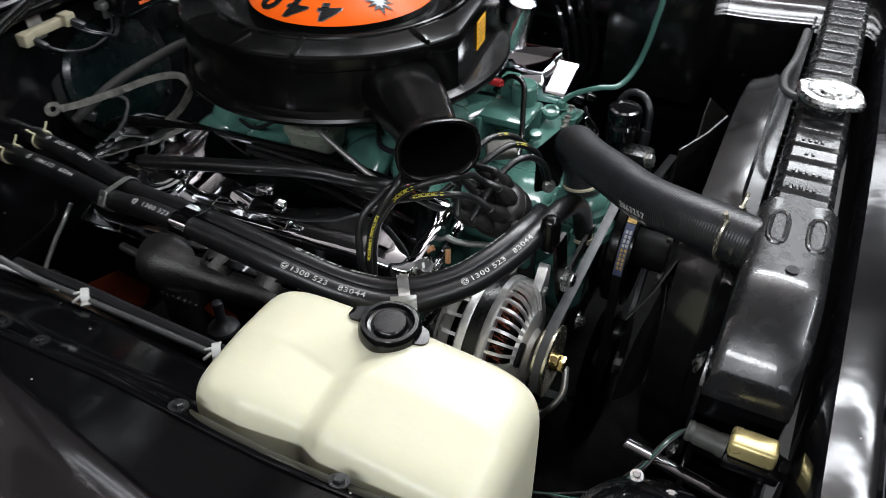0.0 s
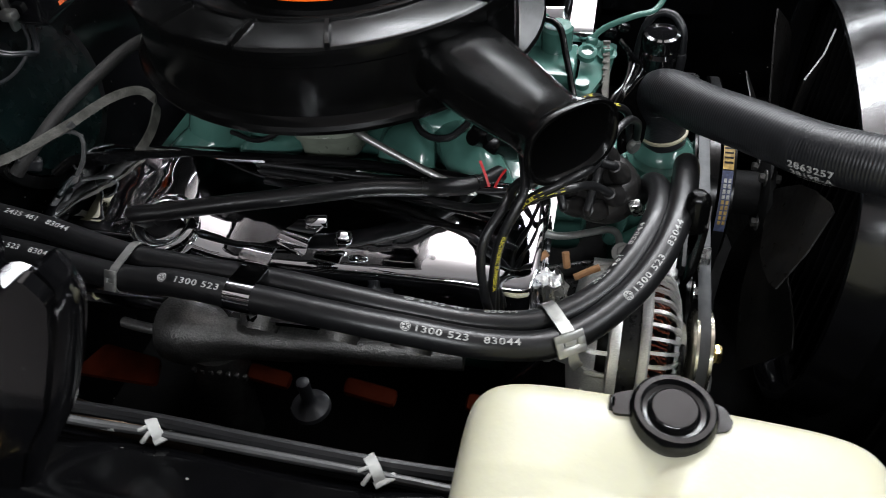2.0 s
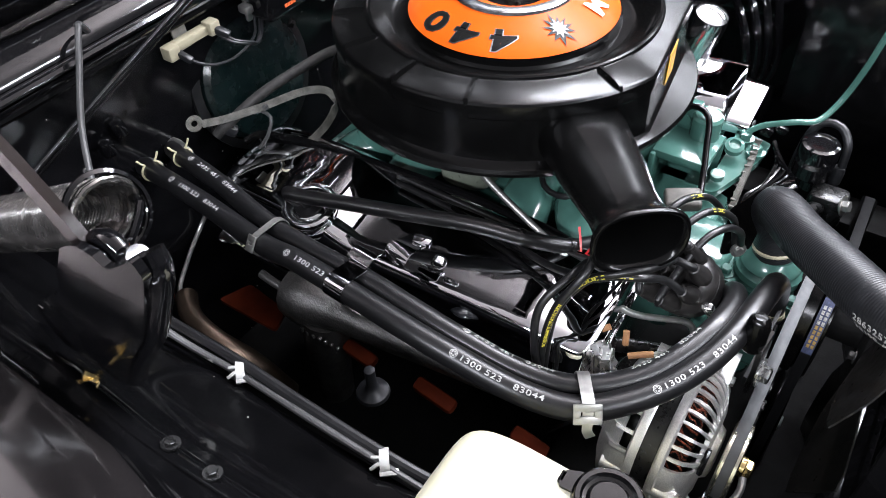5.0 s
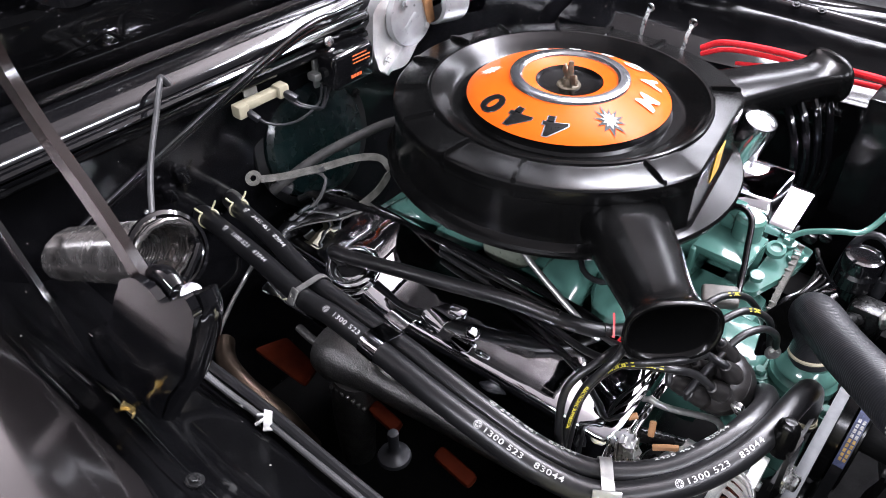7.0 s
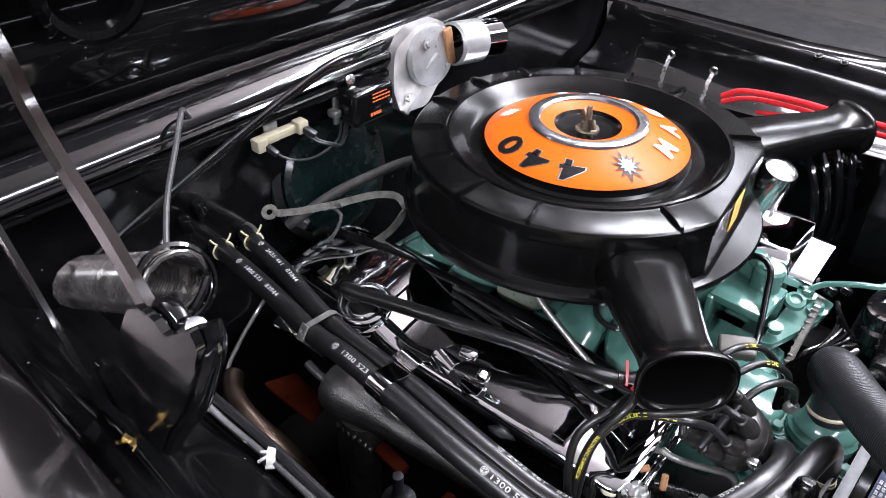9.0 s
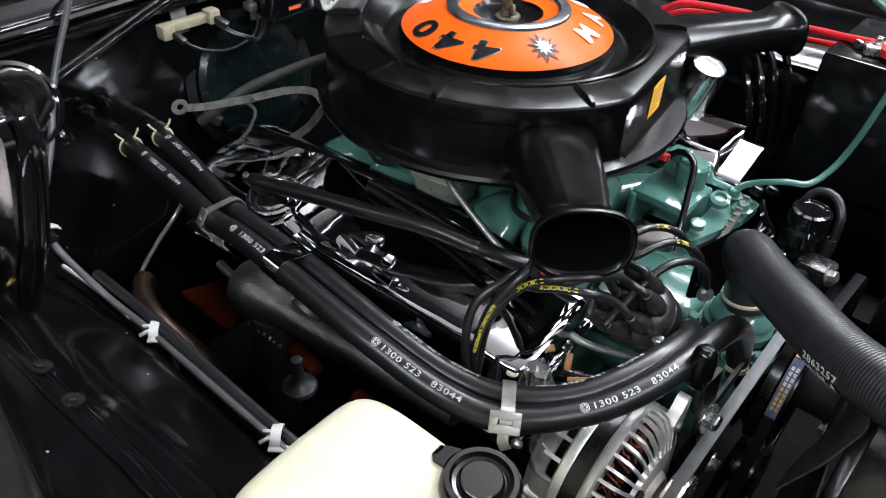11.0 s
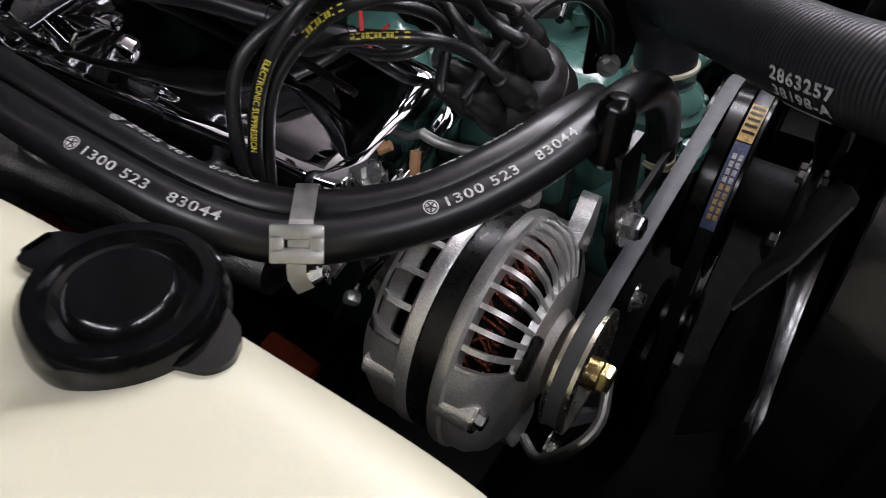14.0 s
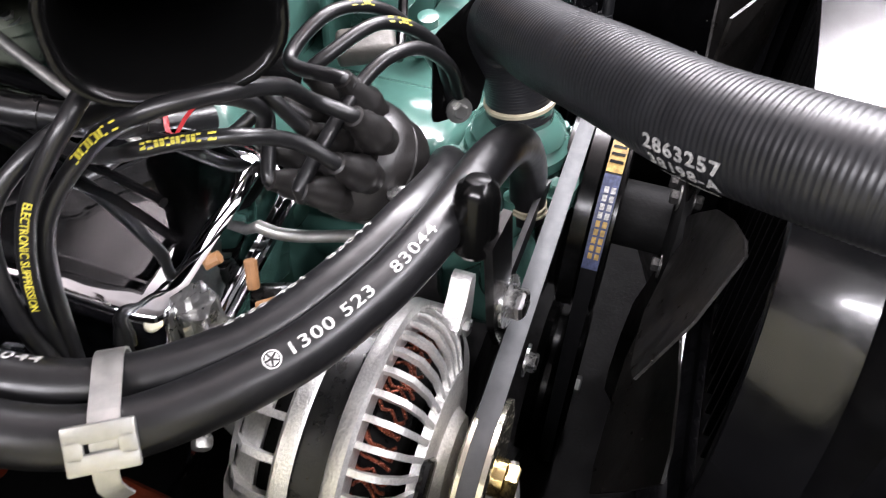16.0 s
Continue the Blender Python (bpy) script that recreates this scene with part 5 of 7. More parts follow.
lathe(bm, [(r * 0.87, h) for r, h in ((0.024, 0.002), (0.0285, 0.003), (0.0295, 0.007), (0.0285, 0.014), (0.026, 0.0165), (0.0225, 0.0165), (0.0205, 0.0135), (0.0175, 0.0130), (0.0160, 0.0155), (0.0145, 0.0165), (0.0, 0.0165))], cc, (0.02, 0, 1), 48)
cap = part("cap", bm, PLASTIC, bottle, "black snap cap with a raised ring")
bm = bmesh.new()
prism(bm, rounded([(0.018, -0.012), (0.0305, -0.009), (0.0335, -0.003), (0.030, 0.006), (0.018, 0.012)], 0.003, 3), Matrix.Translation(cc + Vector((0, 0, 0.004))) @ pose(0, 0, 0, 0, 6, 8), 0.008)
part("cap_lip", bm, PLASTIC, cap)
bm = bmesh.new()
prism(bm, rounded([(-0.022, -0.006), (-0.034, -0.007), (-0.035, 0.006), (-0.022, 0.012)], 0.003, 3), Matrix.Translation(cc + Vector((0, 0, 0.003))), 0.009)
rbox(bm, cc + Vector((-0.034, 0.001, 0.004)), (0.005, 0.010, 0.016), 0.0015)
part("cap_hinge", bm, PLASTIC, cap)
bm = bmesh.new()
rbox(bm, (0.38, -0.610, 0.800), (0.27, 0.014, 0.10), 0.004)
rbox(bm, (0.38, -0.575, 0.705), (0.26, 0.11, 0.01), 0.003)
part("bracket", bm, SHEET, bottle, "black mounting bracket")

# ---------------------------------------------------------------- alternator
AY, AZ = -0.281, 0.670
alternator = thing("alternator", "cast aluminium alternator with finned case and gold pulley", "alternator", (0.39, AY, AZ - 0.08))
YUP = (0, 1, 0)


AX = -0.011
RS = 1.04


def ring_x(bm, prof, seg=48, a0=0.0, a1=360.0):
    lathe(bm, [(r * RS, x) for x, r in prof], (AX, AY, AZ), (1, 0, 0), seg, YUP, a0, a1)


bm = bmesh.new()
ring_x(bm, [(0.384, 0.066), (0.384, 0.0815), (0.386, 0.0825), (0.392, 0.0825), (0.394, 0.080), (0.394, 0.066)], 64)
ring_x(bm, [(0.393, 0.0805), (0.404, 0.0800), (0.414, 0.074), (0.420, 0.064), (0.424, 0.048), (0.421, 0.047), (0.416, 0.060), (0.408, 0.070), (0.394, 0.074)], 40, 152, 402)
ring_x(bm, [(0.4185, 0.0535), (0.4235, 0.050), (0.4255, 0.044), (0.426, 0.030), (0.432, 0.026), (0.434, 0.018), (0.434, 0.0)], 48)
part("front_case", bm, ALLOY, alternator, "bright cast front case")
bm = bmesh.new()
pts = [(0.391, 0.0785), (0.400, 0.0790), (0.410, 0.0755), (0.418, 0.0665), (0.4235, 0.052)]
rings = []
for x, r in pts:
    c = Vector((x + AX, AY + r * RS, AZ))
    w, h = 0.0017, 0.0045
    rings.append([c + Vector((0, 0, w)), c + Vector((0, 0, -w)), c + Vector((-0.002, -h, -w * 0.8)), c + Vector((-0.002, -h, w * 0.8))])
loft(bm, rings)
fin = part("front_fin", bm, ALLOY, alternator)
fin.matrix_basis = Matrix.Translation(-ORIGIN[fin]) @ about((0, AY, AZ), (1, 0, 0), 48) @ Matrix.Translation(ORIGIN[fin])
for k in range(1, 12):
    repeat(fin, about((0, AY, AZ), (1, 0, 0), 9.4 * k))
bm = bmesh.new()
ring_x(bm, [(0.367, 0.066), (0.367, 0.079), (0.365, 0.0800), (0.358, 0.0800), (0.356, 0.078), (0.356, 0.066)], 64)
ring_x(bm, [(0.357, 0.0785), (0.340, 0.078), (0.328, 0.070), (0.322, 0.055), (0.325, 0.054), (0.331, 0.066), (0.345, 0.074), (0.357, 0.074)], 40, 155, 405)
ring_x(bm, [(0.346, 0.0735), (0.336, 0.0690), (0.328, 0.060), (0.332, 0.056), (0.346, 0.0700)], 48)
ring_x(bm, [(0.329, 0.064), (0.322, 0.056), (0.320, 0.045), (0.318, 0.030), (0.306, 0.027), (0.302, 0.022), (0.302, 0.0)], 48)
part("rear_case", bm, ALLOY, alternator, "bright cast rear case")
bm = bmesh.new()
for a in (173, 245, 37):
    c = Vector((AX, AY + 0.075 * math.cos(radians(a)), AZ + 0.075 * math.sin(radians(a))))
    tube(bm, [c + Vector((0.335, 0, 0)), c + Vector((0.345, 0, 0)), c + Vector((0.36, 0, 0))], 0.009, 12, 0.01)
parts("case_boss", bm, ALLOY, alternator)
bm = bmesh.new()
rings = []
for x, r in ((0.359, 0.077), (0.348, 0.0775), (0.337, 0.0745), (0.329, 0.065), (0.3235, 0.055)):
    c = Vector((x + AX, AY + r * RS, AZ))
    w, h = 0.0020, 0.0045
    rings.append([c + Vector((0, 0, w)), c + Vector((0, 0, -w)), c + Vector((0.002, -h, -w * 0.8)), c + Vector((0.002, -h, w * 0.8))])
loft(bm, rings)
fin = part("rear_fin", bm, ALLOY, alternator)
fin.matrix_basis = Matrix.Translation(-ORIGIN[fin]) @ about((0, AY, AZ), (1, 0, 0), 60) @ Matrix.Translation(ORIGIN[fin])
for k in range(1, 7):
    repeat(fin, about((0, AY, AZ), (1, 0, 0), 15.5 * k))
bm = bmesh.new()
prof = [(0.3665, 0.07)]
for k in range(9):
    x = 0.367 + 0.017 * k / 8
    prof.append((x, 0.0792 if k % 2 else 0.0786))
prof.append((0.3845, 0.07))
ring_x(bm, prof, 72)
part("stator_band", bm, CRACKLE, alternator, "black laminated stator band")
bm = bmesh.new()
ring_x(bm, [(0.325, 0.045), (0.330, 0.058), (0.350, 0.062), (0.395, 0.062), (0.408, 0.052), (0.412, 0.04)], 48)
part("rotor_core", bm, BLACK_PRINT, alternator, "dark rotor core")
for k in range(26):
    bm = bmesh.new()
    a = radians(46 + 4.2 * k)
    rnd = random.Random(k)
    pts = []
    for q in range(5):
        b = a + radians(rnd.uniform(-3, 3) + q * 1.5)
        r = 0.0675 + 0.0012 * math.sin(q * 1.6) + rnd.uniform(-0.0006, 0.0006)
        pts.append((AX + 0.394 + 0.0042 * q, AY + r * math.cos(b), AZ + r * math.sin(b)))
    tube(bm, pts, 0.0011, 6, 0.004)
    part("winding", bm, COPPER, alternator, "copper winding" if k == 0 else "")
bm = bmesh.new()
for a, r0 in ((173, 0.077), (37, 0.0765)):
    c = Vector((AX, AY + r0 * math.cos(radians(a)), AZ + r0 * math.sin(radians(a))))
    tube(bm, [c + Vector((0.388, 0, 0)), c + Vector((0.40, 0, 0)), c + Vector((0.413, 0, 0))], 0.0095, 14, 0.01)
parts("case_boss", bm, ALLOY, alternator)
for a, r0 in ((173, 0.077), (37, 0.0765)):
    bm = bmesh.new()
    bolt(bm, (AX + 0.413, AY + r0 * math.cos(radians(a)), AZ + r0 * math.sin(radians(a))), (1, 0, 0), 0.010, 0.007)
    part("bolt", bm, STEEL, alternator)
# upper ear and lower foot
bm = bmesh.new()
prism(bm, rounded([(0.045, 0.055), (0.072, 0.028), (0.078, 0.045), (0.080, 0.074), (0.070, 0.080), (0.062, 0.066)], 0.006, 3), Matrix(((0, 0, 1, 0.404 + AX), (1, 0, 0, AY), (0, 1, 0, AZ), (0, 0, 0, 1))), 0.012)
prism(bm, rounded([(-0.03, -0.07), (0.02, -0.07), (0.03, -0.115), (0.012, -0.130), (-0.006, -0.12)], 0.008, 3), Matrix(((0, 0, 1, 0.385 + AX), (1, 0, 0, AY), (0, 1, 0, AZ), (0, 0, 0, 1))), 0.03)
parts("mounting_ear", bm, ALLOY, alternator)
bm = bmesh.new()
rbox(bm, (0.4255 + AX, AY - 0.035, AZ + 0.030), (0.006, 0.030, 0.018), 0.003, pose(0, 0, 0, 40, 0, 0))
part("brush_cover", bm, PLASTIC, alternator, "black brush cover")
bm = bmesh.new()
ring_x(bm, [(0.438, 0.0), (0.438, 0.036), (0.440, 0.042), (0.4425, 0.042), (0.4455, 0.030), (0.4485, 0.030), (0.4525, 0.0425), (0.4555, 0.0425), (0.457, 0.037), (0.456, 0.028), (0.452, 0.012), (0.452, 0.0)], 56)
part("pulley", bm, GOLDZINC, alternator, "yellow zinc pulley")
bm = bmesh.new()
ring_x(bm, [(0.452, 0.011), (0.462, 0.011), (0.464, 0.008), (0.468, 0.008)], 24)
lathe(bm, [(0.010, 0.460), (0.0105, 0.462), (0.0105, 0.468), (0.0095, 0.470), (0.006, 0.470), (0.0, 0.468)], (AX, AY, AZ), (1, 0, 0), 6, YUP)
part("pulley_nut", bm, BRASS, alternator, "brass-coloured pulley nut")

# mounting bracket and strap
brace = thing("alternator_bracket", "black alternator bracket with steel adjusting bolt", "bracket", (0.42, -0.20, 0.66))
bm = bmesh.new()
lathe(bm, [(0.0, 0.040), (0.006, 0.039), (0.010, 0.035), (0.0115, 0.029), (0.0115, 0.0), (0.008, -0.004)], (0.411, -0.236, 0.799), (-0.05, 0.12, 1), 20)
ribbon(bm, [(0.421, -0.232, 0.810), (0.422, -0.228, 0.79), (0.423, -0.222, 0.76), (0.423, -0.212, 0.73), (0.423, -0.19, 0.69)], 0.026, 0.005, (0.1, 1, 0.4))
part("bracket_plate", bm, SATIN, brace)
bm = bmesh.new()
ribbon(bm, [(0.416, -0.20, 0.70), (0.418, -0.15, 0.71), (0.420, -0.10, 0.720), (0.422, -0.085, 0.720)], 0.020, 0.004, (0, -0.4, 1))
part("bracket_arm", bm, DULL, brace)
bm = bmesh.new()
bolt(bm, (0.427, -0.210, 0.737), (1, -0.1, 0.1), 0.017, 0.011)
part("adjusting_bolt", bm, STEEL, brace)
bm = bmesh.new()
bolt(bm, (0.438, -0.168, 0.634), (1, 0, 0), 0.013, 0.009)
bolt(bm, (0.426, -0.274, 0.556), (1, 0, 0), 0.014, 0.010)
parts("bolt", bm, STEEL, brace)
bm = bmesh.new()
tube(bm, [(0.405, -0.27, 0.545), (0.425, -0.285, 0.552), (0.450, -0.289, 0.596), (0.458, -0.270, 0.61), (0.450, -0.24, 0.62)], 0.0042, 10)
part("stay_rod", bm, ZINC, brace, "grey steel stay rod")

# ---------------------------------------------------------------- pulleys, belts, fan
WY, WZ = 0.0, 0.648
fan = thing("fan_assembly", "black engine fan with water pump pulley", "fan", (0.48, WY, 0.43))


def disc_x(bm, prof, y, z, seg=48):
    lathe(bm, [(r, x) for x, r in prof], (0, y, z), (1, 0, 0), seg, YUP)


bm = bmesh.new()
disc_x(bm, [(0.424, 0.0), (0.424, 0.078), (0.426, 0.086), (0.429, 0.086), (0.433, 0.074), (0.438, 0.074), (0.443, 0.087), (0.455, 0.087), (0.461, 0.076), (0.467, 0.076), (0.471, 0.088), (0.4735, 0.088), (0.475, 0.08), (0.470, 0.07), (0.462, 0.05), (0.462, 0.0)], WY, WZ, 64)
part("pump_pulley", bm, SATIN, fan, "black two-groove pulley")
bm = bmesh.new()
disc_x(bm, [(0.462, 0.028), (0.514, 0.028), (0.518, 0.05), (0.520, 0.052), (0.526, 0.052), (0.528, 0.03), (0.534, 0.02), (0.534, 0.0)], WY, WZ, 40)
part("fan_hub", bm, UNDERSEAL_SHADE, fan, "black fan hub")
for k in range(4):
    a = radians(20 + 90 * k)
    bm = bmesh.new()
    bolt(bm, (0.526, WY + 0.040 * math.cos(a), WZ + 0.040 * math.sin(a)), (1, 0, 0), 0.011, 0.008)
    bolt(bm, (0.517, WY + 0.040 * math.cos(a), WZ + 0.040 * math.sin(a)), (-1, 0, 0), 0.011, 0.008)
    part("hub_bolt", bm, IRON, fan)
bm = bmesh.new()
rings = []
for r, w, tw, xo in ((0.045, 0.018, 8, 0.0), (0.075, 0.032, 22, 0.0), (0.11, 0.048, 30, 0.0), (0.155, 0.056, 34, 0.001), (0.200, 0.058, 38, 0.002), (0.222, 0.054, 38, 0.002)):
    ring = []
    for s, t in ((-1, 0.001), (0, 0.0045), (1, 0.001), (1, -0.001), (0, 0.0025), (-1, -0.001)):
        c, q = s * w, t
        ring.append(Vector((0.523 + xo + c * math.sin(radians(tw)) * 0.55 + q, WY + c * math.cos(radians(tw)), WZ + r)))
    rings.append(ring)
loft(bm, rings)
blade = part("fan_blade", bm, FAN, fan, "black pressed fan blade")
blade.matrix_basis = Matrix.Translation(-ORIGIN[blade]) @ about((0, WY, WZ), (1, 0, 0), 8) @ Matrix.Translation(ORIGIN[blade])
for k in range(1, 7):
    repeat(blade, about((0, WY, WZ), (1, 0, 0), 360 / 7 * k + (4 if k % 2 else -4)))


def belt_loop(circles, x, width, thick, name, label, mats):
    """A belt round discs given as (y, z, radius) in order."""
    ob = thing(name, label, "belt", (x, circles[0][0], circles[0][1]), "drive belts")
    pts = []
    n = len(circles)
    tang = []
    for i in range(n):
        (y0, z0, r0), (y1, z1, r1) = circles[i], circles[(i + 1) % n]
        d = Vector((y1 - y0, z1 - z0))
        base = math.atan2(d.y, d.x)
        off = math.acos((r0 - r1) / d.length)
        tang.append(base - off)
    for i in range(n):
        y, z, r = circles[i]
        a0, a1 = tang[i - 1], tang[i]
        while a1 < a0:
            a1 += 2 * math.pi
        m = max(4, int((a1 - a0) / 0.12))
        for k in range(m + 1):
            a = a0 + (a1 - a0) * k / m
            pts.append((y + r * math.cos(a), z + r * math.sin(a), math.cos(a), math.sin(a)))
    rings = []
    for y, z, ny, nz in pts + pts[:1]:
        rings.append([Vector((x - width / 2, y, z)), Vector((x + width / 2, y, z)), Vector((x + width * 0.32, y - ny * thick, z - nz * thick)), Vector((x - width * 0.32, y - ny * thick, z - nz * thick))])
    bm = bmesh.new()
    loft(bm, rings, True, False)
    part("belt", bm, mats, ob)
    bm = bmesh.new()
    back = []
    for y, z, ny, nz in pts + pts[:1]:
        back.append([Vector((x + s * width * 0.485, y + ny * lift, z + nz * lift)) for s, lift in ((-1, 0.0), (1, 0.0), (0.94, 0.0002), (-0.94, 0.0002))])
    loft(bm, back, True, False)
    part("fabric_back", bm, mats, ob)
    return ob


belt_loop([(0.0, 0.40, 0.085), (WY, WZ, 0.089), (AY, AZ, 0.0425)], 0.4355, 0.0125, 0.009, "drive_belt", "grey rubber drive belt to the alternator", BELT)
belt2 = belt_loop([(0.0, 0.40, 0.085), (0.185, 0.615, 0.070), (WY, WZ, 0.0905)], 0.4640, 0.0125, 0.009, "drive_belt", "black rubber drive belt with yellow and blue print", RUBBER)


def belt_patch(a0, a1, x0, x1, lift, mat, name):
    bm = bmesh.new()
    n = 8
    vs = []
    for k in range(n + 1):
        a = radians(a0 + (a1 - a0) * k / n)
        r = 0.0905 + lift
        vs.append([bm.verts.new((x, WY + r * math.cos(a), WZ + r * math.sin(a))) for x in (x0, x1)])
    for p, q in zip(vs, vs[1:]):
        bm.faces.new((p[0], p[1], q[1], q[0]))
    part(name, bm, mat, belt2, "", 180)


belt_patch(100, 124, 0.4580, 0.4700, 0.0004, GOLD_PRINT, "label_band")
for k in range(5):
    belt_patch(102 + 4 * k, 103.6 + 4 * k, 0.4590, 0.4690, 0.0008, BLACK_PRINT, "print_bar")
belt_patch(125, 172, 0.4580, 0.4700, 0.0004, BLUE_PRINT, "label_band")
for row, x in ((0, 0.4605), (1, 0.4655)):
    for k in range(9):
        belt_patch(131 + 4 * k, 134 + 4 * k, x, x + 0.0032, 0.0008, GOLD_PRINT if k > 3 else LETTER, "print_bar")
pulley = thing("steering_pump_pulley", "black power steering pump pulley", "pulley", (0.464, 0.185, 0.55))
bm = bmesh.new()
disc_x(bm, [(0.452, 0.0), (0.454, 0.068), (0.457, 0.071), (0.4615, 0.058), (0.4665, 0.058), (0.471, 0.071), (0.474, 0.068), (0.468, 0.05), (0.466, 0.0)], 0.185, 0.615)
part("wheel", bm, SATIN, pulley)
pulley = thing("crank_pulley", "black crankshaft pulley below the fan", "pulley", (0.455, 0, 0.33))
bm = bmesh.new()
disc_x(bm, [(0.43, 0.0), (0.432, 0.083), (0.440, 0.086), (0.444, 0.072), (0.450, 0.072), (0.455, 0.086), (0.460, 0.074), (0.468, 0.074), (0.473, 0.086), (0.476, 0.08), (0.47, 0.05), (0.47, 0.0)], 0.0, 0.40)
part("wheel", bm, SATIN, pulley)
bm = bmesh.new()
bolt(bm, (0.47, 0.0, 0.40), (1, 0, 0), 0.02, 0.012)
part("hub_bolt", bm, ZINC, pulley)

# ---------------------------------------------------------------- distributor and ignition leads
DISTRIB = surface("aged_brown_black_phenolic", (0.011, 0.010, 0.0095), 0.38, 0, 0.3, 40, 0.15, 500, 0.08)
dist = thing("distributor", "black distributor with rubber lead boots", "distributor", (0.335, -0.115, 0.70))
DAX = Vector((-0.42, -0.56, 0.71)).normalized()
DB = Vector((0.315, -0.184, 0.796)) - DAX * 0.049
bm = bmesh.new()
lathe(bm, [(0.014, -0.05), (0.016, -0.004), (0.028, 0.004), (0.035, 0.010), (0.036, 0.024), (0.034, 0.026)], DB, DAX, 32)
part("body", bm, DISTRIB, dist, "aged dark distributor body")
bm = bmesh.new()
lathe(bm, [(0.036, 0.026), (0.0375, 0.028), (0.0375, 0.036), (0.0355, 0.042), (0.033, 0.046), (0.030, 0.049), (0.0, 0.049)], DB, DAX, 36)
part("cap", bm, DISTRIB, dist, "black distributor cap")
du, dv, _ = frame_of(DAX)
towers = []
for k in range(9):
    a = 2 * math.pi * k / 8
    c = DB + DAX * 0.045 + ((du * math.cos(a) + dv * math.sin(a)) * 0.0275 if k < 8 else Vector())
    tip = c + DAX * 0.030 + ((du * math.cos(a) + dv * math.sin(a)) * 0.006 if k < 8 else Vector())
    bm = bmesh.new()
    lathe(bm, [(0.0100, 0.0), (0.0098, 0.006), (0.0108, 0.008), (0.0108, 0.012), (0.0092, 0.016), (0.0084, 0.024), (0.0064, 0.028), (0.0060, 0.034), (0.0043, 0.0345)], c, tip - c, 18)
    part("lead_boot", bm, DISTRIB, dist)
    towers.append((tip, (tip - c).normalized()))
bm = bmesh.new()
rbox(bm, DB + DAX * 0.022 + du * 0.0 - dv * 0.041, (0.012, 0.008, 0.034), 0.002, pose(0, 0, 0, 30, -15, 0))
rbox(bm, DB + DAX * 0.022 + dv * 0.041, (0.012, 0.008, 0.034), 0.002, pose(0, 0, 0, 30, -15, 0))
parts("cap_clip", bm, STEEL, dist)


def lead(points, r=0.0042, bands=(), name="ignition_lead", words=()):
    ob = thing(name, "black rubber ignition lead with yellow print" if bands or words else "black rubber ignition lead", "wire", points[0], "ignition leads")
    bm = bmesh.new()
    fr = tube(bm, points, r, 12, 0.005)
    part("lead", bm, RUBBER, ob)
    total = sum((b[0] - a[0]).length for a, b in zip(fr, fr[1:]))
    for text, at, size, face in words:
        s = at * total
        k = min(range(len(fr)), key=lambda i: abs(i / len(fr) - at))
        n = Vector(face).normalized()
        ang = math.degrees(math.atan2(n.dot(fr[k][2]), n.dot(fr[k][1])))
        place = on_tube(fr, s, ang, 0.0003, r)
        bm = bmesh.new()
        lay(bm, glyphs(text, size, 1.0, 0.0001), lambda x, y: place(x, size * 0.35 - y))
        part("printed_word", bm, YELLOW_PRINT, ob, "yellow printed words", 180)
    for at, w, face in bands:
        s = at * total
        k = min(range(len(fr)), key=lambda i: abs(i / len(fr) - at))
        n = Vector(face).normalized()
        ang = math.degrees(math.atan2(n.dot(fr[k][2]), n.dot(fr[k][1])))
        place = on_tube(fr, s, ang, 0.0003, r)
        bm = bmesh.new()
        lay(bm, bar(0.0036, 0.0040, -w / 2, 0.0, 2), place)
        for j in range(int((w - 0.006) / 0.0026)):
            lay(bm, bar(0.0020, 0.0034 if j % 3 else 0.0042, -w / 2 + 0.006 + 0.0026 * j, 0.0, 1), place)
        part("print_mark", bm, YELLOW_PRINT, ob, "", 180)
    return ob


free = list(range(8))


def from_boot(rest, bands=(), r=0.0042, words=(), i=None):
    """A lead that leaves the distributor at the free tower nearest to its first point."""
    if i is None:
        i = min(free, key=lambda j: (towers[j][0] - Vector(rest[0])).length)
        free.remove(i)
    t, d = towers[i]
    return lead([t - d * 0.006, t + d * 0.004] + rest, r, bands, "ignition_lead", words)


from_boot([(0.314, -0.212, 0.846), (0.316, -0.241, 0.871), (0.308, -0.272, 0.884), (0.285, -0.293, 0.882), (0.256, -0.301, 0.861), (0.240, -0.325, 0.826), (0.240, -0.338, 0.757), (0.244, -0.345, 0.71)], [(0.50, 0.034, (0.4, -0.5, 0.75))])
from_boot([(0.314, -0.230, 0.832), (0.298, -0.252, 0.846), (0.272, -0.264, 0.844), (0.255, -0.275, 0.842), (0.230, -0.266, 0.826), (0.19, -0.250, 0.806), (0.10, -0.225, 0.794), (-0.04, -0.208, 0.788)], [(0.22, 0.036, (0.25, -0.6, 0.75))])
from_boot([(0.285, -0.212, 0.832), (0.275, -0.233, 0.851), (0.250, -0.272, 0.862), (0.244, -0.308, 0.868), (0.229, -0.337, 0.843), (0.233, -0.349, 0.794), (0.245, -0.346, 0.735)], [(0.13, 0.030, (0.2, -0.4, 0.9))])
from_boot([(0.268, -0.205, 0.840), (0.250, -0.240, 0.872), (0.256, -0.279, 0.886), (0.259, -0.308, 0.881), (0.243, -0.330, 0.845), (0.238, -0.342, 0.795), (0.237, -0.338, 0.735)], [(0.34, 0.016, (0.3, -0.5, 0.8))], 0.0042, [("ELECTRONIC SUPPRESSION", 0.72, 0.0046, (0.55, -0.75, 0.3))])
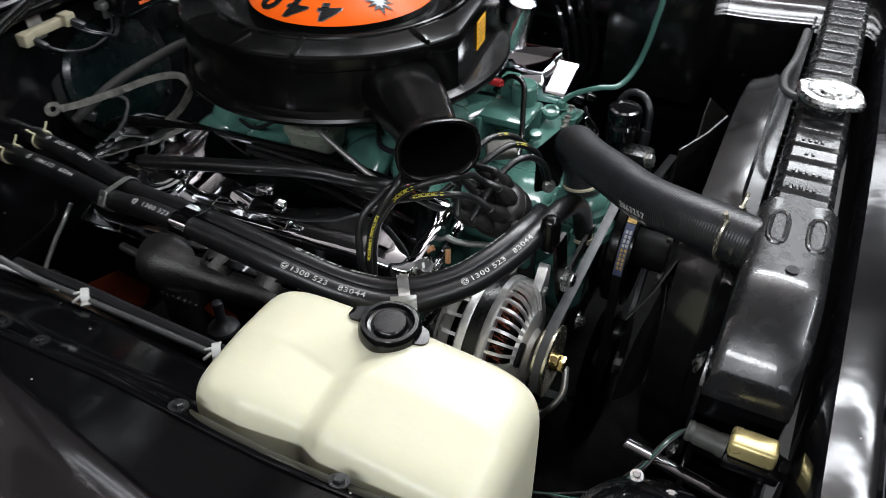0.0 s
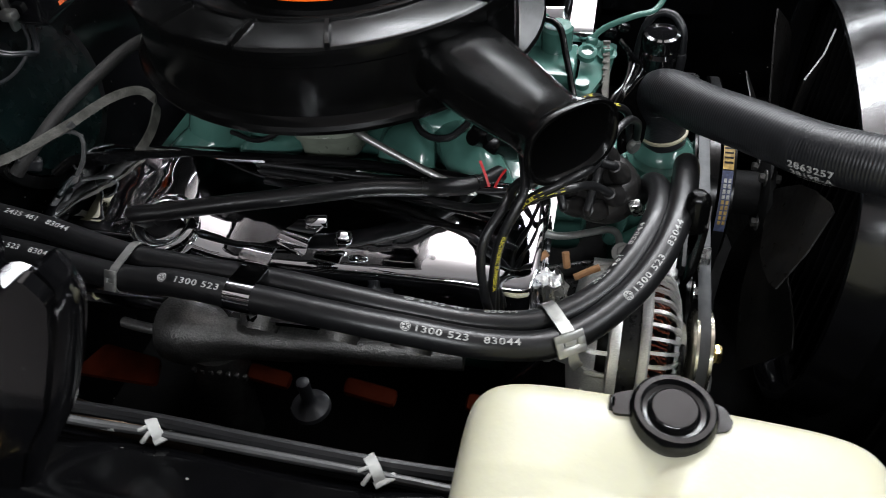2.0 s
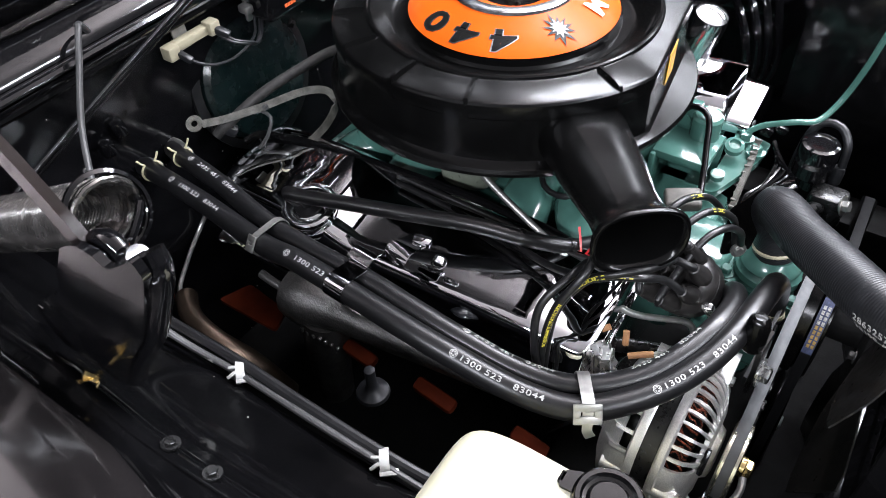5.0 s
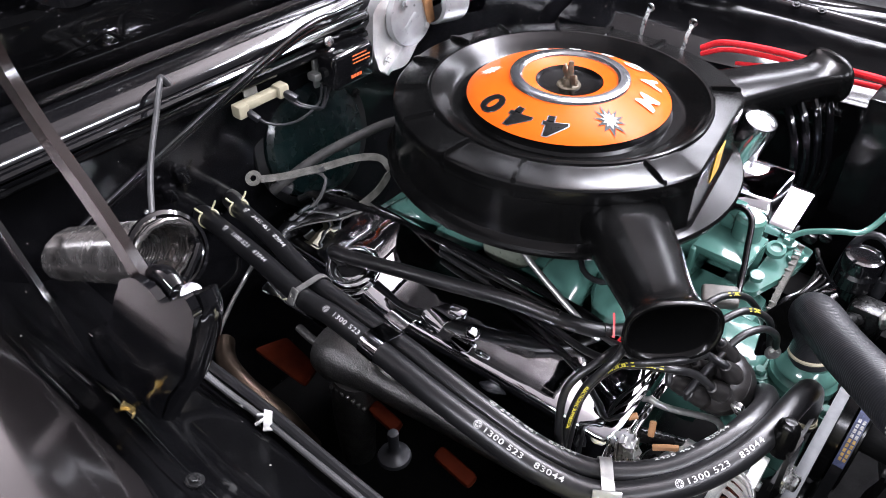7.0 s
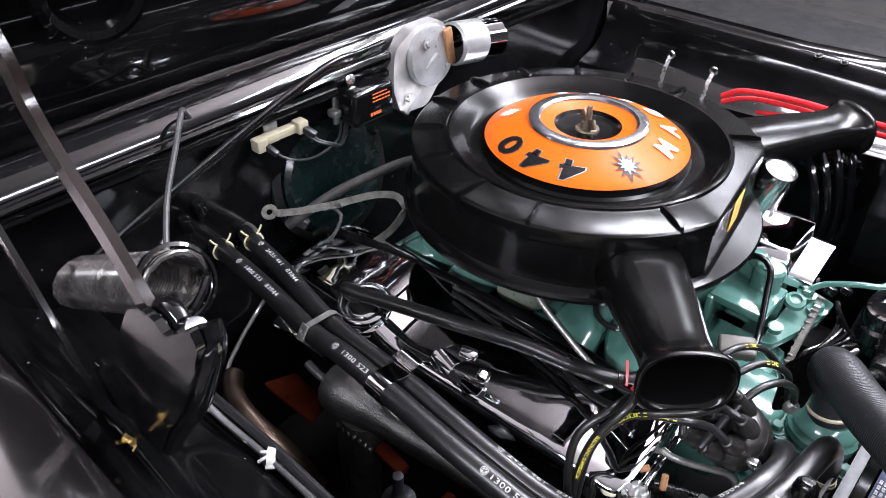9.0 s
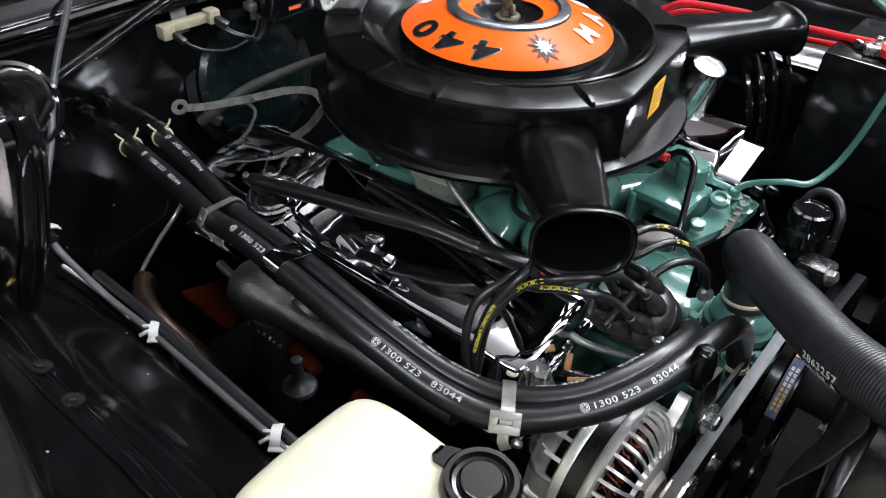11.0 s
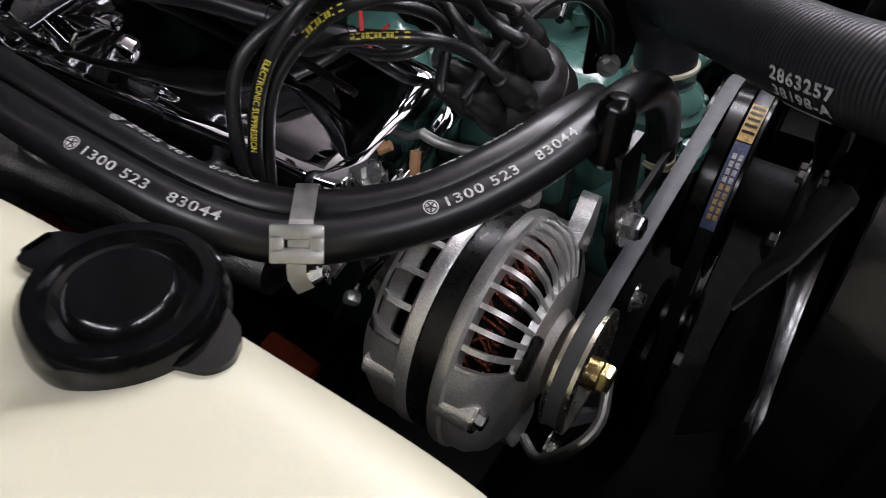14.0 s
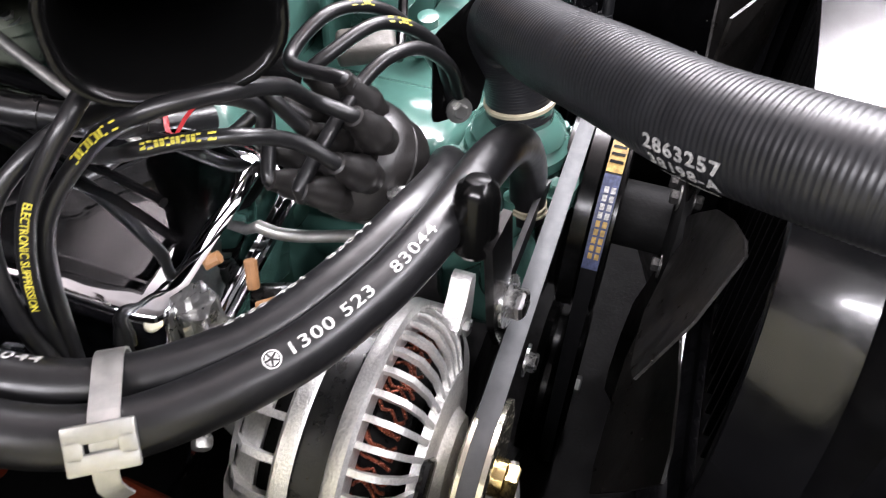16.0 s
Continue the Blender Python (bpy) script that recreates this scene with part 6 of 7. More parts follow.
from_boot([(0.300, -0.165, 0.842), (0.318, -0.128, 0.848), (0.338, -0.098, 0.826), (0.345, -0.082, 0.790), (0.345, -0.070, 0.765)], [(0.45, 0.018, (0.2, -0.5, 0.85))])
from_boot([(0.280, -0.170, 0.838), (0.288, -0.130, 0.850), (0.308, -0.092, 0.836), (0.326, -0.064, 0.795), (0.328, -0.040, 0.760)], [(0.5, 0.018, (0.2, -0.5, 0.85))])
from_boot([(0.272, -0.190, 0.815), (0.25, -0.205, 0.800), (0.20, -0.207, 0.789), (0.10, -0.200, 0.787), (-0.05, -0.195, 0.786)])
from_boot([(0.325, -0.170, 0.836), (0.340, -0.135, 0.840), (0.352, -0.104, 0.815), (0.354, -0.084, 0.782)])
from_boot([(0.278, -0.205, 0.846), (0.245, -0.175, 0.846), (0.205, -0.135, 0.81), (0.19, -0.118, 0.78)], (), 0.0042, (), 8)
coil = thing("ignition_coil", "black ignition coil beside the carburettor", "ignition coil", (0.178, -0.11, 0.73))
bm = bmesh.new()
lathe(bm, [(0.022, -0.06), (0.022, 0.0), (0.018, 0.004), (0.010, 0.006), (0.009, 0.022), (0, 0.022)], (0.19, -0.12, 0.79), (-0.3, -0.5, 0.4), 24)
part("case", bm, SATIN, coil)
bm = bmesh.new()
ribbon(bm, [(0.198, -0.185, 0.812), (0.206, -0.195, 0.80), (0.213, -0.205, 0.785)], 0.0026, 0.0015, (1, 0.3, 0))
ribbon(bm, [(0.213, -0.205, 0.785), (0.220, -0.195, 0.80), (0.226, -0.19, 0.808)], 0.0022, 0.0015, (1, 0.3, 0))
part("tag", bm, RED_WIRE, coil, "red wire tag")
# coil bracket between the leads and the thermostat
tray = thing("coil_bracket", "dull grey coil bracket beside the leads", "bracket", (0.31, -0.06, 0.74))
bm = bmesh.new()
rbox(bm, (0.270, -0.045, 0.781), (0.044, 0.030, 0.016), 0.005, pose(0, 0, 0, 8, -6, 25), 3)
part("clamp", bm, surface("dull_beige_casting", (0.09, 0.085, 0.075), 0.55, 0.3, 0.3, 60, 0.3, 500), tray, "dull beige clamp")
plate = thing("lead_bracket", "black sheet metal lead bracket", "bracket", (0.345, -0.09, 0.74))
bm = bmesh.new()
prism(bm, rounded([(0.0, 0.0), (0.035, 0.005), (0.055, 0.075), (0.04, 0.085), (0.005, 0.06)], 0.005, 2), pose(0.335, -0.085, 0.755, 75, 0, 38), 0.002)
part("plate", bm, SATIN, plate)
bm = bmesh.new()
bolt(bm, (0.352, -0.076, 0.765), (0.6, -0.75, 0.2), 0.010, 0.006)
part("bolt", bm, ZINC, plate)

# fuel line and breather hose
line = thing("fuel_line", "bare steel fuel line along the engine", "pipe", (0.07, -0.19, 0.83))
bm = bmesh.new()
tube(bm, [(0.050, -0.165, 0.835), (0.072, -0.185, 0.832), (0.13, -0.200, 0.812), (0.20, -0.212, 0.786), (0.255, -0.219, 0.762), (0.278, -0.217, 0.749), (0.296, -0.208, 0.742), (0.318, -0.195, 0.738), (0.338, -0.183, 0.733), (0.348, -0.178, 0.715), (0.350, -0.185, 0.68)], 0.0040, 12, 0.005)
part("pipe", bm, ZINC, line)
pump = thing("fuel_pump", "dark fuel pump with short rubber hose", "fuel pump", (0.33, -0.22, 0.62))
bm = bmesh.new()
lathe(bm, [(0.0, 0.0), (0.034, 0.0), (0.038, 0.012), (0.034, 0.024), (0.030, 0.04), (0.0, 0.042)], (0.315, -0.21, 0.625), (0, -0.4, 0.9), 28)
tube(bm, [(0.27, -0.235, 0.705), (0.31, -0.215, 0.700), (0.36, -0.195, 0.695)], 0.009, 12)
part("body", bm, CRACKLE, pump)
bm = bmesh.new()
rbox(bm, (0.352, -0.192, 0.70), (0.012, 0.016, 0.044), 0.003, pose(0, 0, 0, 20, 0, 20))
bolt(bm, (0.352, -0.205, 0.722), (0, -0.5, 1), 0.012, 0.008)
part("fitting", bm, ZINC, pump, "grey steel fitting")
hose = thing("breather_hose", "black rubber breather hose from the cap to the carburettor", "hose", (-0.14, -0.30, 0.79))
bm = bmesh.new()
tube(bm, [(-0.120, -0.297, 0.780), (-0.132, -0.302, 0.792), (-0.138, -0.304, 0.797), (-0.11, -0.300, 0.800), (-0.05, -0.288, 0.808), (0.02, -0.272, 0.814), (0.10, -0.250, 0.818), (0.155, -0.230, 0.808), (0.195, -0.200, 0.792), (0.215, -0.165, 0.780)], 0.0092, 18, 0.006)
part("hose", bm, RUBBER, hose)
for q, d in (((0.15, -0.232, 0.8095), (0.9, 0.35, -0.2)), ((0.196, -0.199, 0.7915), (0.6, 0.7, -0.3))):
    bm = bmesh.new()
    lathe(bm, [(0.0090, -0.003), (0.0104, -0.003), (0.0104, 0.003), (0.0090, 0.003)], q, d, 20)
    part("clamp", bm, CRACKLE, hose)
loom = thing("wiring_loom", "black taped wiring loom beside the valve cover", "wiring", (-0.26, -0.22, 0.78))
for pts, r in (([(-0.285, -0.235, 0.775), (-0.255, -0.222, 0.790), (-0.16, -0.205, 0.793), (-0.05, -0.196, 0.795), (0.08, -0.190, 0.795), (0.2, -0.2, 0.792)], 0.0055),
               ([(-0.27, -0.222, 0.782), (-0.2, -0.205, 0.784), (-0.05, -0.186, 0.786), (0.15, -0.182, 0.788), (0.25, -0.205, 0.785)], 0.004),
               ([(0.05, -0.220, 0.798), (0.12, -0.238, 0.800), (0.19, -0.248, 0.798), (0.25, -0.262, 0.798)], 0.003)):
    bm = bmesh.new()
    tube(bm, pts, r, 10)
    part("cable", bm, PLASTIC, loom)
bm = bmesh.new()
tube(bm, [(-0.253, -0.236, 0.792), (-0.252, -0.232, 0.776), (-0.225, -0.235, 0.768), (-0.262, -0.250, 0.772)], 0.0014, 6)
part("wire_hook", bm, RUBBER, loom)
foil = thing("heat_foil", "crumpled bright foil wrap by the valve cover", "foil", (0.275, -0.325, 0.70))
bm = bmesh.new()
rnd = random.Random(11)
rings = []
for k in range(10):
    t = k / 9
    c = Vector((0.284 + 0.014 * t, -0.298 + 0.004 * t, 0.772 - 0.085 * t))
    rings.append([c + Vector(((0.012 + rnd.uniform(-0.006, 0.006)) * math.cos(a), (0.012 + rnd.uniform(-0.006, 0.006)) * math.sin(a), rnd.uniform(-0.003, 0.003))) for a in (2 * math.pi * j / 12 for j in range(12))])
loft(bm, rings)
part("wrap", bm, FOIL, foil, "", 15)
for k in range(8):
    bm = bmesh.new()
    a, b = rnd.uniform(-0.012, 0.014), rnd.uniform(-0.016, 0.010)
    ribbon(bm, [(0.286 + a, -0.300 + b, 0.782 - rnd.uniform(0, 0.014)), (0.290 + a * 1.1, -0.304 + b, 0.752), (0.296 + a * 0.8, -0.304 + b * 1.2, 0.716), (0.300 + a, -0.303 + b, 0.690)], rnd.uniform(0.003, 0.006), 0.0006, (rnd.uniform(-1, 1), 1, 0.2), 0.008)
    part("foil_strip", bm, FOIL, foil)

wire = thing("alternator_lead", "glossy black twisted lead below the hoses", "wire", (0.34, -0.35, 0.74))
bm = bmesh.new()
tube(bm, [(0.318, -0.330, 0.745), (0.300, -0.326, 0.715), (0.280, -0.320, 0.673), (0.245, -0.310, 0.600), (0.206, -0.296, 0.522), (0.19, -0.29, 0.47)], 0.0032, 8, 0.004, True, (0, 0, 1), 0.75)
part("lead", bm, BODY, wire)
bm = bmesh.new()
tube(bm, [(0.318, -0.326, 0.742), (0.302, -0.323, 0.712), (0.278, -0.324, 0.670), (0.248, -0.307, 0.602), (0.204, -0.299, 0.520), (0.188, -0.288, 0.47)], 0.0026, 8, 0.004)
part("lead", bm, BODY, wire)
bm = bmesh.new()
rbox(bm, (0.290, -0.328, 0.690), (0.011, 0.009, 0.010), 0.003, pose(0, 0, 0, 20, 30, 35))
part("connector", bm, ZINC, wire, "bright steel connector")
stubs = thing("spark_plug_leads", "tan cloth-wrapped lead stubs beside crumpled foil", "wire", (0.30, -0.27, 0.75))
for p, d, n in (((0.272, -0.268, 0.766), (0.5, 0.3, 0.35), 0.018), ((0.297, -0.264, 0.764), (-0.1, 0.2, 0.5), 0.016), ((0.318, -0.272, 0.758), (0.7, 0.35, 0.2), 0.026)):
    bm = bmesh.new()
    q, e = Vector(p), Vector(d).normalized()
    tube(bm, [q - e * n / 2, q + Vector((0, 0, 0.0006)), q + e * n / 2], 0.0036, 10, 0.004)
    part("stub", bm, TAN, stubs)

# ---------------------------------------------------------------- left side of the bay
steer = thing("steering_pump", "black power steering reservoir with a screw cap", "power steering pump", (0.385, 0.215, 0.56))
bm = bmesh.new()
lathe(bm, [(0.05, 0.56), (0.055, 0.60), (0.05, 0.66), (0.022, 0.675), (0.020, 0.70)], (0.385, 0.21, 0), (0, 0, 1), 28)
part("reservoir", bm, BODY, steer)
bm = bmesh.new()
lathe(bm, [(0.023, 0.70), (0.0265, 0.704), (0.0265, 0.724), (0.0225, 0.729), (0.0265, 0.733), (0.0265, 0.748), (0.0245, 0.753), (0.020, 0.7545), (0.018, 0.752), (0.0, 0.752)], (0.380, 0.226, 0.006), (0.0, -0.05, 1), 28)
part("cap", bm, BODY, steer, "gloss black screw cap")
bm = bmesh.new()
tube(bm, [(0.355, 0.235, 0.60), (0.352, 0.236, 0.68), (0.358, 0.240, 0.735), (0.372, 0.243, 0.757), (0.394, 0.240, 0.758), (0.410, 0.228, 0.742), (0.414, 0.220, 0.71)], 0.0060, 12)
part("return_hose", bm, HOSE, steer, "grey rubber return hose")
bm = bmesh.new()
lathe(bm, [(0.0085, 0.0), (0.009, 0.02), (0.0075, 0.026), (0.0, 0.026)], (0.412, 0.216, 0.685), (0, 0.05, 1), 16)
part("hose_end", bm, HOSE, steer)
bm = bmesh.new()
tube(bm, [(0.39, 0.085, 0.705), (0.40, 0.12, 0.70), (0.41, 0.15, 0.68)], 0.010, 12)
rbox(bm, (0.415, 0.165, 0.68), (0.05, 0.04, 0.05), 0.008, None, 2)
part("pump_bracket", bm, CRACKLE, steer)
bm = bmesh.new()
for p in ((0.435, 0.15, 0.70), (0.43, 0.18, 0.675)):
    bolt(bm, p, (1, -0.2, 0.4), 0.015, 0.01)
parts("bolt", bm, ZINC, steer)

breather = thing("breather_can", "chrome breather can on a valve cover", "breather", (0.165, 0.205, 0.80))
bm = bmesh.new()
lathe(bm, [(0.012, 0.0), (0.014, 0.012), (0.021, 0.016), (0.0275, 0.022), (0.0275, 0.026), (0.0255, 0.03), (0.0255, 0.086), (0.0225, 0.097), (0.012, 0.102), (0, 0.103)], (0.168, 0.205, 0.805), (0.28, -0.12, 0.95), 32)
part("can", bm, CHROME_SOFT, breather)
pipe = thing("vacuum_line", "turquoise painted steel line rising from the engine", "pipe", (0.30, 0.16, 0.78))
bm = bmesh.new()
tube(bm, [(0.285, 0.150, 0.760), (0.303, 0.157, 0.778), (0.340, 0.160, 0.796), (0.366, 0.180, 0.796), (0.381, 0.205, 0.815), (0.391, 0.215, 0.850), (0.398, 0.215, 0.890), (0.402, 0.222, 0.940), (0.38, 0.26, 0.985), (0.30, 0.36, 0.99)], 0.0042, 12)
part("pipe", bm, TEAL, pipe)
pcv = thing("heat_riser_hose", "thin black hose looping over the intake", "hose", (0.24, 0.02, 0.79))
bm = bmesh.new()
tube(bm, [(0.205, 0.075, 0.800), (0.222, 0.088, 0.822), (0.248, 0.080, 0.820), (0.262, 0.050, 0.795), (0.275, 0.015, 0.770), (0.285, -0.02, 0.76)], 0.0042, 12)
part("hose", bm, PLASTIC, pcv)
spring = thing("throttle_spring", "small red return spring", "spring", (0.195, 0.06, 0.81))
bm = bmesh.new()
pts = [(0.190 + 0.018 * t / 40, 0.075 + 0.005 * math.sin(t * 0.9), 0.815 + 0.005 * math.cos(t * 0.9)) for t in range(60)]
tube(bm, pts, 0.0010, 6, 0.004)
part("coil", bm, RED_WIRE, spring)

battery = thing("battery", "black car battery with cable terminals", "battery", (0.375, 0.44, 0.70))
bm = bmesh.new()
rbox(bm, (0.375, 0.445, 0.80), (0.170, 0.19, 0.20), 0.006)
part("case", bm, PLASTIC, battery)
bm = bmesh.new()
rbox(bm, (0.345, 0.385, 0.908), (0.03, 0.022, 0.014), 0.003, pose(0, 0, 0, 0, 0, 20))
rbox(bm, (0.325, 0.400, 0.906), (0.022, 0.014, 0.012), 0.003, pose(0, 0, 0, 0, 0, 60))
bolt(bm, (0.345, 0.392, 0.915), (0, 0, 1), 0.011, 0.009)
parts("terminal", bm, STEEL, battery, "bright terminal clamp")
bm = bmesh.new()
lathe(bm, [(0.016, 0.0), (0.017, 0.010), (0.012, 0.014), (0, 0.014)], (0.367, 0.385, 0.905), (0, 0, 1), 24)
part("terminal_cap", bm, RED_WIRE, battery, "red terminal cap")
cables = thing("red_cables", "red battery cables along the inner fender", "wiring", (0.0, 0.5, 0.8))
for k, pts in enumerate(([(-0.02, 0.500, 0.835), (0.02, 0.495, 0.858), (0.11, 0.485, 0.872), (0.20, 0.455, 0.885), (0.30, 0.41, 0.905), (0.345, 0.39, 0.915)],
                         [(-0.02, 0.505, 0.822), (0.03, 0.50, 0.846), (0.12, 0.485, 0.860), (0.22, 0.46, 0.868), (0.30, 0.43, 0.885)],
                         [(0.05, 0.49, 0.830), (0.15, 0.46, 0.862), (0.24, 0.44, 0.893), (0.33, 0.40, 0.91)])):
    bm = bmesh.new()
    tube(bm, pts, 0.0055 - 0.001 * k, 10)
    part("cable", bm, RED_WIRE, cables)
bellows = thing("wiring_loom", "black corrugated cables by the battery", "wiring", (0.22, 0.34, 0.7))
for k in range(4):
    bm = bmesh.new()
    y = 0.36 + 0.024 * k
    tube(bm, [(0.10 + 0.02 * k, y + 0.03, 0.86), (0.17 + 0.015 * k, y + 0.01, 0.85), (0.215 + 0.01 * k, y - 0.01, 0.79), (0.225 + 0.01 * k, y, 0.70), (0.21, y, 0.60)], 0.0060, 8)
    part("cable", bm, BODY, bellows)

# ---------------------------------------------------------------- firewall fittings
reg = thing("voltage_regulator", "black voltage regulator with orange print", "voltage regulator", (-0.33, -0.065, 0.85))
bm = bmesh.new()
rbox(bm, (-0.320, -0.093, 0.926), (0.044, 0.080, 0.056), 0.009, None, 3)
part("case", bm, BODY, reg)
bm = bmesh.new()
rbox(bm, (-0.344, -0.092, 0.924), (0.006, 0.088, 0.062), 0.002)
rbox(bm, (-0.342, -0.090, 0.960), (0.010, 0.064, 0.016), 0.002, pose(0, 0, 0, 0, 20, 0))
rbox(bm, (-0.334, -0.142, 0.918), (0.018, 0.014, 0.012), 0.003)
part("base", bm, ZINC, reg, "grey mounting base")
bm = bmesh.new()
lathe(bm, [(0.004, 0.0), (0.008, 0.0), (0.008, 0.003), (0.0, 0.005)], (-0.332, -0.112, 0.962), (1, 0, 0.4), 14)
part("screw", bm, STEEL, reg)
bm = bmesh.new()
rnd = random.Random(8)
for k, w in enumerate((0.034, 0.040, 0.038)):
    for q in range(int(w / 0.006)):
        rbox(bm, (-0.2976, -0.097 + 0.006 * q, 0.944 - 0.0055 * k), (0.0006, rnd.uniform(0.0035, 0.0055), 0.0017))
for q in range(4):
    rbox(bm, (-0.2976, -0.102 + 0.0055 * q, 0.914), (0.0006, 0.0042, 0.0046))
parts("print_line", bm, ORANGE_PRINT, reg, "orange printed marks", 35, 0.0)
ballast = thing("ballast_resistor", "ivory ceramic ballast resistor with wires", "resistor", (-0.35, -0.24, 0.918))
bm = bmesh.new()
rbox(bm, (-0.336, -0.2405, 0.921), (0.014, 0.074, 0.012), 0.002)
rbox(bm, (-0.332, -0.275, 0.919), (0.018, 0.017, 0.018), 0.002)
rbox(bm, (-0.332, -0.206, 0.922), (0.018, 0.017, 0.018), 0.002)
part("ceramic", bm, CERAMIC, ballast)
bm = bmesh.new()
ribbon(bm, [(-0.346, -0.245, 0.905), (-0.347, -0.245, 0.925), (-0.352, -0.243, 0.945)], 0.022, 0.002, (0, 1, 0))
part("bracket", bm, ZINC, ballast)
for y, e in ((-0.266, -0.16), (-0.206, -0.150), (-0.201, -0.145)):
    bm = bmesh.new()
    tube(bm, [(-0.322, y, 0.914), (-0.305, y + 0.006, 0.905), (-0.300, y + 0.03, 0.892), (-0.31, (y + e) / 2 + 0.02, 0.880), (-0.32, e + 0.01, 0.885), (-0.335, e + 0.03, 0.90)], 0.0020, 8)
    part("wire", bm, HOSE, ballast)
bm = bmesh.new()
rbox(bm, (-0.318, -0.266, 0.912), (0.020, 0.009, 0.008), 0.002, pose(0, 0, 0, 0, 25, 15))
rbox(bm, (-0.318, -0.201, 0.916), (0.020, 0.011, 0.009), 0.002, pose(0, 0, 0, 0, 25, 25))
parts("plug", bm, HOSE, ballast, "grey wire plugs")
wiper = thing("wiper_motor", "pale die-cast wiper motor on the firewall", "wiper motor", (-0.33, 0.05, 0.86))
bm = bmesh.new()
prism(bm, rounded([(-0.03, 0.855), (0.03, 0.850), (0.075, 0.90), (0.085, 0.955), (0.06, 0.985), (0.0, 0.985), (-0.04, 0.96), (-0.045, 0.90)], 0.012, 3), Matrix(((0, 0, 1, -0.345), (1, 0, 0, 0), (0, 1, 0, 0), (0, 0, 0, 1))), 0.022)
rbox(bm, (-0.325, -0.01, 0.875), (0.03, 0.05, 0.008), 0.002, pose(0, 0, 0, 40, 0, 0))
part("gearbox", bm, ALLOY, wiper, "bright stamped gearbox plate")
bm = bmesh.new()
lathe(bm, [(0.046, 0.0), (0.048, 0.004), (0.046, 0.012), (0.030, 0.016), (0.0, 0.016)], (-0.322, 0.030, 0.935), (1, 0, 0.1), 36)
bolt(bm, (-0.306, 0.012, 0.962), (1, 0, 0.1), 0.009, 0.005)
bolt(bm, (-0.306, 0.056, 0.915), (1, 0, 0.1), 0.009, 0.005)
rbox(bm, (-0.307, 0.022, 0.930), (0.008, 0.034, 0.010), 0.003, pose(0, 0, 0, 35, 0, 0))
part("gear_cover", bm, WHITEPAINT, wiper, "pale grey round cover")
bm = bmesh.new()
lathe(bm, [(0.030, 0.0), (0.034, 0.004), (0.034, 0.055), (0.030, 0.060)], (-0.31, 0.070, 0.945), (0.1, 1, -0.12), 32)
part("motor_can", bm, WHITEPAINT, wiper, "white motor can")
bm = bmesh.new()
lathe(bm, [(0.031, 0.058), (0.031, 0.098), (0.026, 0.104), (0, 0.104)], (-0.31, 0.070, 0.945), (0.1, 1, -0.12), 32)
part("motor_end", bm, CHROME, wiper, "black chromed motor end")
bm = bmesh.new()
rbox(bm, (-0.306, 0.062, 0.945), (0.008, 0.018, 0.062), 0.003, pose(0, 0, 0, 12, 0, 0))
part("terminal_board", bm, TAN, wiper, "tan terminal board")
bm = bmesh.new()
bolt(bm, (-0.322, -0.012, 0.872), (1, 0, 0), 0.013, 0.007)
parts("screw", bm, STEEL, wiper)

wiper.location += Vector((0, 0.012, 0.022))
gstrap = thing("ground_strap", "braided ground strap with a ring terminal", "ground strap", (-0.317, -0.286, 0.823))
bm = bmesh.new()
lathe(bm, [(0.0045, 0.0), (0.0115, 0.0), (0.0115, 0.002), (0.0045, 0.002), (0.0045, 0.0)], (-0.321, -0.282, 0.819), (0.35, -0.45, 0.8), 24)
part("ring", bm, BRAID, gstrap, "dull ring terminal")
bm = bmesh.new()
ribbon(bm, [(-0.308, -0.279, 0.822), (-0.285, -0.258, 0.826), (-0.25, -0.222, 0.836), (-0.222, -0.175, 0.842), (-0.20, -0.150, 0.838), (-0.186, -0.150, 0.822), (-0.184, -0.175, 0.804), (-0.190, -0.205, 0.792), (-0.200, -0.220, 0.782)], 0.010, 0.003, (-0.3, 0.4, 1), 0.006)
part("braid", bm, BRAID, gstrap)
tape = thing("wiring_loom", "grey taped wiring loom to the firewall", "wiring", (-0.29, -0.25, 0.81))
bm = bmesh.new()
tube(bm, [(-0.300, -0.268, 0.800), (-0.285, -0.250, 0.818), (-0.265, -0.205, 0.842), (-0.245, -0.150, 0.856), (-0.226, -0.098, 0.864), (-0.20, -0.05, 0.86)], 0.0072, 12)
part("taped_run", bm, CLOTH, tape)
bm = bmesh.new()
tube(bm, [(-0.262, -0.225, 0.832), (-0.240, -0.220, 0.822), (-0.238, -0.235, 0.800), (-0.246, -0.245, 0.786)], 0.0026, 8)
rbox(bm, (-0.254, -0.222, 0.832), (0.024, 0.009, 0.008), 0.002, pose(0, 0, 0, 0, -20, 35))
part("grey_wire", bm, GREYHOSE, tape, "grey wire with a crimp")
bm = bmesh.new()
rbox(bm, (-0.290, -0.255, 0.806), (0.026, 0.014, 0.014), 0.003, pose(0, 0, 0, 0, 30, 40))
part("plug", bm, HOSE, tape)
brace_rod = thing("cowl_brace", "black flat brace rod across the firewall", "brace", (-0.34, -0.14, 0.97))
bm = bmesh.new()
BR = [(-0.322, -0.056, 0.999), (-0.317, -0.110, 0.999), (-0.316, -0.160, 0.999), (-0.314, -0.25, 0.975), (-0.308, -0.42, 0.920), (-0.302, -0.53, 0.884)]
ribbon(bm, BR, 0.014, 0.004, (0.5, 0.3, 0.9))
for s in (-1, 1):
    tube(bm, [(x + s * 0.003, y + s * 0.0015, z + s * 0.0058) for x, y, z in BR], 0.0042, 12, 0.01)
part("rod", bm, BODY, brace_rod)
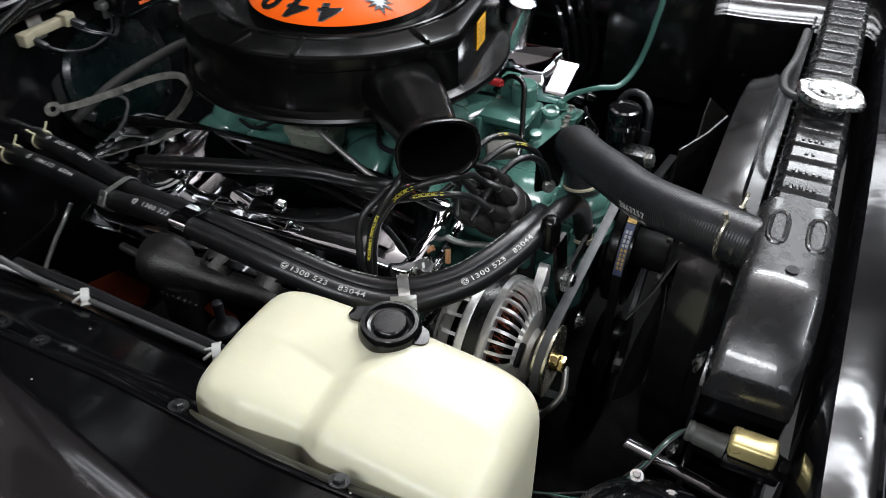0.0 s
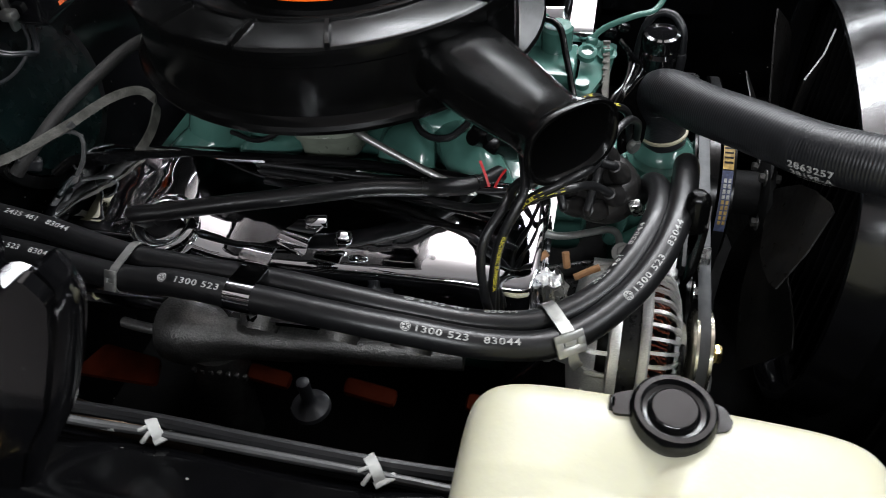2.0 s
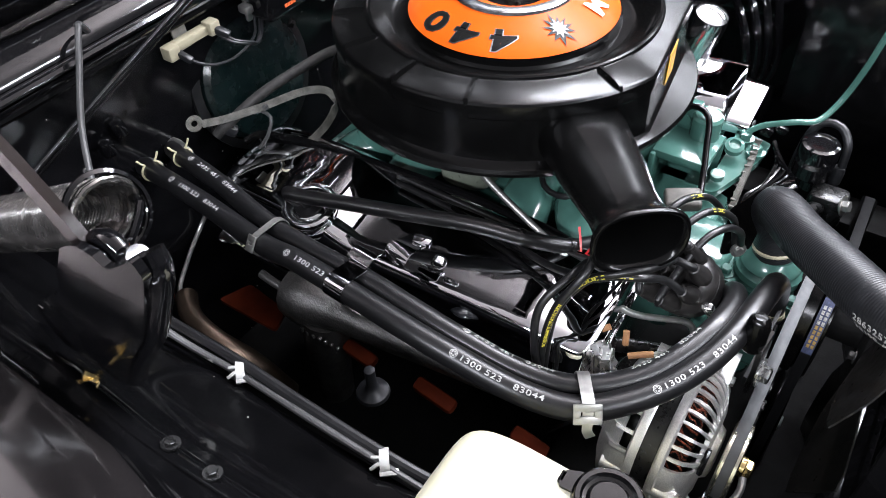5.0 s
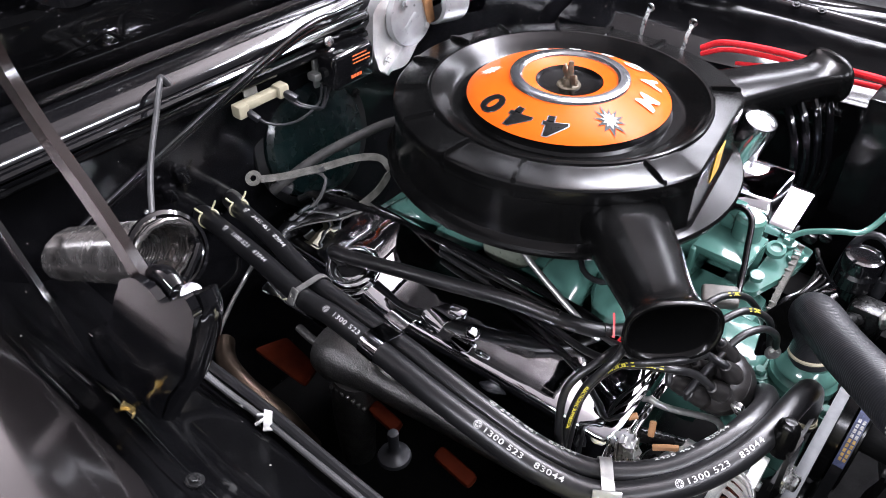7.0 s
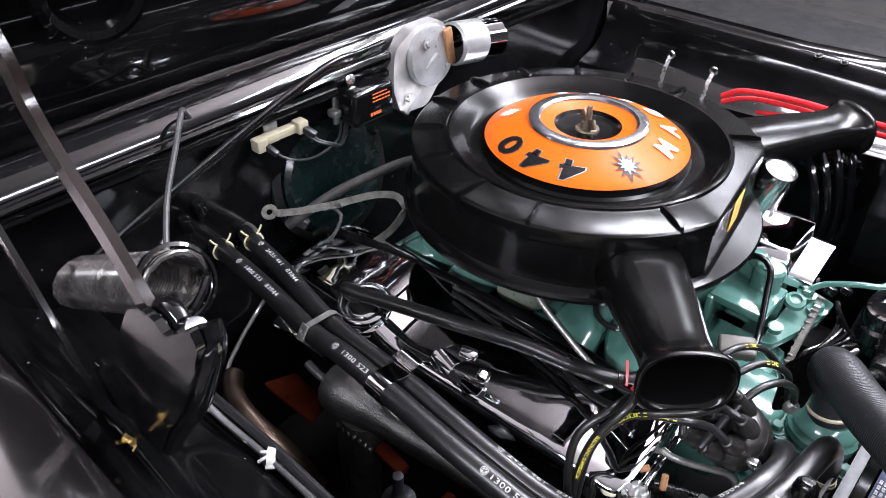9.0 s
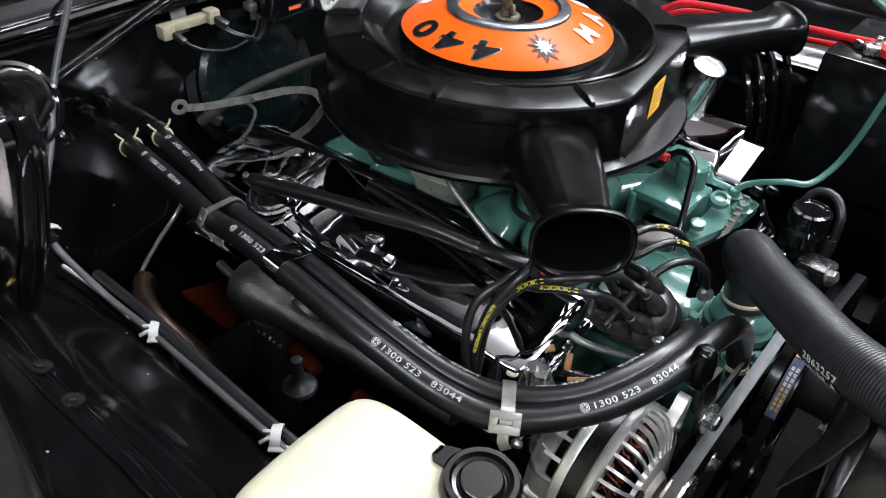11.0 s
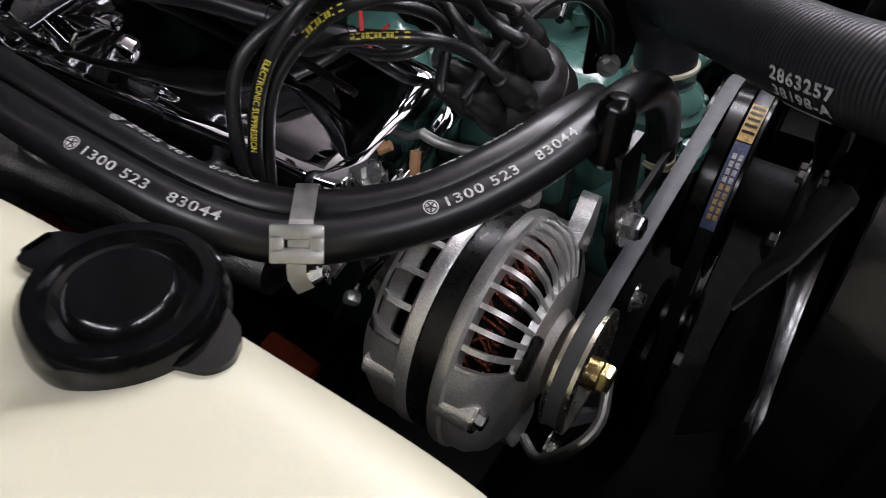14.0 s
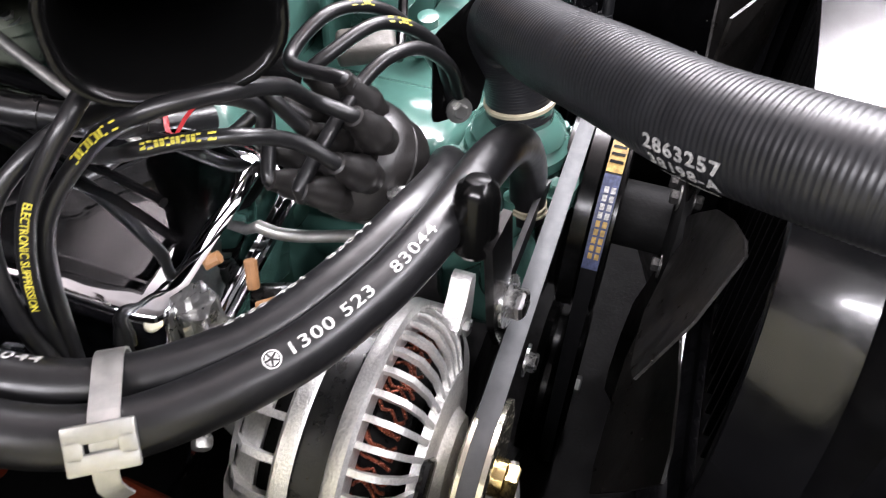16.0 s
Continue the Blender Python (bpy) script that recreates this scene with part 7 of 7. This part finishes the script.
misc = thing("heater_inlet", "black heater inlet fittings on the firewall", "fitting", (-0.36, -0.33, 0.70))
bm = bmesh.new()
tube(bm, [(-0.40, -0.328, 0.755), (-0.37, -0.338, 0.768), (-0.34, -0.346, 0.781)], 0.010, 14)
tube(bm, [(-0.38, -0.290, 0.770), (-0.35, -0.299, 0.781), (-0.31, -0.315, 0.795)], 0.0095, 14)
part("pipe", bm, ZINC, misc)
bm = bmesh.new()
rnd = random.Random(21)
for k in range(2, 9):
    rbox(bm, (-0.362 + rnd.uniform(-0.01, 0.01), -0.30 - 0.03 * k, 0.86 - 0.012 * k + rnd.uniform(-0.02, 0.02)), (0.02, 0.018, 0.024), 0.005, pose(0, 0, 0, rnd.uniform(-30, 30), rnd.uniform(-30, 30), rnd.uniform(-30, 30)))
parts("fitting", bm, BODY, misc)
blower = thing("heater_blower", "dark blower housing on the firewall", "blower", (-0.35, -0.12, 0.72))
bm = bmesh.new()
lathe(bm, [(0.0, 0.012), (0.06, 0.012), (0.088, 0.008), (0.095, 0.0), (0.095, -0.03)], (-0.36, -0.13, 0.80), (1, 0, 0.2), 32)
part("housing", bm, surface("dark_green_black_plastic", (0.0022, 0.006, 0.006), 0.25, 0, 0.3, 20), blower)
bm = bmesh.new()
lathe(bm, [(0.098, -0.012), (0.112, -0.012), (0.112, -0.006), (0.098, -0.004)], (-0.36, -0.13, 0.80), (1, 0, 0.2), 32)
part("flange", bm, DULL, blower)
for k in range(6):
    bm = bmesh.new()
    a = radians(60 * k + 20)
    bolt(bm, (-0.364 - 0.02 * math.sin(a), -0.13 + 0.105 * math.cos(a), 0.80 + 0.105 * math.sin(a)), (1, 0, 0.2), 0.008, 0.004)
    part("screw", bm, CRACKLE, blower)

# ---------------------------------------------------------------- right inner fender: hinge, clips, washer hose
hinge = thing("hood_hinge", "black hood hinge with a coil spring and lifting arm", "hinge", (0.0, -0.62, 0.89))
bm = bmesh.new()
SIDE = Matrix(((1, 0, 0, 0), (0, 0, 1, -0.628), (0, 1, 0, 0), (0, 0, 0, 1)))
prism(bm, rounded([(-0.085, 0.892), (0.005, 0.892), (0.036, 0.945), (0.072, 0.994), (0.106, 1.055), (0.122, 1.088), (0.117, 1.102), (0.099, 1.087), (0.080, 1.073), (0.071, 1.080), (0.053, 1.080), (0.030, 1.066), (0.0, 1.025), (-0.030, 0.965), (-0.09, 0.928)], 0.005, 3), SIDE, 0.006)
tube(bm, [(0.005, -0.618, 0.895), (0.038, -0.617, 0.945), (0.074, -0.616, 0.996), (0.104, -0.615, 1.052), (0.116, -0.614, 1.082), (0.112, -0.613, 1.094)], 0.0085, 12)
tube(bm, [(0.098, -0.614, 1.083), (0.080, -0.613, 1.070), (0.070, -0.612, 1.076), (0.055, -0.612, 1.074), (0.040, -0.614, 1.058), (0.045, -0.616, 1.030)], 0.0075, 12)
rbox(bm, (0.058, -0.616, 1.010), (0.050, 0.014, 0.030), 0.006)
rbox(bm, (-0.055, -0.600, 0.925), (0.085, 0.050, 0.006), 0.002)
part("plate", bm, BODY, hinge, "gloss black hinge plate with rolled claw")
bm = bmesh.new()
ribbon(bm, [(0.048, -0.618, 1.062), (0.016, -0.618, 1.101), (-0.002, -0.618, 1.120), (-0.033, -0.619, 1.153), (-0.056, -0.620, 1.186), (-0.068, -0.621, 1.220), (-0.10, -0.626, 1.28), (-0.16, -0.632, 1.38)], 0.020, 0.007, (1, 0, 0.4))
part("lifting_arm", bm, surface("worn_brown_black_arm", (0.012, 0.0085, 0.0075), 0.14, 0.0, 0.25, 14, 0.1, 300), hinge, "worn dark lifting arm")
bm = bmesh.new()
ribbon(bm, [(-0.065, -0.640, 0.905), (-0.115, -0.640, 0.98), (-0.18, -0.640, 1.06), (-0.30, -0.642, 1.20)], 0.014, 0.005, (1, 0, 0.6))
part("rear_link", bm, BODY, hinge, "thin black rear link")
bm = bmesh.new()
pts = []
for t in range(0, 36 * 14 + 1):
    a = 2 * math.pi * t / 14
    s = t / (36 * 14)
    pts.append((0.014 - 0.186 * s, -0.584 - 0.006 * s + 0.0255 * math.cos(a), 1.054 - 0.098 * s + 0.0255 * math.sin(a)))
tube(bm, pts, 0.0024, 8, 0.010, False)
part("coil_spring", bm, surface("oiled_spring_steel", (0.24, 0.23, 0.22), 0.22, 0.9, 0.2, 20), hinge, "tight black coil spring")
bm = bmesh.new()
tube(bm, [(-0.172, -0.564, 0.956), (-0.188, -0.576, 0.950), (-0.215, -0.586, 0.938), (-0.24, -0.591, 0.924), (-0.25, -0.593, 0.905)], 0.0042, 8)
tube(bm, [(0.012, -0.562, 1.050), (0.026, -0.565, 1.054), (0.034, -0.58, 1.045), (0.036, -0.60, 1.030)], 0.0032, 8)
parts("spring_hook", bm, BODY, hinge)
bm = bmesh.new()
lathe(bm, [(0.0275, 0.0), (0.0305, 0.001), (0.0305, 0.005), (0.0275, 0.006)], (0.014, -0.584, 1.054), (0.885, 0, 0.465), 32)
part("spring_ring", bm, BODY, hinge)
bm = bmesh.new()
rbox(bm, (0.024, -0.6165, 1.052), (0.010, 0.002, 0.036), 0.0008, pose(0, 0, 0, 0, 22, 0))
part("paint_mark", bm, CERAMIC, hinge, "pale yellow paint mark")
bm = bmesh.new()
lathe(bm, [(0.011, 0.0), (0.011, 0.004), (0.007, 0.008), (0.0, 0.009)], (0.048, -0.612, 1.000), (0, 0.9, 0.3), 18)
lathe(bm, [(0.006, 0.0), (0.006, 0.004), (0.0, 0.006)], (0.012, -0.620, 0.985), (0, 1, 0.3), 14)
parts("rivet", bm, DULL, hinge)
for p in ((0.014, -0.621, 0.988), (0.030, -0.621, 0.998)):
    bm = bmesh.new()
    bolt(bm, p, (0, 1, 0.2), 0.008, 0.006)
    part("bolt", bm, ZINC, hinge)

washer = thing("washer_hose", "thin grey washer hose from cowl to bottle", "hose", (-0.32, -0.38, 1.0))
bm = bmesh.new()
tube(bm, [(-0.345, -0.360, 0.985), (-0.335, -0.372, 1.002), (-0.322, -0.382, 1.003), (-0.310, -0.400, 0.980), (-0.27, -0.447, 0.935), (-0.215, -0.49, 0.895), (-0.165, -0.528, 0.872), (-0.129, -0.549, 0.850), (-0.06, -0.541, 0.815), (0.01, -0.534, 0.803), (0.10, -0.536, 0.806), (0.186, -0.535, 0.803), (0.255, -0.530, 0.79)], 0.0036, 10)
part("hose", bm, GREYHOSE, washer)
for p, turn in (((-0.129, -0.549, 0.855), -35), ((0.010, -0.531, 0.805), 10), ((0.186, -0.532, 0.805), 5)):
    clip = thing("wire_clip", "pale nylon wire clip on the fender lip", "clip", p, "wire clips")
    bm = bmesh.new()
    m = Matrix.Translation(p) @ pose(0, 0, 0, 10, 0, turn + 35) @ Matrix.Scale(0.85, 4)
    ribbon(bm, [(0.0, 0.014, -0.002), (0.0, 0.009, 0.004), (0.0, 0.002, 0.0065), (0.0, -0.005, 0.0055), (0.0, -0.012, 0.0005)], 0.010, 0.0016, (1, 0, 0), 0.002)
    rbox(bm, (0.004, -0.013, 0.0), (0.020, 0.007, 0.003), 0.001)
    rbox(bm, (-0.010, -0.006, 0.003), (0.012, 0.004, 0.003), 0.001, pose(0, 0, 0, 0, -18, 24))
    rbox(bm, (-0.009, 0.003, 0.004), (0.010, 0.0035, 0.003), 0.001, pose(0, 0, 0, 0, -18, -12))
    bmesh.ops.transform(bm, matrix=m, verts=bm.verts)
    part("clip", bm, NYLON, clip)
loomr = thing("wiring_loom", "black wiring loom along the fender lip", "wiring", (0.1, -0.53, 0.80))
bm = bmesh.new()
tube(bm, [(-0.10, -0.527, 0.806), (0.0, -0.525, 0.806), (0.09, -0.527, 0.806), (0.19, -0.526, 0.802), (0.27, -0.515, 0.785)], 0.0055, 10)
part("cable", bm, RUBBER, loomr)
bm = bmesh.new()
tube(bm, [(-0.128, -0.546, 0.812), (-0.08, -0.540, 0.808), (-0.02, -0.538, 0.806)], 0.0024, 8)
part("bright_wire", bm, NYLON, loomr, "pale wire")
oldclip = thing("spring_clip", "tarnished brass spring clip on the fender flange", "clip", (-0.012, -0.642, 0.905))
bm = bmesh.new()
ribbon(bm, [(-0.022, -0.640, 0.907), (-0.015, -0.644, 0.914), (-0.008, -0.640, 0.906), (0.0, -0.644, 0.911)], 0.006, 0.0015, (0, 0.7, 0.7), 0.003)
ribbon(bm, [(-0.014, -0.632, 0.904), (-0.012, -0.642, 0.909), (-0.012, -0.652, 0.915)], 0.004, 0.0015, (1, 0, 0), 0.003)
part("clip", bm, BRASS, oldclip)
bumper = thing("rubber_bumper", "grey rubber bumper on a stud", "bumper", (0.078, -0.428, 0.67))
bm = bmesh.new()
lathe(bm, [(0.0, 0.680), (0.016, 0.680), (0.0195, 0.683), (0.018, 0.687), (0.009, 0.693), (0.006, 0.70), (0.006, 0.725), (0.0, 0.727)], (0.078, -0.428, 0.010), (0, 0, 1), 28)
part("bumper", bm, HOSE, bumper)
brake = thing("brake_line", "thin steel brake line down the firewall", "pipe", (-0.35, -0.31, 0.64))
bm = bmesh.new()
tube(bm, [(-0.34, -0.30, 0.66), (-0.345, -0.315, 0.640), (-0.33, -0.36, 0.62), (-0.305, -0.405, 0.597), (-0.25, -0.42, 0.575), (-0.212, -0.426, 0.557), (-0.20, -0.43, 0.50)], 0.0034, 10)
part("pipe", bm, ZINC, brake)

# ---------------------------------------------------------------- front corner: relay, plug, wires
relay = thing("horn_relay", "gold-plated relay on a black base", "relay", (0.665, -0.425, 0.79))
bm = bmesh.new()
rbox(bm, (0.658, -0.432, 0.824), (0.037, 0.022, 0.018), 0.004, None, 3)
part("cover", bm, surface("gold_zinc_cover", (0.66, 0.56, 0.26), 0.32, 0.6, 0.08, 40), relay, "dull gold relay cover")
bm = bmesh.new()
rbox(bm, (0.660, -0.434, 0.810), (0.044, 0.028, 0.010), 0.002)
rbox(bm, (0.670, -0.440, 0.756), (0.006, 0.024, 0.106), 0.002)
bolt(bm, (0.682, -0.436, 0.815), (0.2, -0.3, 1), 0.011, 0.008)
part("base", bm, SHEET, relay)
plug = thing("wire_plug", "grey ribbed wire plug with teal wires", "connector", (0.622, -0.428, 0.80))
bm = bmesh.new()
lathe(bm, [(0.0, 0.0), (0.0085, 0.0), (0.0095, 0.003), (0.0085, 0.006), (0.0095, 0.009), (0.0095, 0.026), (0.0105, 0.028), (0.0105, 0.033), (0.006, 0.034), (0.006, 0.040)], (0.598, -0.424, 0.828), (1, -0.08, -0.04), 20)
part("body", bm, surface("grey_olive_rubber", (0.045, 0.047, 0.042), 0.5, 0, 0.2, 60), plug)
for k in range(3):
    bm = bmesh.new()
    tube(bm, [(0.599, -0.424, 0.828), (0.588, -0.430 - 0.004 * k, 0.820), (0.570, -0.45 - 0.006 * k, 0.79), (0.545, -0.47 - 0.01 * k, 0.765), (0.50, -0.48, 0.74), (0.47, -0.47, 0.71)], 0.0013, 8)
    part("wire", bm, TEAL if k == 1 else HOSE, plug)
plug.location += Vector((0.008, -0.004, -0.015))
lampcan = thing("lamp_bucket", "black lamp bucket with chrome highlights", "lamp housing", (0.60, -0.52, 0.70))
bm = bmesh.new()
lathe(bm, [(0.0, 0.07), (0.03, 0.07), (0.055, 0.06), (0.07, 0.03), (0.075, 0.0)], (0.61, -0.52, 0.725), (-0.3, 0.15, 0.9), 32)
rbox(bm, (0.63, -0.455, 0.785), (0.14, 0.012, 0.006), 0.002, pose(0, 0, 0, 0, 0, -10))
part("bucket", bm, BODY, lampcan)
bm = bmesh.new()
for k in range(3):
    bolt(bm, (0.58 + 0.03 * k, -0.475 - 0.004 * k, 0.790 - 0.004 * k), (0, -0.2, 1), 0.006, 0.004)
parts("screw", bm, STEEL, lampcan)
